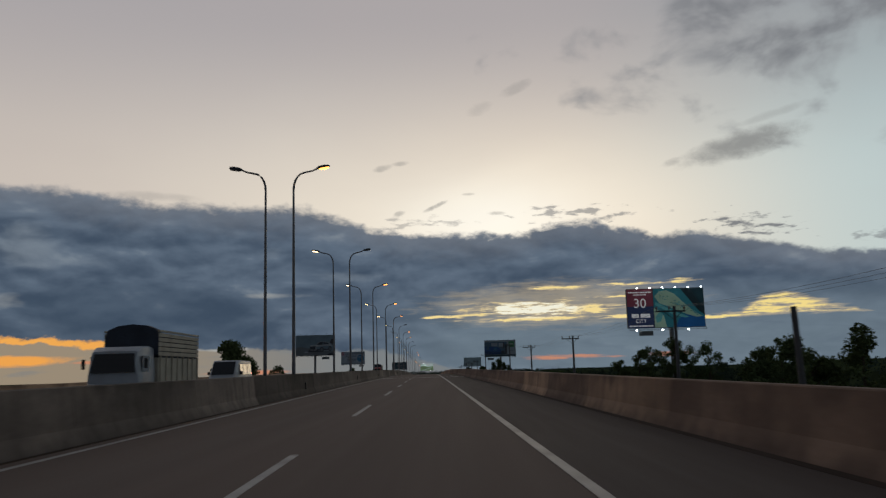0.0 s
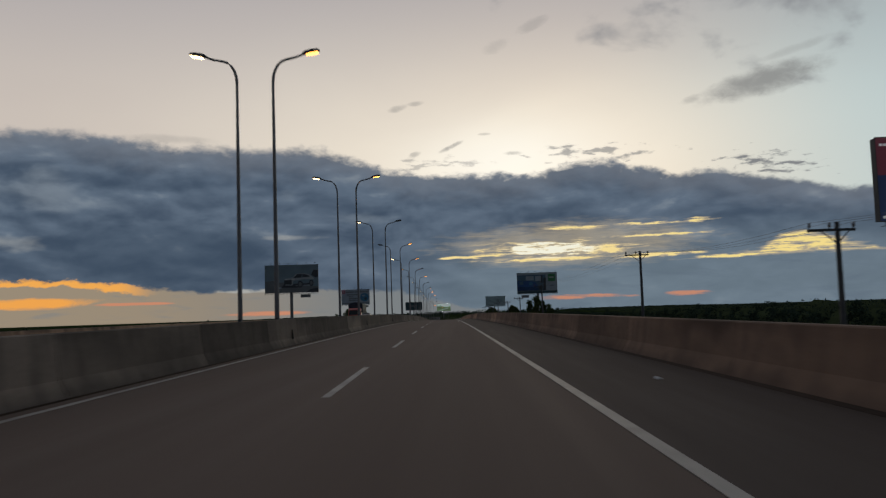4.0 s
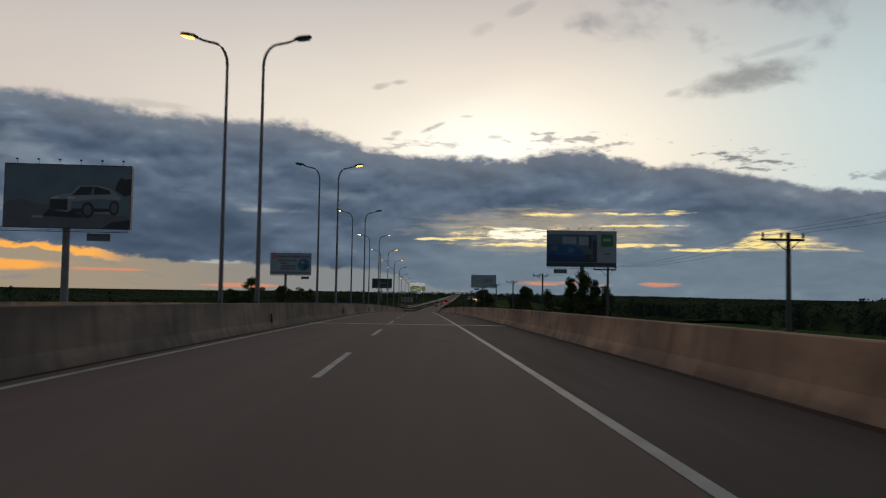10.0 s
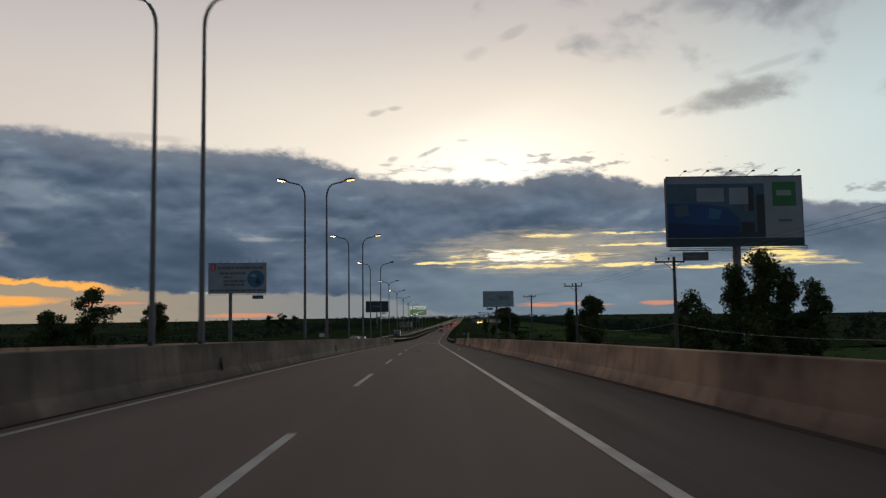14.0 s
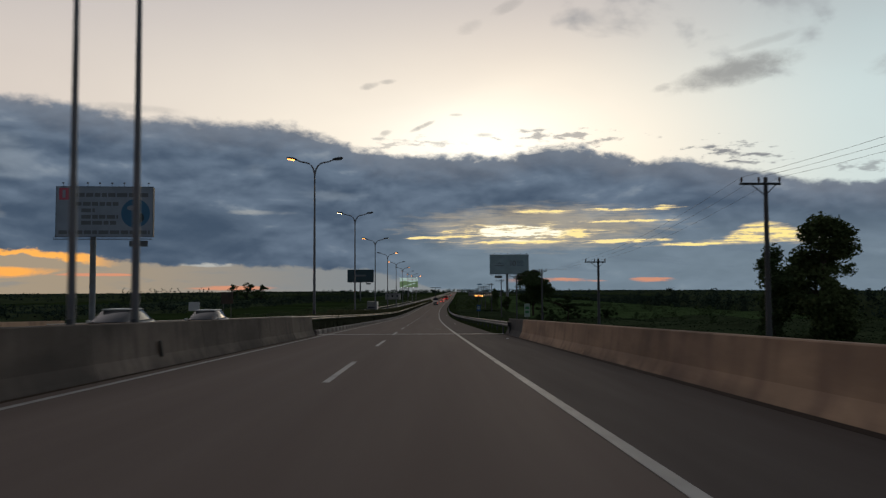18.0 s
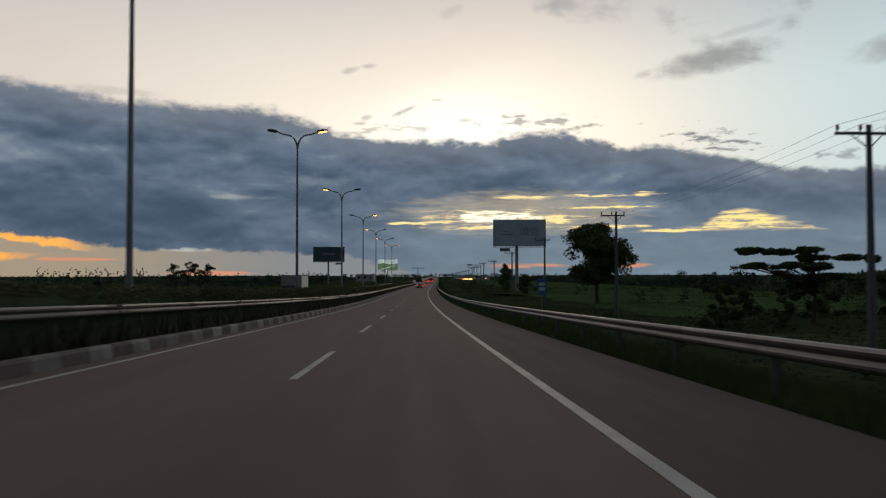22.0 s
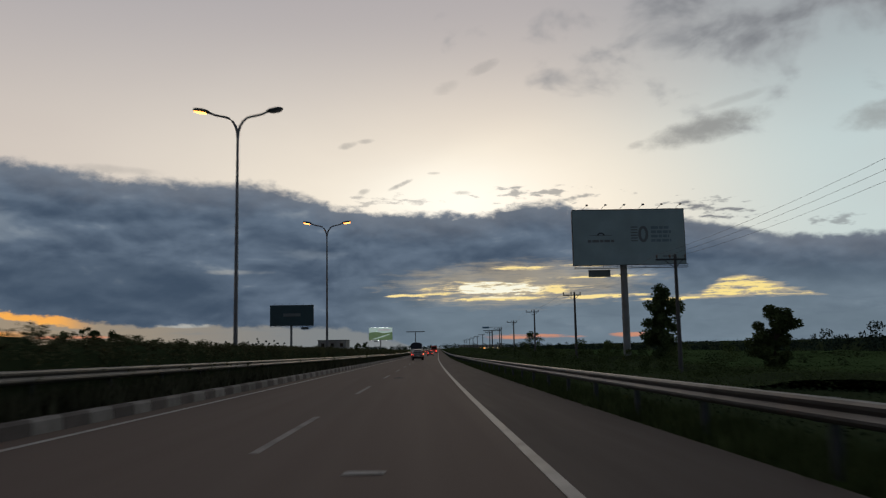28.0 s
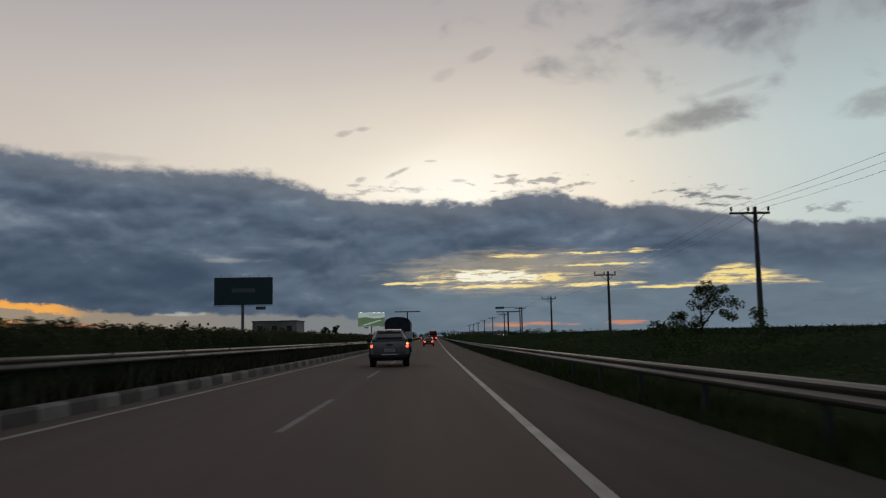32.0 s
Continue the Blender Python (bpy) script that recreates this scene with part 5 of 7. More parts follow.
def art_grey(x0, x1, z0, z1):
    w, h = x1 - x0, z1 - z0
    rng = random.Random(8)
    o = [("poster", rect(x0, x1, z0, z1, 1), V_SLATE)]
    o += [("emblem", poly([(x0 + w * (0.25 + 0.035 * math.cos(a)), z0 + h * (0.53 + 0.06 * math.sin(a))) for a in np.linspace(0, math.pi, 10)] + [(x0 + w * (0.25 + 0.022 * math.cos(a)), z0 + h * (0.53 + 0.035 * math.sin(a))) for a in np.linspace(math.pi, 0, 10)], 2), V_DARK),
          ("emblem", rect(x0 + w * 0.15, x0 + w * 0.35, z0 + h * 0.53, z0 + h * 0.54, 2), V_MID)]
    o += bars(x0 + w * 0.13, x0 + w * 0.38, z0 + h * 0.41, 0.4, V_MID, 2, rng)
    o += [("emblem", rect(x0 + w * 0.52, x0 + w * 0.58, z0 + h * 0.42 + k * h * 0.05, z0 + h * 0.44 + k * h * 0.05, 2), V_MID) for k in range(6)]
    o += [("emblem", oval(x0 + w * 0.63, z0 + h * 0.55, w * 0.045, h * 0.15, 2), V_MID), ("emblem", oval(x0 + w * 0.63, z0 + h * 0.55, w * 0.02, h * 0.1, 3), V_SLATE)]
    for k in range(4):
        o += bars(x0 + w * 0.7, x0 + w * (0.86 + 0.02 * (k % 2)), z0 + h * (0.64 - 0.078 * k), 0.42, V_STEEL, 2, rng)
    o += bars(x0 + w * 0.8, x0 + w * 0.92, z0 + h * 0.13, 0.2, V_MID, 2, rng)
    return o


def art_dark(x0, x1, z0, z1):
    w, h = x1 - x0, z1 - z0
    return [("poster", rect(x0, x1, z0, z1, 1), V_TEAL_D), ("lettering_bar", rect(x0 + w * 0.3, x0 + w * 0.7, z0 + h * 0.45, z0 + h * 0.6, 2), V_MID)]


def art_meadow(x0, x1, z0, z1):
    w, h = x1 - x0, z1 - z0
    P = lambda a, b: (x0 + w * a, z0 + h * b)
    return [("poster", rect(x0, x1, z0, z1, 1), V_LITSKY), ("meadow_print", poly([P(0, 0), P(1, 0), P(1, 0.62), P(0.6, 0.55), P(0.3, 0.66), P(0, 0.6)], 2), V_LITGREEN),
            ("path_print", poly([P(0.1, 0.05), P(0.25, 0.05), P(0.9, 0.42), P(0.8, 0.44)], 3), V_LITSKY), ("lettering_bar", rect(x0 + w * 0.4, x0 + w * 0.9, z0 + h * 0.75, z0 + h * 0.88, 3), V_LIT)]


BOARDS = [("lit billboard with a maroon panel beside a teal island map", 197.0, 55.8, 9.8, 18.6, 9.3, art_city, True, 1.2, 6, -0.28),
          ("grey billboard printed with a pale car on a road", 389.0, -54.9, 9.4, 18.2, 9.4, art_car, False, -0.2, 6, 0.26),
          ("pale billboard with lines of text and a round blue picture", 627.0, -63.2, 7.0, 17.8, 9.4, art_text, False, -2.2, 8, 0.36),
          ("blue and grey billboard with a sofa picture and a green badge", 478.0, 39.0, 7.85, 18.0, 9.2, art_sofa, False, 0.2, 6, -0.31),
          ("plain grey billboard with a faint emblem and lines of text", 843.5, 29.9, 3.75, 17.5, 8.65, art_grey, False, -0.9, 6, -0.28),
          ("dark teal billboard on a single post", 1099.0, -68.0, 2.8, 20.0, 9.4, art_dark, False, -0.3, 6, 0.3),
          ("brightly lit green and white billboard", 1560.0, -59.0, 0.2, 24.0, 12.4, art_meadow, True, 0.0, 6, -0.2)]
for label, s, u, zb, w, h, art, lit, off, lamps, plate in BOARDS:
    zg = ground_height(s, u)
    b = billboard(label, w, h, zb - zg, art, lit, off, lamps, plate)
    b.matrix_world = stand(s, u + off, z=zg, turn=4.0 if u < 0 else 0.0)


# ---------------------------------------------------------------- vehicles
def section_loft(rows):
    """Rings across a body: each row is (y, half width low, half width mid, half width top, z low, z mid, z top)."""
    rings = []
    for y, a, b, c, z0, z1, z2 in rows:
        rings.append([(-a * 0.85, y, z0), (-a, y, z0 + 0.1), (-b, y, z1), (-c, y, z2 - 0.05), (-c + 0.09, y, z2), (c - 0.09, y, z2), (c, y, z2 - 0.05), (b, y, z1), (a, y, z0 + 0.1), (a * 0.85, y, z0)])
    return Mesh().loft(rings)


def wheels(r, xs, ys, rad, wid):
    for y in ys:
        for x in (-xs, xs):
            w = part("wheel", Mesh().wheel(x - wid / 2, x + wid / 2, y, rad, rad, 26), RUBBER, r, "black rubber tyre", smooth=True)
            sx = math.copysign(1, x)
            part("rim", Mesh().wheel(x + sx * wid * 0.38, x + sx * (wid * 0.5 + 0.012), y, rad, rad * 0.62, 18), RIM_M, w)


def tail_pair(r, x, y, z0, z1, wid, ma=RED_LENS):
    for sx in (-1, 1):
        part("tail_lamp", Mesh().box(sx * x - wid / 2, sx * x + wid / 2, y - 0.04, y + 0.1, z0, z1, 0.02), ma, r, "red tail lamp, lit")


def plate(r, y, z, ma=PLATE):
    p = part("number_plate", Mesh().box(-0.24, 0.24, y - 0.02, y, z, z + 0.14, 0.005), ma, r, "pale number plate with plain bars")
    for k in range(4):
        part("plate_bar", Mesh().box(-0.18 + 0.1 * k, -0.12 + 0.1 * k, y - 0.026, y - 0.018, z + 0.03, z + 0.11), DARK_METAL, p)


def pickup():
    r = thing("pickup_truck", "bronze-grey double-cab pickup with lit tail lamps", "pickup truck")
    body = section_loft([(-2.66, 0.84, 0.88, 0.86, 0.55, 0.8, 1.16), (-2.55, 0.9, 0.93, 0.9, 0.5, 0.82, 1.2), (-0.95, 0.91, 0.94, 0.92, 0.45, 0.82, 1.2), (-0.6, 0.91, 0.94, 0.92, 0.42, 0.82, 1.2), (1.25, 0.91, 0.94, 0.91, 0.42, 0.82, 1.2),
                         (1.7, 0.91, 0.93, 0.86, 0.42, 0.8, 1.1), (2.45, 0.88, 0.88, 0.8, 0.45, 0.75, 1.02), (2.66, 0.78, 0.8, 0.74, 0.5, 0.72, 0.95)])
    part("body", body, BRONZE, r, smooth=True)
    cab = section_loft([(-1.0, 0.84, 0.8, 0.7, 1.18, 1.32, 1.44), (-0.78, 0.85, 0.77, 0.63, 1.18, 1.45, 1.73), (-0.4, 0.85, 0.77, 0.63, 1.18, 1.47, 1.78), (0.5, 0.85, 0.77, 0.63, 1.18, 1.47, 1.78), (0.85, 0.85, 0.77, 0.63, 1.18, 1.44, 1.72), (1.55, 0.84, 0.8, 0.7, 1.16, 1.2, 1.24)])
    c = part("cabin", cab, BRONZE, r, smooth=True)
    part("rear_window", Mesh().loft([[(-0.64, -1.06, 1.28), (0.64, -1.06, 1.28), (0.55, -0.86, 1.65), (-0.55, -0.86, 1.65)], [(-0.64, -0.98, 1.28), (0.64, -0.98, 1.28), (0.55, -0.79, 1.65), (-0.55, -0.79, 1.65)]]), GLASS, c, "dark rear window")
    part("windscreen", Mesh().loft([[(-0.68, 1.5, 1.24), (0.68, 1.5, 1.24), (0.6, 0.9, 1.74), (-0.6, 0.9, 1.74)], [(-0.68, 1.53, 1.25), (0.68, 1.53, 1.25), (0.6, 0.93, 1.76), (-0.6, 0.93, 1.76)]]), GLASS, c, "windscreen")
    for sx in (-1, 1):
        part("side_window", Mesh().loft([[(sx * 0.845, -0.75, 1.2), (sx * 0.845, 1.05, 1.2), (sx * 0.715, 0.65, 1.7), (sx * 0.715, -0.6, 1.7)], [(sx * 0.865, -0.75, 1.2), (sx * 0.865, 1.05, 1.2), (sx * 0.735, 0.65, 1.7), (sx * 0.735, -0.6, 1.7)]]), GLASS, c, "tinted side window")
        part("mirror", Mesh().box(sx * 1.04 - 0.12, sx * 1.04 + 0.12, 0.95, 1.08, 1.12, 1.32, 0.04), BLACK_PLASTIC, r)
        part("side_step", Mesh().box(sx * 0.93 - 0.08, sx * 0.93 + 0.08, -0.9, 1.1, 0.34, 0.4, 0.02), BLACK_PLASTIC, r)
        part("wheel_arch", Mesh().tube([(sx * 0.94, -1.62 + 0.52 * math.cos(a), 0.42 + 0.5 * math.sin(a)) for a in np.linspace(0.1, math.pi - 0.1, 10)], 0.05, 6), BLACK_PLASTIC, r)
    part("tailgate", Mesh().box(-0.74, 0.74, -2.72, -2.64, 0.66, 1.2, 0.03), BRONZE, r, "bronze tailgate", smooth=True)
    part("tailgate_handle", Mesh().box(-0.17, 0.17, -2.75, -2.7, 1.0, 1.08, 0.02), BLACK_PLASTIC, r)
    part("bed_cover", Mesh().box(-0.82, 0.82, -2.66, -1.05, 1.18, 1.25, 0.03), BLACK_PLASTIC, r, "black roll cover over the bed")
    part("bumper", Mesh().box(-0.86, 0.86, -2.86, -2.62, 0.44, 0.62, 0.04), BLACK_PLASTIC, r, "dark rear bumper")
    part("bumper_step", Mesh().box(-0.4, 0.4, -2.9, -2.7, 0.56, 0.62, 0.02), CHROME, r)
    part("tow_hook", Mesh().box(-0.06, 0.06, -2.8, -2.5, 0.32, 0.44, 0.02), DARK_METAL, r)
    part("undertray", Mesh().box(-0.7, 0.7, -2.4, 2.3, 0.3, 0.5, 0.03), DARK_METAL, r)
    part("exhaust", Mesh().tube([(0.5, -2.7, 0.36), (0.5, -1.8, 0.36)], 0.04, 8), DARK_METAL, r)
    part("high_brake_lamp", Mesh().box(-0.15, 0.15, -0.86, -0.78, 1.69, 1.73), RED_PAINT, r)
    part("roof_rail", Mesh().tube([(-0.56, -0.6, 1.79), (-0.56, 0.5, 1.8)], 0.02, 6), DARK_METAL, r)
    part("roof_rail", Mesh().tube([(0.56, -0.6, 1.79), (0.56, 0.5, 1.8)], 0.02, 6), DARK_METAL, r)
    tail_pair(r, 0.83, -2.65, 0.93, 1.05, 0.1)
    part("indicator", Mesh().box(0.79, 0.87, -2.69, -2.56, 1.06, 1.13, 0.015), AMBER_LENS, r, "amber indicator, lit")
    for sx in (-1, 1):
        part("headlamp", Mesh().box(sx * 0.66 - 0.16, sx * 0.66 + 0.16, 2.5, 2.66, 0.74, 0.9, 0.03), HEAD_LENS, r)
    plate(r, -2.74, 0.72)
    wheels(r, 0.8, (-1.62, 1.6), 0.39, 0.26)
    return r


def sedan(label, paint_m, front_lit=True):
    r = thing("car", label, "car", "traffic")
    part("body", section_loft([(-2.2, 0.72, 0.78, 0.7, 0.35, 0.6, 0.9), (-2.0, 0.82, 0.86, 0.78, 0.28, 0.62, 0.98), (-0.9, 0.86, 0.89, 0.82, 0.25, 0.62, 0.96), (0.9, 0.86, 0.89, 0.82, 0.25, 0.62, 0.94), (1.7, 0.84, 0.86, 0.74, 0.25, 0.58, 0.84), (2.15, 0.72, 0.74, 0.62, 0.32, 0.5, 0.7)]), paint_m, r, smooth=True)
    c = part("cabin", section_loft([(-1.9, 0.72, 0.7, 0.6, 0.92, 0.95, 1.02), (-1.3, 0.76, 0.7, 0.56, 0.92, 1.15, 1.4), (-0.3, 0.76, 0.71, 0.58, 0.92, 1.18, 1.46), (0.3, 0.76, 0.7, 0.56, 0.92, 1.16, 1.42), (1.2, 0.74, 0.7, 0.6, 0.88, 0.92, 0.97)]), GLASS, r, "dark glazed cabin", smooth=True)
    part("roof", Mesh().box(-0.55, 0.55, -1.2, 0.3, 1.42, 1.475, 0.025), paint_m, c)
    tail_pair(r, 0.58, -2.2, 0.66, 0.8, 0.26)
    for sx in (-1, 1):
        part("headlamp", Mesh().box(sx * 0.58 - 0.15, sx * 0.58 + 0.15, 2.0, 2.14, 0.52, 0.64, 0.03), HEAD_LENS if front_lit else CHROME, r, "headlamp")
        part("mirror", Mesh().box(sx * 0.93 - 0.08, sx * 0.93 + 0.08, 0.55, 0.68, 0.92, 1.04, 0.03), paint_m, r)
    part("bumper", Mesh().box(-0.78, 0.78, -2.26, -2.1, 0.34, 0.56, 0.05), paint_m, r)
    plate(r, -2.27, 0.5)
    wheels(r, 0.77, (-1.35, 1.35), 0.32, 0.2)
    return r


def lorry(label, cab_m, cover_m, side_m, length=7.6, lit_front=True, slats=False):
    r = thing("lorry", label, "truck", "traffic")
    L = length
    part("chassis", Mesh().box(-0.5, 0.5, -L / 2, L / 2 - 0.3, 0.62, 0.86, 0.02), DARK_METAL, r)
    bed_y1 = L / 2 - 2.0
    part("cargo_sides", Mesh().box(-1.14, 1.14, -L / 2, bed_y1, 0.9, 1.95, 0.03), side_m, r, "pale ribbed side boards")
    for k in range(8):
        y = -L / 2 + 0.2 + (bed_y1 + L / 2 - 0.4) * k / 7
        for sx in (-1, 1):
            part("stake", Mesh().box(sx * 1.16 - 0.03, sx * 1.16 + 0.03, y - 0.04, y + 0.04, 0.9, 2.0), side_m, r)
    prof = [(-1.12, 1.95), (-1.14, 2.75), (-1.0, 3.05), (-0.6, 3.22), (0, 3.28), (0.6, 3.22), (1.0, 3.05), (1.14, 2.75), (1.12, 1.95)]
    if slats:
        for k in range(5):
            z = 2.03 + 0.2 * k
            for sx in (-1, 1):
                part("side_slat", Mesh().box(sx * 1.14 - 0.02, sx * 1.14 + 0.02, -L / 2, bed_y1, z, z + 0.165, 0.008), side_m, r)
        for sx in (-1, 1):
            part("top_rail", Mesh().box(sx * 1.14 - 0.04, sx * 1.14 + 0.04, -L / 2, bed_y1, 3.03, 3.12, 0.015), side_m, r)
        part("load_cover", Mesh().box(-1.1, 1.1, -L / 2 + 0.05, bed_y1 - 0.5, 1.95, 3.0, 0.05), cover_m, r, "dark sheet over the load")
    part("canvas_cover", Mesh().prism([(x, z + (0.1 if slats else 0.0)) for x, z in prof], bed_y1 - 0.55 if slats else -L / 2 + 0.03, bed_y1 - 0.03, "y"), cover_m, r, "dark canvas cover over hoops", smooth=True)
    if not slats:
        part("rear_opening", Mesh().prism([(x * 0.9, 1.98 + (z - 1.95) * 0.9) for x, z in prof], -L / 2 + 0.0, -L / 2 + 0.028, "y"), CANVAS, r)
    cy = bed_y1 + 0.1
    part("cab", section_loft([(cy, 1.0, 1.04, 0.96, 0.55, 1.2, 2.35), (cy + 0.4, 1.02, 1.05, 0.98, 0.5, 1.2, 2.42), (cy + 1.3, 1.02, 1.05, 0.96, 0.5, 1.2, 2.38), (cy + 1.75, 1.0, 1.03, 0.9, 0.5, 1.2, 2.2), (cy + 1.88, 0.98, 1.0, 0.86, 0.55, 1.15, 1.7)]), cab_m, r, smooth=True)
    part("windscreen", Mesh().loft([[(-0.88, cy + 1.93, 1.35), (0.88, cy + 1.93, 1.35), (0.8, cy + 1.74, 2.1), (-0.8, cy + 1.74, 2.1)], [(-0.88, cy + 1.97, 1.35), (0.88, cy + 1.97, 1.35), (0.8, cy + 1.8, 2.1), (-0.8, cy + 1.8, 2.1)]]), GLASS, r, "dark windscreen")
    part("front_bumper", Mesh().box(-1.05, 1.05, cy + 1.75, cy + 2.05, 0.42, 0.72, 0.05), cab_m, r)
    for sx in (-1, 1):
        part("side_window", Mesh().box(sx * 1.02 - 0.02, sx * 1.02 + 0.02, cy + 0.7, cy + 1.55, 1.35, 2.0), GLASS, r)
        part("mirror", Mesh().box(sx * 1.25 - 0.07, sx * 1.25 + 0.07, cy + 1.7, cy + 1.76, 1.5, 1.9, 0.02), BLACK_PLASTIC, r)
        part("headlamp", Mesh().box(sx * 0.78 - 0.15, sx * 0.78 + 0.15, cy + 1.9, cy + 2.07, 0.76, 0.92, 0.03), HEAD_LENS if lit_front else CHROME, r, "headlamp")
        part("mudguard", Mesh().box(sx * 0.85 - 0.22, sx * 0.85 + 0.22, -L / 2 + 0.3, -L / 2 + 0.34, 0.3, 0.85), BLACK_PLASTIC, r)
    part("rear_bar", Mesh().box(-1.05, 1.05, -L / 2 - 0.04, -L / 2 + 0.08, 0.5, 0.64, 0.02), DARK_METAL, r)
    tail_pair(r, 0.9, -L / 2 - 0.02, 0.68, 0.84, 0.24)
    plate(r, -L / 2 - 0.05, 0.68)
    wheels(r, 0.9, (-L / 2 + 1.4, cy + 1.0), 0.45, 0.3)
    return r


def van(label, paint_m):
    r = thing("minivan", label, "van", "traffic")
    part("body", section_loft([(-2.35, 0.8, 0.86, 0.74, 0.4, 0.9, 1.85), (-2.2, 0.86, 0.9, 0.8, 0.32, 0.9, 1.96), (1.0, 0.86, 0.9, 0.8, 0.3, 0.9, 1.98), (1.5, 0.86, 0.9, 0.72, 0.3, 0.9, 1.7), (2.05, 0.85, 0.88, 0.72, 0.32, 0.8, 1.12), (2.35, 0.76, 0.78, 0.64, 0.4, 0.6, 0.85)]), paint_m, r, smooth=True)
    part("windscreen", Mesh().loft([[(-0.68, 2.05, 1.12), (0.68, 2.05, 1.12), (0.66, 1.36, 1.86), (-0.66, 1.36, 1.86)], [(-0.68, 2.1, 1.15), (0.68, 2.1, 1.15), (0.66, 1.41, 1.9), (-0.66, 1.41, 1.9)]]), GLASS, r, "dark windscreen")
    part("grille", Mesh().box(-0.5, 0.5, 2.3, 2.38, 0.55, 0.75, 0.02), BLACK_PLASTIC, r)
    part("bumper", Mesh().box(-0.78, 0.78, 2.2, 2.42, 0.34, 0.54, 0.05), DARK_PAINT, r)
    for sx in (-1, 1):
        for y0, y1 in ((-2.0, -0.9), (-0.8, 0.2), (0.3, 1.15)):
            part("side_window", Mesh().loft([[(sx * 0.885, y0, 1.1), (sx * 0.885, y1, 1.1), (sx * 0.815, y1 - 0.05, 1.75), (sx * 0.815, y0 + 0.03, 1.75)], [(sx * 0.905, y0, 1.1), (sx * 0.905, y1, 1.1), (sx * 0.835, y1 - 0.05, 1.75), (sx * 0.835, y0 + 0.03, 1.75)]]), GLASS, r, "tinted side window")
        part("mirror", Mesh().box(sx * 1.0 - 0.08, sx * 1.0 + 0.08, 1.3, 1.42, 1.1, 1.3, 0.03), BLACK_PLASTIC, r)
        part("headlamp", Mesh().box(sx * 0.6 - 0.14, sx * 0.6 + 0.14, 2.2, 2.36, 0.66, 0.82, 0.03), CHROME, r)
    tail_pair(r, 0.78, -2.36, 0.8, 1.2, 0.12)
    wheels(r, 0.77, (-1.4, 1.45), 0.32, 0.2)
    return r


def bus(label, paint_m):
    r = thing("bus", label, "bus", "traffic")
    part("body", section_loft([(-5.2, 1.1, 1.2, 1.1, 0.4, 1.2, 3.1), (-5.0, 1.2, 1.24, 1.16, 0.35, 1.2, 3.25), (4.8, 1.2, 1.24, 1.16, 0.35, 1.2, 3.25), (5.2, 1.1, 1.16, 1.0, 0.45, 1.2, 3.0)]), paint_m, r, smooth=True)
    part("rear_window", Mesh().box(-0.95, 0.95, -5.26, -5.16, 1.9, 2.75, 0.04), GLASS, r, "dark rear window")
    for sx in (-1, 1):
        part("side_window", Mesh().box(sx * 1.22 - 0.02, sx * 1.22 + 0.02, -4.6, 4.4, 1.7, 2.6), GLASS, r)
    tail_pair(r, 0.95, -5.2, 0.8, 1.25, 0.22)
    tail_pair(r, 0.6, -5.14, 2.95, 3.05, 0.3)
    part("bumper", Mesh().box(-1.15, 1.15, -5.36, -5.15, 0.4, 0.7, 0.05), DARK_PAINT, r)
    plate(r, -5.37, 0.75)
    wheels(r, 1.0, (-3.2, 3.2), 0.5, 0.32)
    return r


def box_truck(label):
    r = thing("box_truck", label, "truck", "traffic")
    part("box_body", Mesh().box(-1.1, 1.1, -3.4, 1.9, 0.95, 3.25, 0.04), BOX_GREY, r, "dull grey box body")
    for sx in (-1, 1):
        part("side_panel", Mesh().box(sx * 1.11 - 0.012, sx * 1.11 + 0.012, -3.3, 1.8, 1.05, 3.15, 0.005), WHITE_PAINT, r, "dirty white side panel")
        part("box_rail", Mesh().box(sx * 1.1 - 0.05, sx * 1.1 + 0.05, -3.4, 1.9, 3.2, 3.29, 0.015), GALV, r)
        part("headlamp", Mesh().box(sx * 0.72 - 0.14, sx * 0.72 + 0.14, 3.58, 3.68, 0.72, 0.9, 0.03), HEAD_LENS, r)
        part("mirror", Mesh().box(sx * 1.15 - 0.07, sx * 1.15 + 0.07, 3.3, 3.36, 1.4, 1.8, 0.02), BLACK_PLASTIC, r)
    part("chassis", Mesh().box(-0.45, 0.45, -3.4, 3.3, 0.55, 0.92, 0.02), DARK_METAL, r)
    part("cab", section_loft([(2.0, 0.95, 0.98, 0.9, 0.5, 1.15, 2.2), (2.4, 0.97, 1.0, 0.92, 0.46, 1.15, 2.28), (3.2, 0.97, 1.0, 0.88, 0.46, 1.15, 2.2), (3.6, 0.94, 0.96, 0.82, 0.5, 1.1, 1.6)]), DARK_PAINT, r, smooth=True)
    part("windscreen", Mesh().loft([[(-0.8, 3.6, 1.35), (0.8, 3.6, 1.35), (0.74, 3.3, 2.05), (-0.74, 3.3, 2.05)], [(-0.8, 3.65, 1.36), (0.8, 3.65, 1.36), (0.74, 3.35, 2.07), (-0.74, 3.35, 2.07)]]), GLASS, r, "dark windscreen")
    part("bumper", Mesh().box(-0.98, 0.98, 3.5, 3.72, 0.4, 0.66, 0.04), BLACK_PLASTIC, r)
    wheels(r, 0.88, (-2.2, 2.7), 0.42, 0.28)
    return r


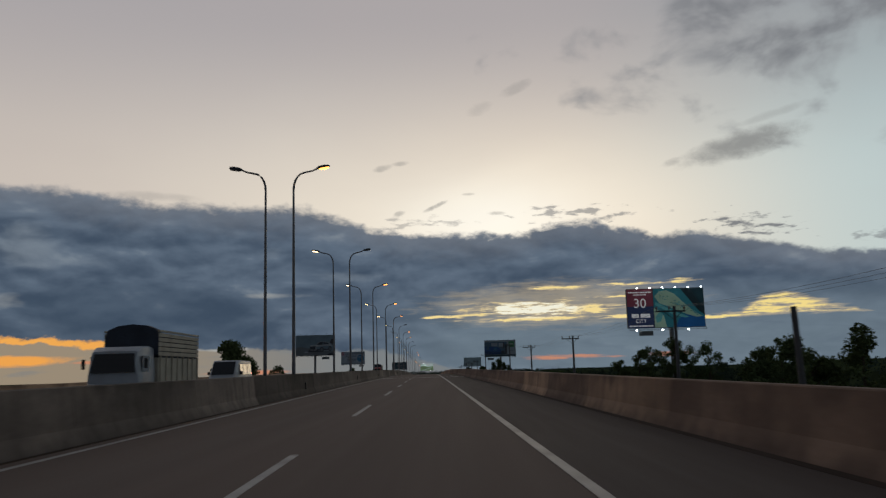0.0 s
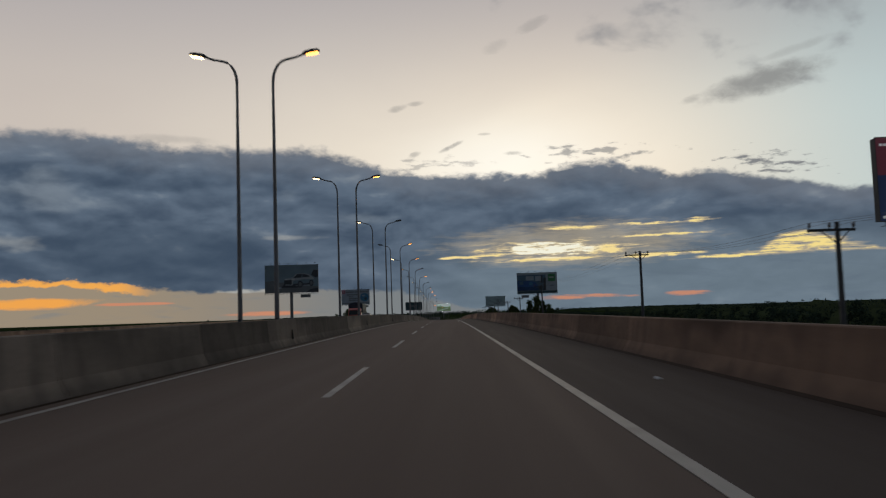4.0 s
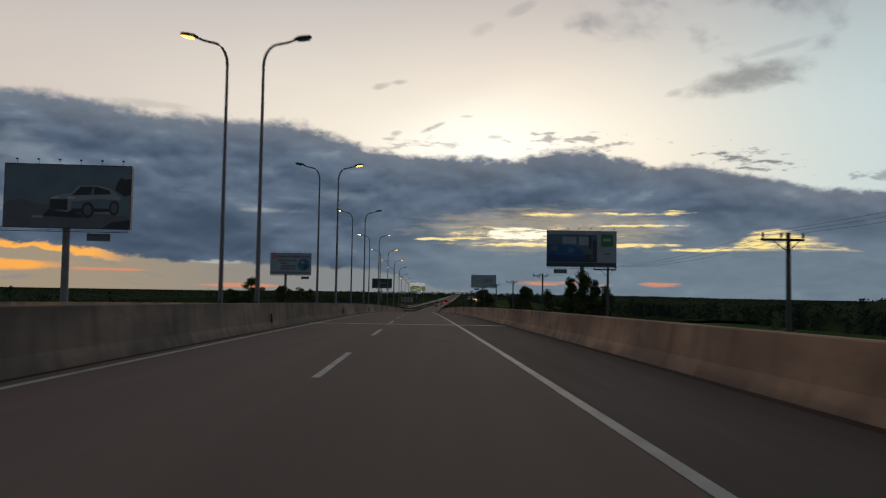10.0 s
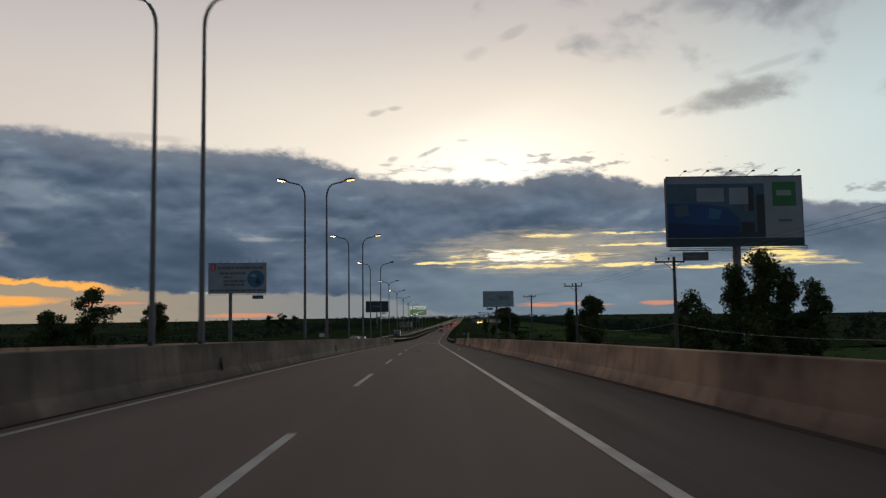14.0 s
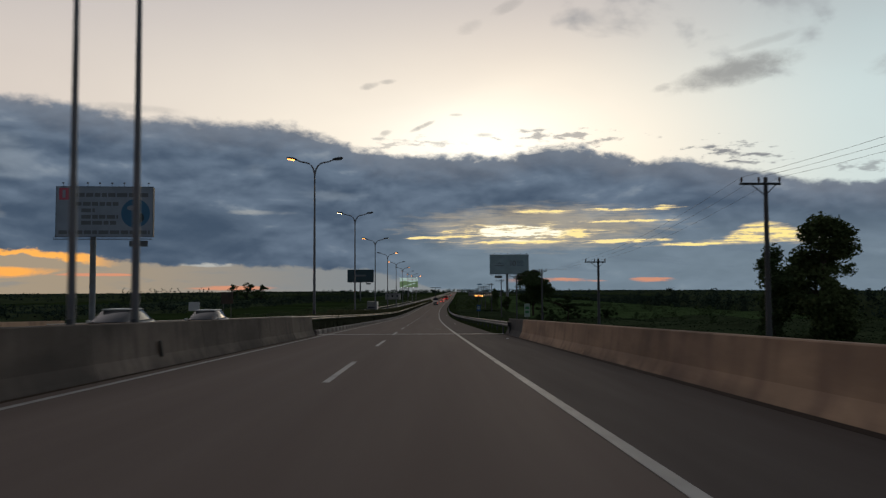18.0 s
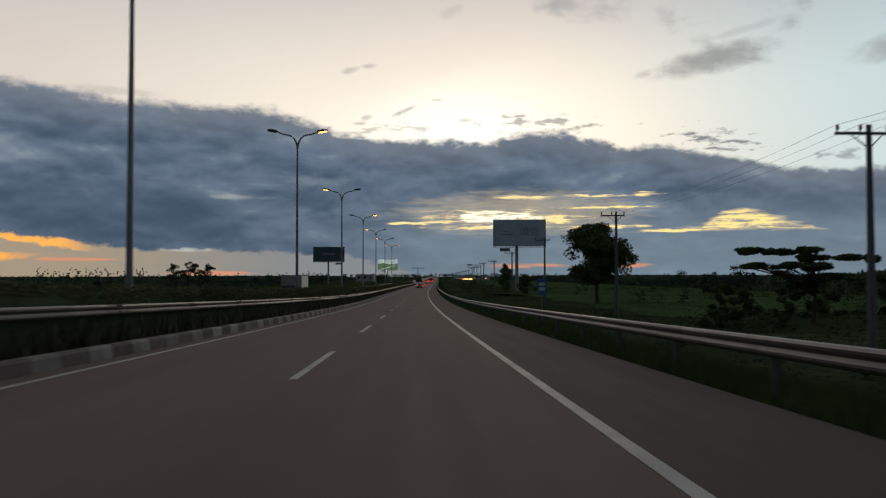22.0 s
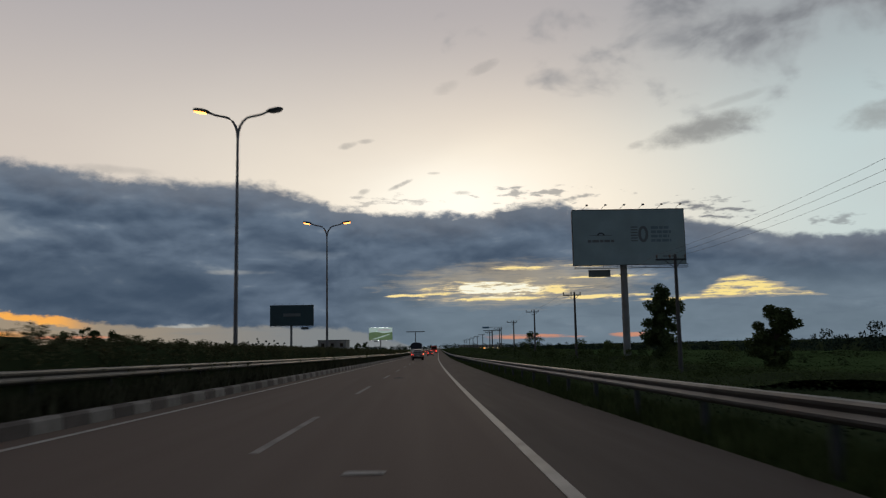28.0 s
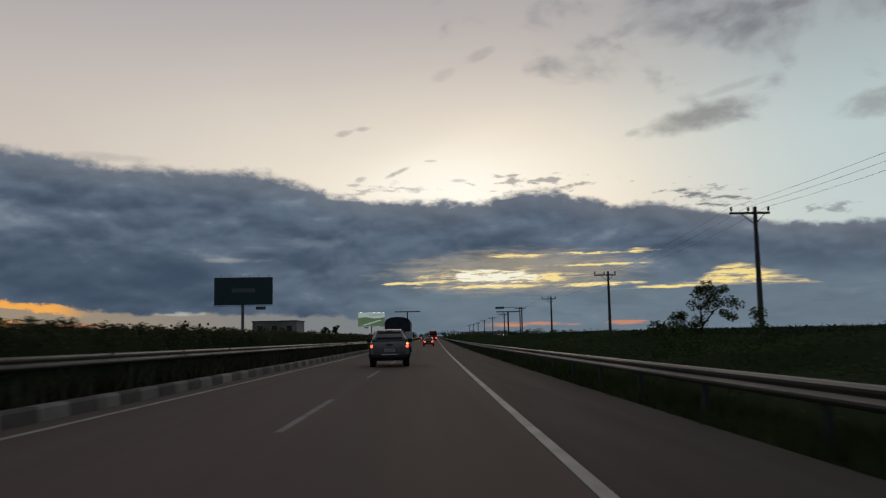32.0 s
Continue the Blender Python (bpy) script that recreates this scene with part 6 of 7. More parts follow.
pk = pickup()
pk.matrix_world = stand(853.0, -3.6, h=0.0, turn=3.0)
t = lorry("pale lorry with a dark canvas cover driving ahead", WHITE_PAINT, CANVAS, WHITE_PAINT, 7.6)
t.matrix_world = stand(889, -4.6, h=0.0)
c = sedan("dark car ahead with lit red tail lamps", DARK_PAINT)
c.matrix_world = stand(945, -2.3, h=0.0)
b = bus("red coach far ahead with lit tail lamps", RED_PAINT)
b.matrix_world = stand(1075, -1.9, h=0.0)
for s, u in ((1100, -5.4), (1118, -1.8), (1150, -1.9), (1220, -5.5), (1300, -1.9), (1400, -2.0)):
    copy_thing(c, stand(s, u, h=0.0))
on = lorry("pale lorry with a dark canvas hood and tan slatted sides", CAB_GREY, CANVAS, TAN, 8.0, False, True)
on.matrix_world = stand(37.5, -14.2, h=0.0, turn=180)
on2 = lorry("lorry with a red cab, dark hood and slatted sides", RED_PAINT, CANVAS, TAN, 8.0, False, True)
on2.matrix_world = stand(241, -16.4, h=0.0, turn=180)
wc = sedan("white car on the oncoming carriageway", WHITE_PAINT)
wc.matrix_world = stand(223, -13.2, h=0.0, turn=180)
for s, u in ((505, -14.0), (518, -14.0), (282, -14.0)):
    copy_thing(wc, stand(s, u, h=0.0, turn=180))
bt = box_truck("box truck with a dull grey body behind the median shrubs")
bt.matrix_world = stand(661.9, -15.4, h=0.0, turn=180)
vn = van("pale grey minivan on the oncoming carriageway", CAB_GREY)
vn.matrix_world = stand(53, -14.2, h=0.0, turn=180)


# ---------------------------------------------------------------- roadside shop and filling station far ahead
def roadside_shop(label):
    r = thing("roadside_shop", label, "building")
    part("wall", Mesh().box(-3.0, 3.0, -4.0, 4.0, -0.4, 2.9), BOX_GREY, r, "dull grey plaster wall")
    part("roof", Mesh().loft([[(-3.3, y, 2.9), (3.3, y, 2.9), (3.3, y, 3.02), (0, y, 3.5), (-3.3, y, 3.02)] for y in (-4.4, 4.4)]), DARK_METAL, r, "dark sheet roof")
    part("door", Mesh().box(-0.5, 0.5, -4.06, -3.98, 0.0, 2.05, 0.02), DARK_PAINT, r)
    for x in (-1.9, 1.9):
        w = part("window", Mesh().box(x - 0.55, x + 0.55, -4.05, -3.98, 0.95, 2.0, 0.02), BLACK_PLASTIC, r)
        part("pane", Mesh().box(x - 0.48, x + 0.48, -4.08, -4.04, 1.02, 1.93), LIT_WINDOW, w, "lit window pane")
    return r


def filling_station(label):
    r = thing("filling_station", label, "filling station")
    part("canopy", Mesh().box(-4.4, 4.4, -4.0, 4.0, 4.3, 5.0, 0.05), WHITE_PAINT, r, "pale flat canopy")
    part("fascia", Mesh().box(-4.45, 4.45, -4.1, -4.0, 4.35, 4.95, 0.02), LAMP_WARM, r, "glowing orange fascia")
    for x in (-3.4, 3.4):
        for y in (-2.8, 2.8):
            part("column", Mesh().tube([(x, y, -0.4), (x, y, 4.3)], 0.16, 10), WHITE_PAINT, r, smooth=True)
        part("pump", Mesh().box(x - 0.4, x + 0.4, -0.3, 0.3, 0.0, 1.7, 0.05), RED_PAINT, r)
    for x in (-3.0, -1.0, 1.0, 3.0):
        part("ceiling_lamp", Mesh().box(x - 0.5, x + 0.5, -3.6, -3.0, 4.22, 4.3, 0.02), LAMP_PALE, r, "lit canopy lamp")
    return r


sh = roadside_shop("grey roadside shop with lit windows far ahead")
sh.matrix_world = stand(1290, 19.8, z=road_z(1290) - 1.6)
fs = filling_station("filling station with a lit orange canopy far ahead")
fs.matrix_world = stand(1300, 28.0, z=road_z(1300) - 3.2)


# ---------------------------------------------------------------- trees
def crown_points(rng, centres, radii, count, squash=0.75):
    out = []
    for c, r in zip(centres, radii):
        d = rng.normal(size=(count, 3))
        d /= np.linalg.norm(d, axis=1, keepdims=True)
        d *= (rng.uniform(0, 1, (count, 1)) ** 0.45) * r
        d[:, 2] *= squash
        out.append(np.asarray(c) + d)
    return np.concatenate(out)


def tree(label, height, spread, seed, trunk_h=0.3, clumps=34, leaf=0.34, per=75, shape="round", stems=1, ma=None):
    rng = np.random.default_rng(seed)
    r = thing("tree", label, "tree")
    th = height * trunk_h
    centres, radii = [], []
    for q in range(stems):
        bx = (q - (stems - 1) / 2) * spread * 0.55
        top = height * (1.0 if q == stems // 2 else rng.uniform(0.72, 0.95))
        part("trunk", Mesh().tube([(bx, 0, -0.4), (bx + 0.08, 0.05, th * 0.5), (bx - 0.05, 0.1, th), (bx + 0.1, 0, top * 0.75)], [height * 0.03, height * 0.024, height * 0.02, height * 0.006], 10), BARK, r, smooth=True)
        n = clumps // stems
        for i in range(n):
            f = (i + 0.5) / n
            nl = max(5, n // 8)
            j = i % nl
            lobe = ((j * 0.618 + seed * 0.37) % 1.0) * 0.9 + 0.1 * rng.uniform(0, 1)
            g = lobe if i % 2 else f ** 0.9
            z = th * 0.85 + (top - th * 0.85) * g
            prof = {"round": math.sqrt(max(0.05, 1 - (2 * g - 0.95) ** 2 * 0.95)), "tall": 1.0 - 0.55 * g ** 1.5, "flat": 0.7 + 0.3 * (int(g * 3.99) % 2)}[shape]
            a = j * 2.4 + q + rng.normal() * 0.4 if i % 2 else rng.uniform(0, math.tau)
            rad = spread * 0.5 / (1 + 0.35 * (stems - 1)) * prof * (rng.uniform(0.5, 0.98) if i % 2 else rng.uniform(0.1, 0.75))
            if shape == "flat":
                k = i % 4
                z = top * (0.7, 0.82, 0.91, 0.98)[k]
                a0 = (2.8, 0.5, 3.5, 6.1)[k]
                rad = spread * 0.24 * rng.uniform(0, 1) ** 0.5
                c0 = (spread * 0.22 * math.cos(a0), spread * 0.15 * math.sin(a0))
            c = (c0[0] + rad * 1.25 * math.cos(a), c0[1] + rad * math.sin(a), z + rng.normal() * 0.08) if shape == "flat" else (bx + rad * math.cos(a), rad * math.sin(a), z)
            centres.append(c)
            radii.append(height * (rng.uniform(0.065, 0.12) if shape != "flat" else rng.uniform(0.06, 0.1)))
            if i % 4 == 1:
                part("limb", Mesh().tube([(bx, 0.05, max(th * 0.7, z - rad * 0.9)), ((bx + c[0]) / 2, c[1] * 0.45, z - rad * 0.3), c], [height * 0.011, height * 0.007, height * 0.003], 6), BARK, r)
    pts = crown_points(rng, centres, radii, per, 0.3 if shape == "flat" else 0.75)
    v, f = leaves(pts, leaf, rng)
    part("crown", fast_mesh("crown", v, f, ma or LEAF), None, r)
    return r


def plant(t, s, u, turn=0.0):
    t.matrix_world = stand(s, u, z=ground_height(s, u) - 0.05, turn=turn)


# label, s, u, top height, spread, seed, shape, stems
TREES = [("broad round-crowned tree alone in the field", 695, 25.6, 1.4, 11.4, 3, "round", 1, 0.38, 190), ("dense tall tree beside the viaduct", 539.5, 31.2, 2.5, 6.8, 4, "round", 1, 0.08, 110), ("slim tall tree beside the viaduct", 540, 27.1, 0.2, 2.6, 5, "round", 1, 0.08, 44),
         ("tall tree at the foot of the sofa billboard", 464.5, 36.9, 6.0, 3.8, 6, "tall", 1, 0.1, 70), ("slender tree at the foot of the sofa billboard", 466, 34.0, 4.4, 3.4, 33, "tall", 1, 0.1, 54), ("slender tree at the foot of the sofa billboard", 465, 39.6, 4.0, 3.2, 35, "tall", 1, 0.1, 54), ("bushy tree at the foot of the sofa billboard", 463.5, 42.2, 2.5, 4.2, 37, "round", 1, 0.08, 54), ("small tree beside the sofa billboard", 462.6, 28.3, 1.4, 4.4, 7, "round", 1, 0.15, 40),          ("small airy tree beside the grey billboard", 794, 20.9, -3.2, 4.0, 39, "round", 1, 0.2, 70), ("small bushy tree in the field", 777, 24.3, -6.0, 3.6, 10, "round", 1, 0.1, 60), ("young airy tree behind the guardrail", 866, 16.4, -5.95, 5.6, 12, "round", 1, 0.3, 30),
         ("flat-topped tree beyond the field", 622, 23.6, -4.3, 9.0, 13, "flat", 1, 0.5, 90), ("bushy dark tree below the flat-topped tree", 627, 25.5, -6.4, 10.5, 31, "round", 3, 0.05, 110), ("dark tree beside the sofa billboard", 500, 40.0, -0.3, 7.0, 28, "tall", 2, 0.15, 50), ("dark tree beyond the oncoming deck", 481.6, -50.0, 3.4, 9.6, 29, "round", 2, 0.12, 80), ("dark tree beyond the oncoming deck", 487, -39.8, 1.4, 5.2, 30, "round", 1, 0.12, 54), ("leafy tree beyond the oncoming deck", 104, -26.4, 5.1, 6.2, 14, "round", 1, 0.08, 110), ("small tree beyond the oncoming deck", 153, -29.5, 2.6, 4.4, 15, "round", 1, 0.2, 44),
         ("dark trees under the lit billboard", 176, 48.0, 6.6, 11.0, 16, "round", 2, 0.12, 60), ("dark trees under the lit billboard", 181, 58.0, 5.4, 9.0, 17, "round", 2, 0.12, 54), ("dark trees under the lit billboard", 168, 39.0, 4.2, 7.5, 18, "round", 2, 0.12, 44),
         ("dark tree beyond the oncoming lanes", 1040, -30.0, -5.9, 5.2, 41, "round", 2, 0.1, 60),
         ("broad dark grove far beyond the oncoming lanes", 1055, -144.0, 2.2, 22.0, 21, "round", 3, 0.08, 150),
         ("dark tree on the plain north of the viaduct", 72, 34.0, 3.9, 7.5, 24, "round", 2, 0.12, 54), ("dark tree on the plain north of the viaduct", 83, 34.0, 3.3, 5.5, 25, "round", 2, 0.12, 50), ("dark tree on the plain north of the viaduct", 120, 48.0, 4.2, 8.5, 26, "round", 2, 0.12, 54),
         ("dark tree on the plain north of the viaduct", 150, 62.0, 4.6, 9.5, 27, "round", 2, 0.12, 54)]
for label, s, u, top, spread, seed, shape, stems, th, n in TREES:
    hgt = top - ground_height(s, u)
    t = tree(label, hgt, spread, seed, th, n, (0.17 if "young" in label else 0.13 + hgt * 0.021), 150 if "young" in label else (210 if hgt < 7.5 else 160), shape, stems, LEAF if seed % 2 else LEAF_B)
    plant(t, s, u, seed * 40 if stems == 1 else seed % 3 * 20 - 20)


# ---------------------------------------------------------------- hedges, weeds and woods
def scrub(name, label, seed, spots, leaf, per, ma, squash=0.8):
    rng = np.random.default_rng(seed)
    cs, rs_ = [], []
    for s, u, z, r in spots(rng):
        p = at(s, u)
        cs.append((p.x, p.y, ground_height(s, u) + z)), rs_.append(r)
    v, f = leaves(crown_points(rng, cs, rs_, per, squash), leaf, rng)
    return tagged(part(name, fast_mesh(name, v, f, ma), None), label, "vegetation", kind="stuff")


def thin_out(s, u):
    """The woods grow lower towards the end of the road, the southern ones sooner."""
    return float(np.interp(s, [880, 990], [1.0, 0.42]) if u > 60 else np.interp(s, [520, 720], [1.0, 0.48]) if u < -85 else 1.0)


def belt(s0, s1, ds, u0, u1, h0, h1, r0, r1):
    def gen(rng):
        s = s0
        while s < s1:
            hgt = rng.uniform(h0, h1) * (0.75 + 0.5 * noise.noise((s * 0.03, u0, 1.0))) * thin_out(s, u0)
            u = rng.uniform(u0, u1)
            r = rng.uniform(r0, r1)
            z = r * 0.4
            while z < hgt:
                yield s + rng.normal() * r * 0.4, u + rng.normal() * r * 0.4, z, r * (1.0 - 0.35 * z / hgt)
                z += r * 0.9
            s += ds * rng.uniform(0.6, 1.4)
    return gen


scrub("slope_bushes", "round dark bushes on the embankment slope", 35, belt(556, 650, 2.0, 8, 24, 0.7, 2.2, 0.6, 1.2), 0.17, 260, LEAF)
scrub("weed_bushes", "uneven leafy bushes standing out of the roadside weeds", 36, belt(760, 930, 2.6, 8, 21, 2.2, 4.0, 0.5, 1.0), 0.14, 220, LEAF_WEED)
scrub("field_bushes", "dark bushes scattered over the fields", 34, belt(330, 900, 3.2, 34, 90, 1.2, 3.0, 0.9, 1.8), 0.36, 90, LEAF)


def canopy(name, label, seed, s0, s1, u0, u1, hgt, ds, du, leaf, ma=None, per=9, low=0.25, under=None, lay=1.0, rough=0.06):
    """A closed wood: a lumpy roof of crowns over the plain, with leaves standing out of it."""
    rng = np.random.default_rng(seed)
    S_, U_ = np.arange(s0, s1 + ds, ds), np.arange(u0, u1 + du * 0.5, du)
    verts, tops = [], []
    for s in S_:
        for k, u in enumerate(U_):
            rim = min(k, len(U_) - 1 - k)
            p = at(s + rng.uniform(-0.3, 0.3) * ds, u + rng.uniform(-0.3, 0.3) * du)
            h = hgt * (0.72 + 0.5 * noise.noise((s * 0.012, u * 0.02, seed)) + 0.42 * noise.noise((s * 0.06, u * 0.06, seed)) + 0.25 * noise.noise((s * 0.2, u * 0.2, seed)))
            h = 0.0 if rim == 0 else max(h, hgt * low) * (0.8 if rim == 1 else 1.0) * (thin_out(s, u) if u0 > 60 or u1 < -85 else 1.0)
            z0 = ground_height(s, u) - min(0.3, hgt * 0.08)
            verts.append((p.x, p.y, z0 + h))
            if rim:
                tops.append((p.x, p.y, z0 + h, s, u))
    n = len(U_)
    quads = np.array([(i * n + k, i * n + k + 1, (i + 1) * n + k + 1, (i + 1) * n + k) for i in range(len(S_) - 1) for k in range(n - 1)])
    tops = np.array(tops)[:, :3]
    pts = np.repeat(tops, per, 0) + rng.normal(size=(len(tops) * per, 3)) * (du * 0.36, ds * 0.36, hgt * rough)
    v2, q2 = leaves(pts, leaf, rng, 0.0, lay)
    v = np.concatenate([np.array(verts), v2])
    q = np.concatenate([quads, q2 + len(verts)])
    me = fast_mesh(name, v, q, ma or LEAF_FAR)
    # the roof sheet is painted as shade below the leaves, unless under is given
    me.materials.append(under or LEAF_SHADE)
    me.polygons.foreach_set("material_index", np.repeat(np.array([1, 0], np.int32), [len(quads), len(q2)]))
    return tagged(part(name, me, None), label, "vegetation", kind="stuff")


canopy("scrub_viaduct_north", "dark rough scrub on the plain below the viaduct", 7, -100, 526, 20, 46, 1.8, 2.0, 2.2, 0.32, LEAF_SCRUB, 17, 0.25, None, 0.5)
canopy("field_viaduct_north", "low rough field below the viaduct, pale green in patches", 17, -100, 526, 46, 104, 0.7, 2.8, 3.0, 0.3, LEAF_FIELD, 17, 0.2, LEAF_FIELD, 0.4)
canopy("scrub_viaduct_south", "dark scrub and low trees on the plain south of the viaduct", 8, -60, 526, -96, -30, 2.9, 2.8, 3.0, 0.4, LEAF_SCRUB, 17, 0.25, None, 0.5)
canopy("weeds_slope", "low dark weeds on the embankment slope", 9, 521, 900, 5.0, 24, 0.8, 0.9, 1.1, 0.15, LEAF_SCRUB, 16, 0.3, None, 0.8)
canopy("scrub_field", "dark bushes and rough growth beside the end of the viaduct", 16, 526, 646, 20, 104, 1.6, 2.0, 2.3, 0.34, LEAF_SCRUB, 16, 0.25, None, 0.6)
canopy("field_cover", "rough green growth over the open field", 10, 640, 900, 22, 104, 0.5, 2.0, 2.4, 0.28, LEAF_FIELD, 20, 0.3, LEAF_FIELD, 0.4)
canopy("field_cover_far", "rough green growth over the far field", 11, 900, 1500, 18, 104, 0.8, 5, 5, 0.5, LEAF_FIELD, 20, 0.3, LEAF_FIELD, 0.4)
canopy("hedge_south", "dense dark scrub beyond the oncoming lanes", 12, 492, 1000, -41, -24.4, 2.6, 1.0, 1.1, 0.26, LEAF_WEED, 15, 0.25, None, 1.0, 0.028)
canopy("hedge_south_far", "dense dark scrub beyond the oncoming lanes, farther on", 13, 1000, 1500, -41, -24.4, 2.8, 2.2, 2.2, 0.4, LEAF_WEED, 14, 0.25, None, 1.0, 0.035)


def median_hedge(rng):
    """Shrubs planted shoulder to shoulder along the median: a soft uneven top, rising past the first bushes."""
    for s in np.arange(524.0, 960.0, 0.5):
        top = np.interp(s, [524, 545, 600, 640], [1.15, 1.55, 1.65, 1.9]) + 0.16 * noise.noise((s * 0.22, 3, 0)) + 0.2 * noise.noise((s * 0.8, 5, 0))
        for q in range(2):
            u = -9.35 - 0.6 * q + rng.normal() * 0.14
            for z in np.arange(0.55, top - 0.2, 0.42):
                yield s + rng.normal() * 0.2, u, z, 0.36
            yield s + rng.normal() * 0.2, u, top - 0.24 + rng.normal() * 0.03, 0.25


rng_h = np.random.default_rng(61)
# opaque core added to close the gaps, coloured as shade between leaves
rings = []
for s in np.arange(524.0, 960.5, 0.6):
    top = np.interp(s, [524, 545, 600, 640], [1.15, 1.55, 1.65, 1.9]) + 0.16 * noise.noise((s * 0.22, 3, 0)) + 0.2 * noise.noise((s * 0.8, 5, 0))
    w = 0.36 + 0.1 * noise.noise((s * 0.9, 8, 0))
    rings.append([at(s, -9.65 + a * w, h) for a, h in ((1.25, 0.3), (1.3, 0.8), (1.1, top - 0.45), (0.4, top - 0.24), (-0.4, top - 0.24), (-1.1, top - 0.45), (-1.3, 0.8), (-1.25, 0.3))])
tagged(part("hedge_heart", Mesh().loft(rings), LEAF_SHADE), "opaque shade-coloured core added inside the median shrubs", "hedge", kind="stuff")
for nm, lab, lo, hi, per, leaf in (("median_hedge", "dense dusty olive shrubs planted along the median", 0, 880, 80, 0.085), ("median_hedge_far", "dense olive shrubs along the median, farther on", 880, 2000, 34, 0.13)):
    spots_h = [q for q in median_hedge(np.random.default_rng(61)) if lo <= q[0] < hi]
    cs = [(*at(q[0], q[1])[:2], road_z(q[0]) + q[2]) for q in spots_h]
    v, f = leaves(crown_points(rng_h, cs, [q[3] for q in spots_h], per, 0.7), leaf, rng_h)
    tagged(part(nm, fast_mesh(nm, v, f, LEAF_HEDGE), None), lab, "hedge", kind="stuff")
m = strip([(-9.15, 0.25), (-9.2, 1.0), (-9.65, 1.25), (-10.1, 1.0), (-10.15, 0.25)], 960, 2000, 8)
tagged(part("median_hedge_end", m, LEAF_HEDGE), "olive shrubs along the median near the skyline", "hedge", kind="stuff")
canopy("weeds_north", "dense tall weeds and bushes behind the outer guardrail", 14, 752, 836, 5.2, 23, 2.75, 0.7, 0.8, 0.115, LEAF_WEED, 26, 0.3, None, 1.0, 0.05)
canopy("weeds_north_low", "dark weeds with scattered taller stalks behind the outer guardrail", 18, 836, 1000, 5.2, 23, 2.5, 0.7, 0.8, 0.105, LEAF_WEED, 24, 0.3, None, 1.0, 0.07)
canopy("weeds_north_far", "dense tall weeds behind the outer guardrail, farther on", 15, 1000, 1450, 5.2, 23, 3.0, 1.8, 1.8, 0.35, LEAF_WEED, 12, 0.3)
canopy("woods_north", "dark belt of woods across the northern fields", 3, 60, 2600, 105, 200, 6.2, 4, 5, 0.9, None, 9)
canopy("woods_north_far", "dark distant woods on a low rise", 4, 200, 3400, 300, 760, 12.5, 12, 22, 2.6, None, 6)
scrub("treeline_north", "ragged dark treetops along the edge of the northern woods", 42, belt(200, 1500, 2.4, 97, 112, 4.0, 8.2, 1.0, 1.8), 0.6, 30, LEAF_FAR)
scrub("wood_edge_north", "uneven clumps of taller trees along the northern woods", 45, belt(240, 1700, 9.0, 98, 118, 5.0, 11.5, 2.0, 3.4), 0.75, 80, LEAF_FAR)
scrub("wood_edge_south", "uneven clumps of taller trees along the southern woods", 46, belt(420, 1700, 10.0, -118, -98, 4.5, 10.0, 1.8, 3.2), 0.75, 80, LEAF_FAR)
scrub("treeline_south", "ragged dark treetops along the edge of the southern woods", 43, belt(100, 1300, 2.6, -112, -92, 4.0, 7.4, 1.0, 1.8), 0.6, 30, LEAF_FAR)
scrub("treeline_mid", "far row of slim pointed trees beyond the oncoming lanes", 44, lambda rng: ((1050 + rng.normal() * 4, u + rng.normal() * 0.3, z, 1.5 * (1.15 - z / h))
                                                                                      for u, h in ((-232 + 2.6 * k, (9.4 if k < 26 else 6.8) + rng.normal() * 0.9) for k in range(66)) for z in np.arange(0.5, h, 1.1)), 0.6, 34, LEAF_FAR)
canopy("woods_south", "dark belt of woods beyond the southern fields", 5, 60, 2600, -190, -95, 4.6, 4, 5, 0.9, None, 9)
canopy("woods_south_far", "dark distant woods to the south", 6, 200, 3400, -700, -300, 10.0, 12, 22, 2.6, None, 6)
scrub("woods_ahead", "distant trees where the road meets the skyline", 41, lambda rng: ((rng.uniform(2200, 3300), rng.uniform(-320, 320), rng.uniform(1, 7), rng.uniform(4, 8)) for _ in range(260)), 2.2, 50, LEAF_FAR)


def verge(name, label, seed, s0, s1, u0, u1, n, hgt, ma=None):
    rng = np.random.default_rng(seed)
    s, u = rng.uniform(s0, s1, n), rng.uniform(u0, u1, n)
    X = np.interp(s, ROAD_S, ROAD_X) + u * np.cos(np.interp(s, ROAD_S, ROAD_H))
    Y = np.interp(s, ROAD_S, ROAD_Y) - u * np.sin(np.interp(s, ROAD_S, ROAD_H))
    Z = np.array([ground_height(a, b) for a, b in zip(s, u)]) if u0 > 0 else np.interp(s, ROAD_S, ROAD_Z) + 0.28
    a = rng.uniform(0, math.tau, n)
    l = rng.normal(size=(n, 2)) * 0.25 * hgt
    h = hgt * rng.uniform(0.5, 1.3, n)
    w = 0.02 + hgt * 0.03
    v = np.empty((n, 3, 3))
    v[:, 0] = np.stack([X - np.cos(a) * w, Y - np.sin(a) * w, Z - 0.03], 1)
    v[:, 1] = np.stack([X + np.cos(a) * w, Y + np.sin(a) * w, Z - 0.03], 1)
    v[:, 2] = np.stack([X + l[:, 0], Y + l[:, 1], Z + h], 1)
    return tagged(part(name, fast_mesh(name, v.reshape(-1, 3), np.arange(3 * n).reshape(n, 3), ma or GRASS), None), label, "grass", kind="stuff")


verge("verge_grass", "rough grass on the verge under the guardrail", 51, 520, 900, 2.3, 5.5, 110000, 0.3)
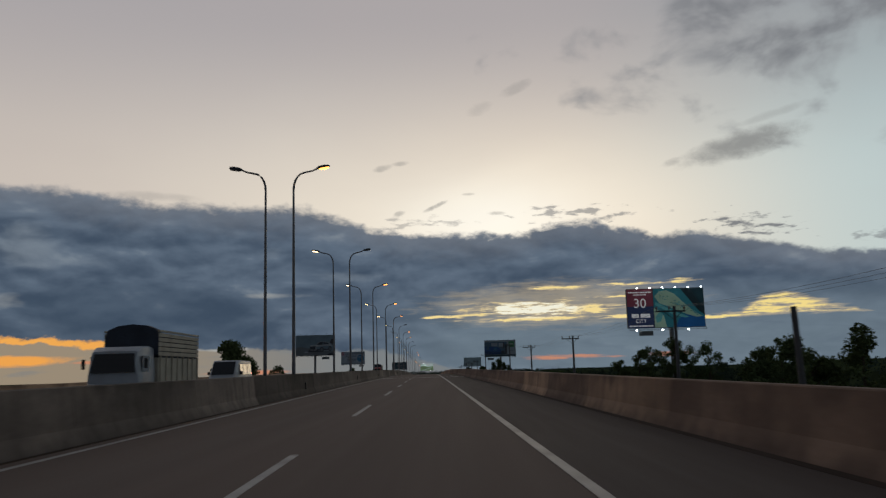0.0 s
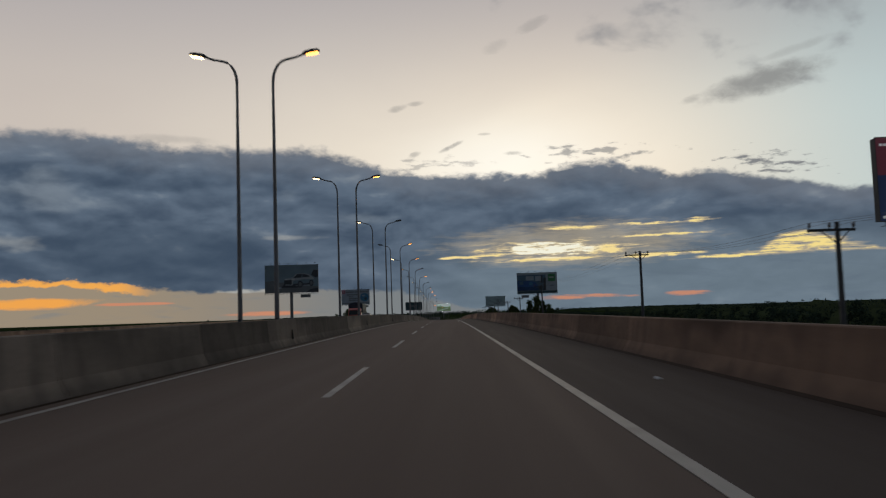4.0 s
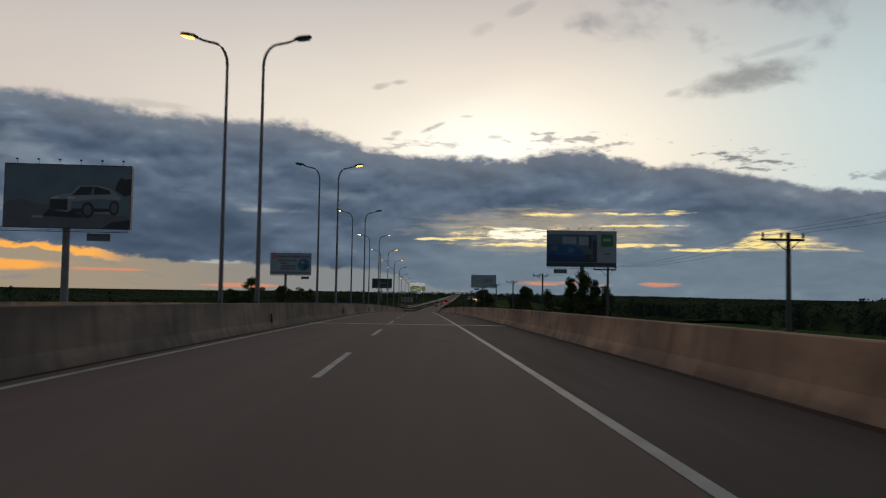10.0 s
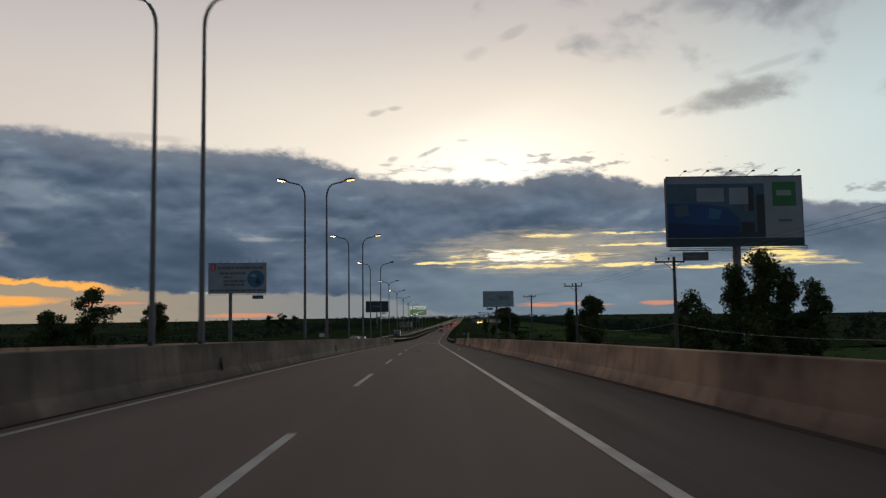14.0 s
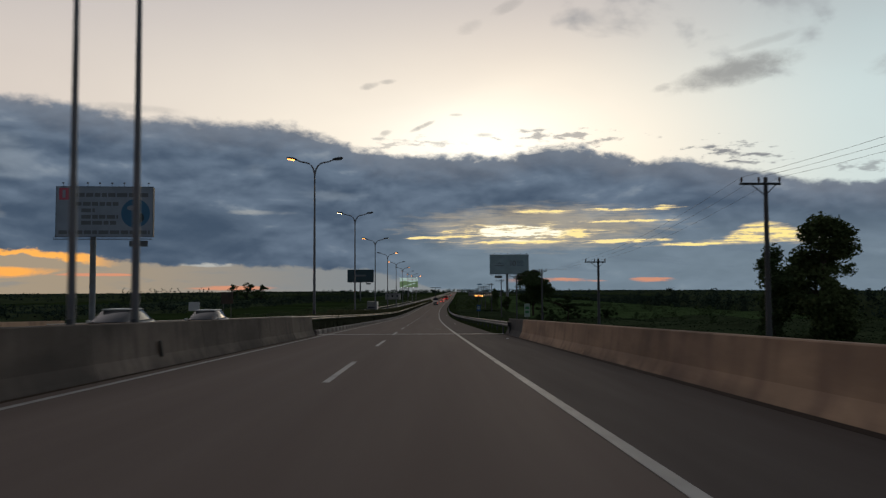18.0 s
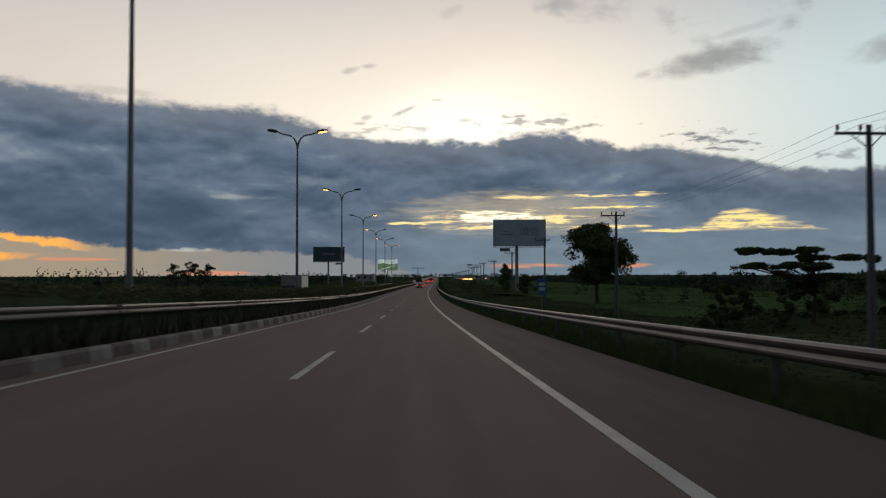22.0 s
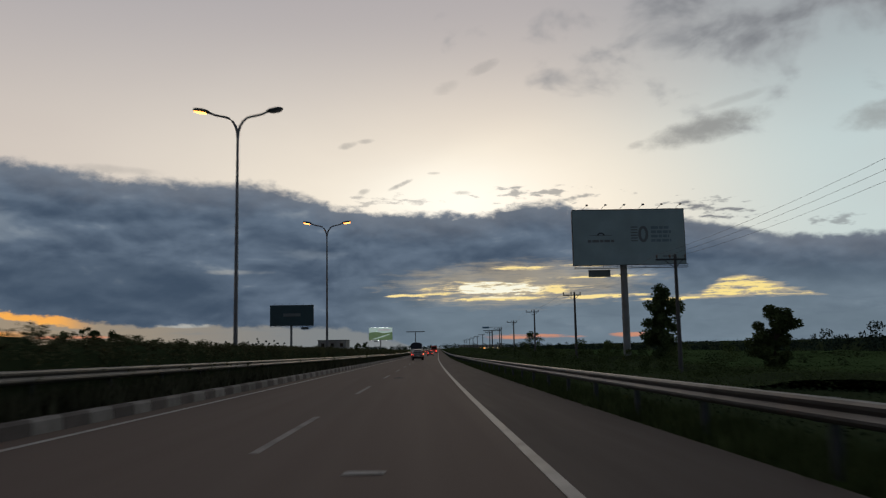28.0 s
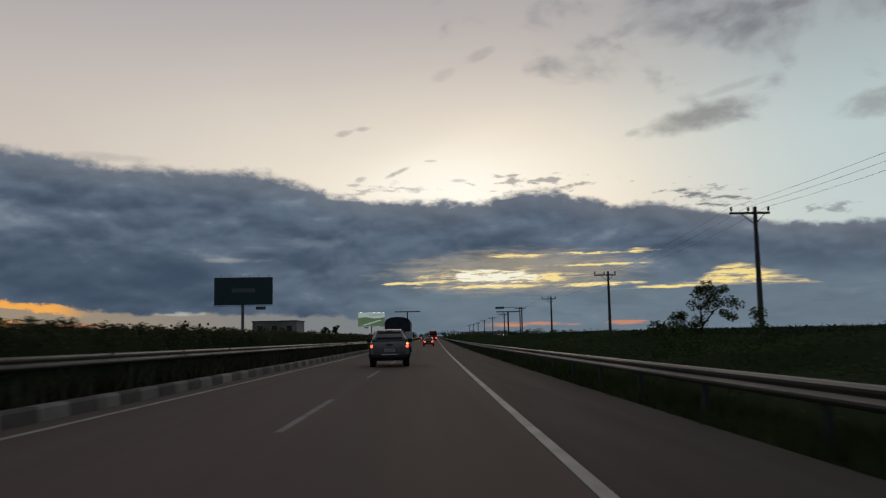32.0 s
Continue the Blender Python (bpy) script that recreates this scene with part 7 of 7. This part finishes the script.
verge("median_grass", "rough grass on the raised median", 52, 520, 960, -10.7, -8.5, 130000, 0.46, GRASS_DARK)


# ---------------------------------------------------------------- buildings, signs and far supports
def shed(label, s, u, w, d, h, top_z, wall=None):
    r = thing("building", label, "building")
    z0 = ground_height(s, u)
    H = top_z - z0
    r.matrix_world = stand(s, u, z=z0)
    part("wall", Mesh().box(-w / 2, w / 2, -d / 2, d / 2, -0.3, H, 0.02), wall or PLASTER, r)
    part("roof", Mesh().box(-w / 2 - 0.2, w / 2 + 0.2, -d / 2 - 0.2, d / 2 + 0.2, H, H + 0.18, 0.02), ROOF, r)
    for k in range(int(w // 3)):
        x = -w / 2 + 1.5 + 3 * k
        win = part("window", Mesh().box(x - 0.5, x + 0.5, -d / 2 - 0.04, -d / 2 + 0.06, H - 2.0, H - 0.9), GLASS, r)
        part("window_sill", Mesh().box(x - 0.6, x + 0.6, -d / 2 - 0.1, -d / 2 - 0.03, H - 2.08, H - 2.0), PLASTER, win)
    return r


shed("flat-roofed grey building behind the hedge", 985, -34, 9, 10, 5, -5.7)
far = shed("long low building with lit windows near the skyline", 1500, 40, 40, 14, 6, -7.0)
for k in range(9):
    part("lit_window", Mesh().box(-17 + 4 * k, -16.3 + 4 * k + 0.4 * (k % 3), -7.12, -7.0, 2.6, 3.1), LIT_WINDOW, far, "warm lit window")

tp = thing("sign_support", "tall steel T-shaped support on the median", "sign support")
tp.matrix_world = stand(1064, -8.8 - 0.85, h=0.28)
part("mast", Mesh().tube([(0, 0, 0), (0, 0, 9.0)], [0.22, 0.16], 12), DARK_METAL, tp, smooth=True)
part("boom", Mesh().box(-3.9, 3.9, -0.15, 0.15, 8.8, 9.1, 0.02), DARK_METAL, tp)
gp = thing("roadside_gantry", "steel frame with a small sign panel beside the road", "gantry")
gp.matrix_world = stand(1128, 26.0, z=ground_height(1128, 26))
hz = 1.0 - ground_height(1128, 26)
part("mast", Mesh().tube([(1.0, 0, -0.3), (1.0, 0, hz - 1.6)], 0.3, 12), DARK_METAL, gp)
part("mast", Mesh().tube([(5.6, 0, -0.3), (5.6, 0, hz)], 0.2, 12), DARK_METAL, gp)
part("boom", Mesh().box(-3.6, 5.6, -0.12, 0.12, hz - 1.85, hz - 1.5, 0.02), DARK_METAL, gp)
part("upper_rail", Mesh().box(-0.4, 5.6, -0.06, 0.06, hz - 0.1, hz + 0.05), DARK_METAL, gp)
part("sign_panel", Mesh().box(-3.8, -0.4, -0.12, 0.0, hz - 0.55, hz + 0.3, 0.02), V_CIRCLE, gp, "small blue-grey sign panel")
for s, u, top, hw, hh, label in ((533.5, 5.8, 1.9, 0.21, 1.0, "narrow pale green roadside marker on a steel post"), (632.0, 7.7, 2.4, 0.34, 1.2, "blue roadside sign with pale bars on a steel post")):
    zt = road_z(s) + top - ground_height(s, u)
    m = thing("marker_sign", label, "road sign", "roadside markers")
    m.matrix_world = stand(s, u, z=ground_height(s, u))
    part("sign_post", Mesh().tube([(0, 0, -0.2), (0, 0, zt)], 0.04, 8), GALV, m)
    part("sign_panel", Mesh().box(-hw, hw, -0.05, -0.02, zt - hh, zt, 0.01), V_SIGN if hw < 0.3 else V_BLUE, m, "pale panel" if hw < 0.3 else "blue panel")
    for k in range(2):
        part("lettering_bar", Mesh().box(-hw * 0.7, hw * 0.7, -0.06, -0.048, zt - hh * (0.42 + 0.3 * k), zt - hh * (0.22 + 0.3 * k)), V_GREEN if hw < 0.3 else V_SIGN, m)

for s, u, zt, hw, hh, ma, lab, plab in ((580.0, -28.1, -3.45, 0.8, 1.55, TIN, "brown sheet-metal sign seen from the back on two posts", "ribbed brown sheet"), (562.0, -27.2, -4.5, 0.6, 0.95, V_WHITE, "small pale sign panel on a post beyond the oncoming lanes", "pale panel")):
    z0 = ground_height(s, u)
    m = thing("road_sign", lab, "road sign", "signs beyond the oncoming lanes")
    m.matrix_world = stand(s, u, z=z0)
    for x in ((-0.5, 0.5) if hw > 0.7 else (0.0,)):
        part("sign_post", Mesh().tube([(x, 0.06, -0.3), (x, 0.06, zt - z0 - 0.1)], 0.05, 8), GALV, m)
    pn = part("sign_panel", Mesh().box(-hw, hw, -0.04, 0.0, zt - z0 - hh, zt - z0, 0.01), ma, m, plab)
    if hw > 0.7:
        for k in range(5):
            x = -0.64 + 0.32 * k
            part("rib", Mesh().box(x - 0.04, x + 0.04, -0.07, -0.038, zt - z0 - hh + 0.03, zt - z0 - 0.03, 0.008), ma, pn)

# ---------------------------------------------------------------- small marks on the parapet and the road
for n in range(-1, 15):
    s = 44.4 + 31.97 * n
    d = thing("drain_slot", "dark slanted drain slot in the median parapet", "drain", "parapet drains")
    d.matrix_world = stand(s, -8.19, h=0.0)
    part("slot_recess", Mesh().loft([[(0.0, -0.16, 0.62), (0.0, -0.04, 0.64), (0.0, 0.14, 0.26), (0.0, 0.02, 0.24)], [(0.05, -0.16, 0.62), (0.05, -0.04, 0.64), (0.055, 0.14, 0.26), (0.055, 0.02, 0.24)]]), BLACK_PLASTIC, d)
rb = random.Random(21)
for s, u, w, l in ((634.3, -2.35, 0.42, 1.5), (631.6, -3.9, 0.5, 0.9), (637.5, -4.4, 0.5, 0.8), (436.0, -2.6, 0.4, 1.6), (292.0, -1.2, 0.45, 1.4), (760.0, -2.9, 0.4, 1.2)):
    st = tagged(new("tar_stain"), "dark tar stain on the asphalt of the lane", "road stain", "road stains", "structure")
    st.matrix_world = stand(s, u, h=0.0)
    ring = [(w * math.cos(a) * rb.uniform(0.6, 1.1), l * math.sin(a) * rb.uniform(0.6, 1.1)) for a in np.linspace(0, math.tau, 15)[:-1]]
    part("stain", Mesh().loft([[(x, y, 0.0) for x, y in ring], [(x * 0.9, y * 0.9, 0.004) for x, y in ring]]), TAR, st)
FLAT = ((534.6, -0.9), (725.5, -2.08))
for s, u in ((356.5, 0.48), (534.6, -0.9), (725.5, -2.08), (440.3, 0.82), (340.2, 1.28), (351.3, 2.3), (204.8, -0.42), (719.6, 0.89), (511.1, 2.1), (120.0, 1.6), (268.0, 1.9), (560.0, 1.2), (660.0, 1.7)):
    sc = thing("litter_scrap", "small pale scrap of litter lying on the asphalt", "litter", "roadside litter")
    sc.matrix_world = stand(s, u, h=0.006, turn=0.0 if (s, u) in FLAT else rb.uniform(0, 90))
    w = rb.uniform(0.05, 0.09)
    if (s, u) in FLAT:
        part("scrap", Mesh().loft([[(-0.24, -0.1, 0), (0.22, -0.08, 0), (0.25, 0.1, 0), (-0.2, 0.12, 0)], [(-0.23, -0.1, 0.004), (0.2, -0.08, 0.012), (0.24, 0.1, 0.005), (-0.19, 0.11, 0.01)]]), V_SCRAP, sc)
        continue
    part("scrap", Mesh().loft([[(-w, -w, 0), (w, -w * 0.8, 0.0), (w * 0.9, w, 0.0), (-w * 0.7, w * 0.8, 0.0)], [(-w * 0.8, -w, 0.03), (w, -w * 0.7, 0.012), (w * 0.7, w, 0.04), (-w * 0.5, w * 0.6, 0.02)]]), V_WHITE, sc)
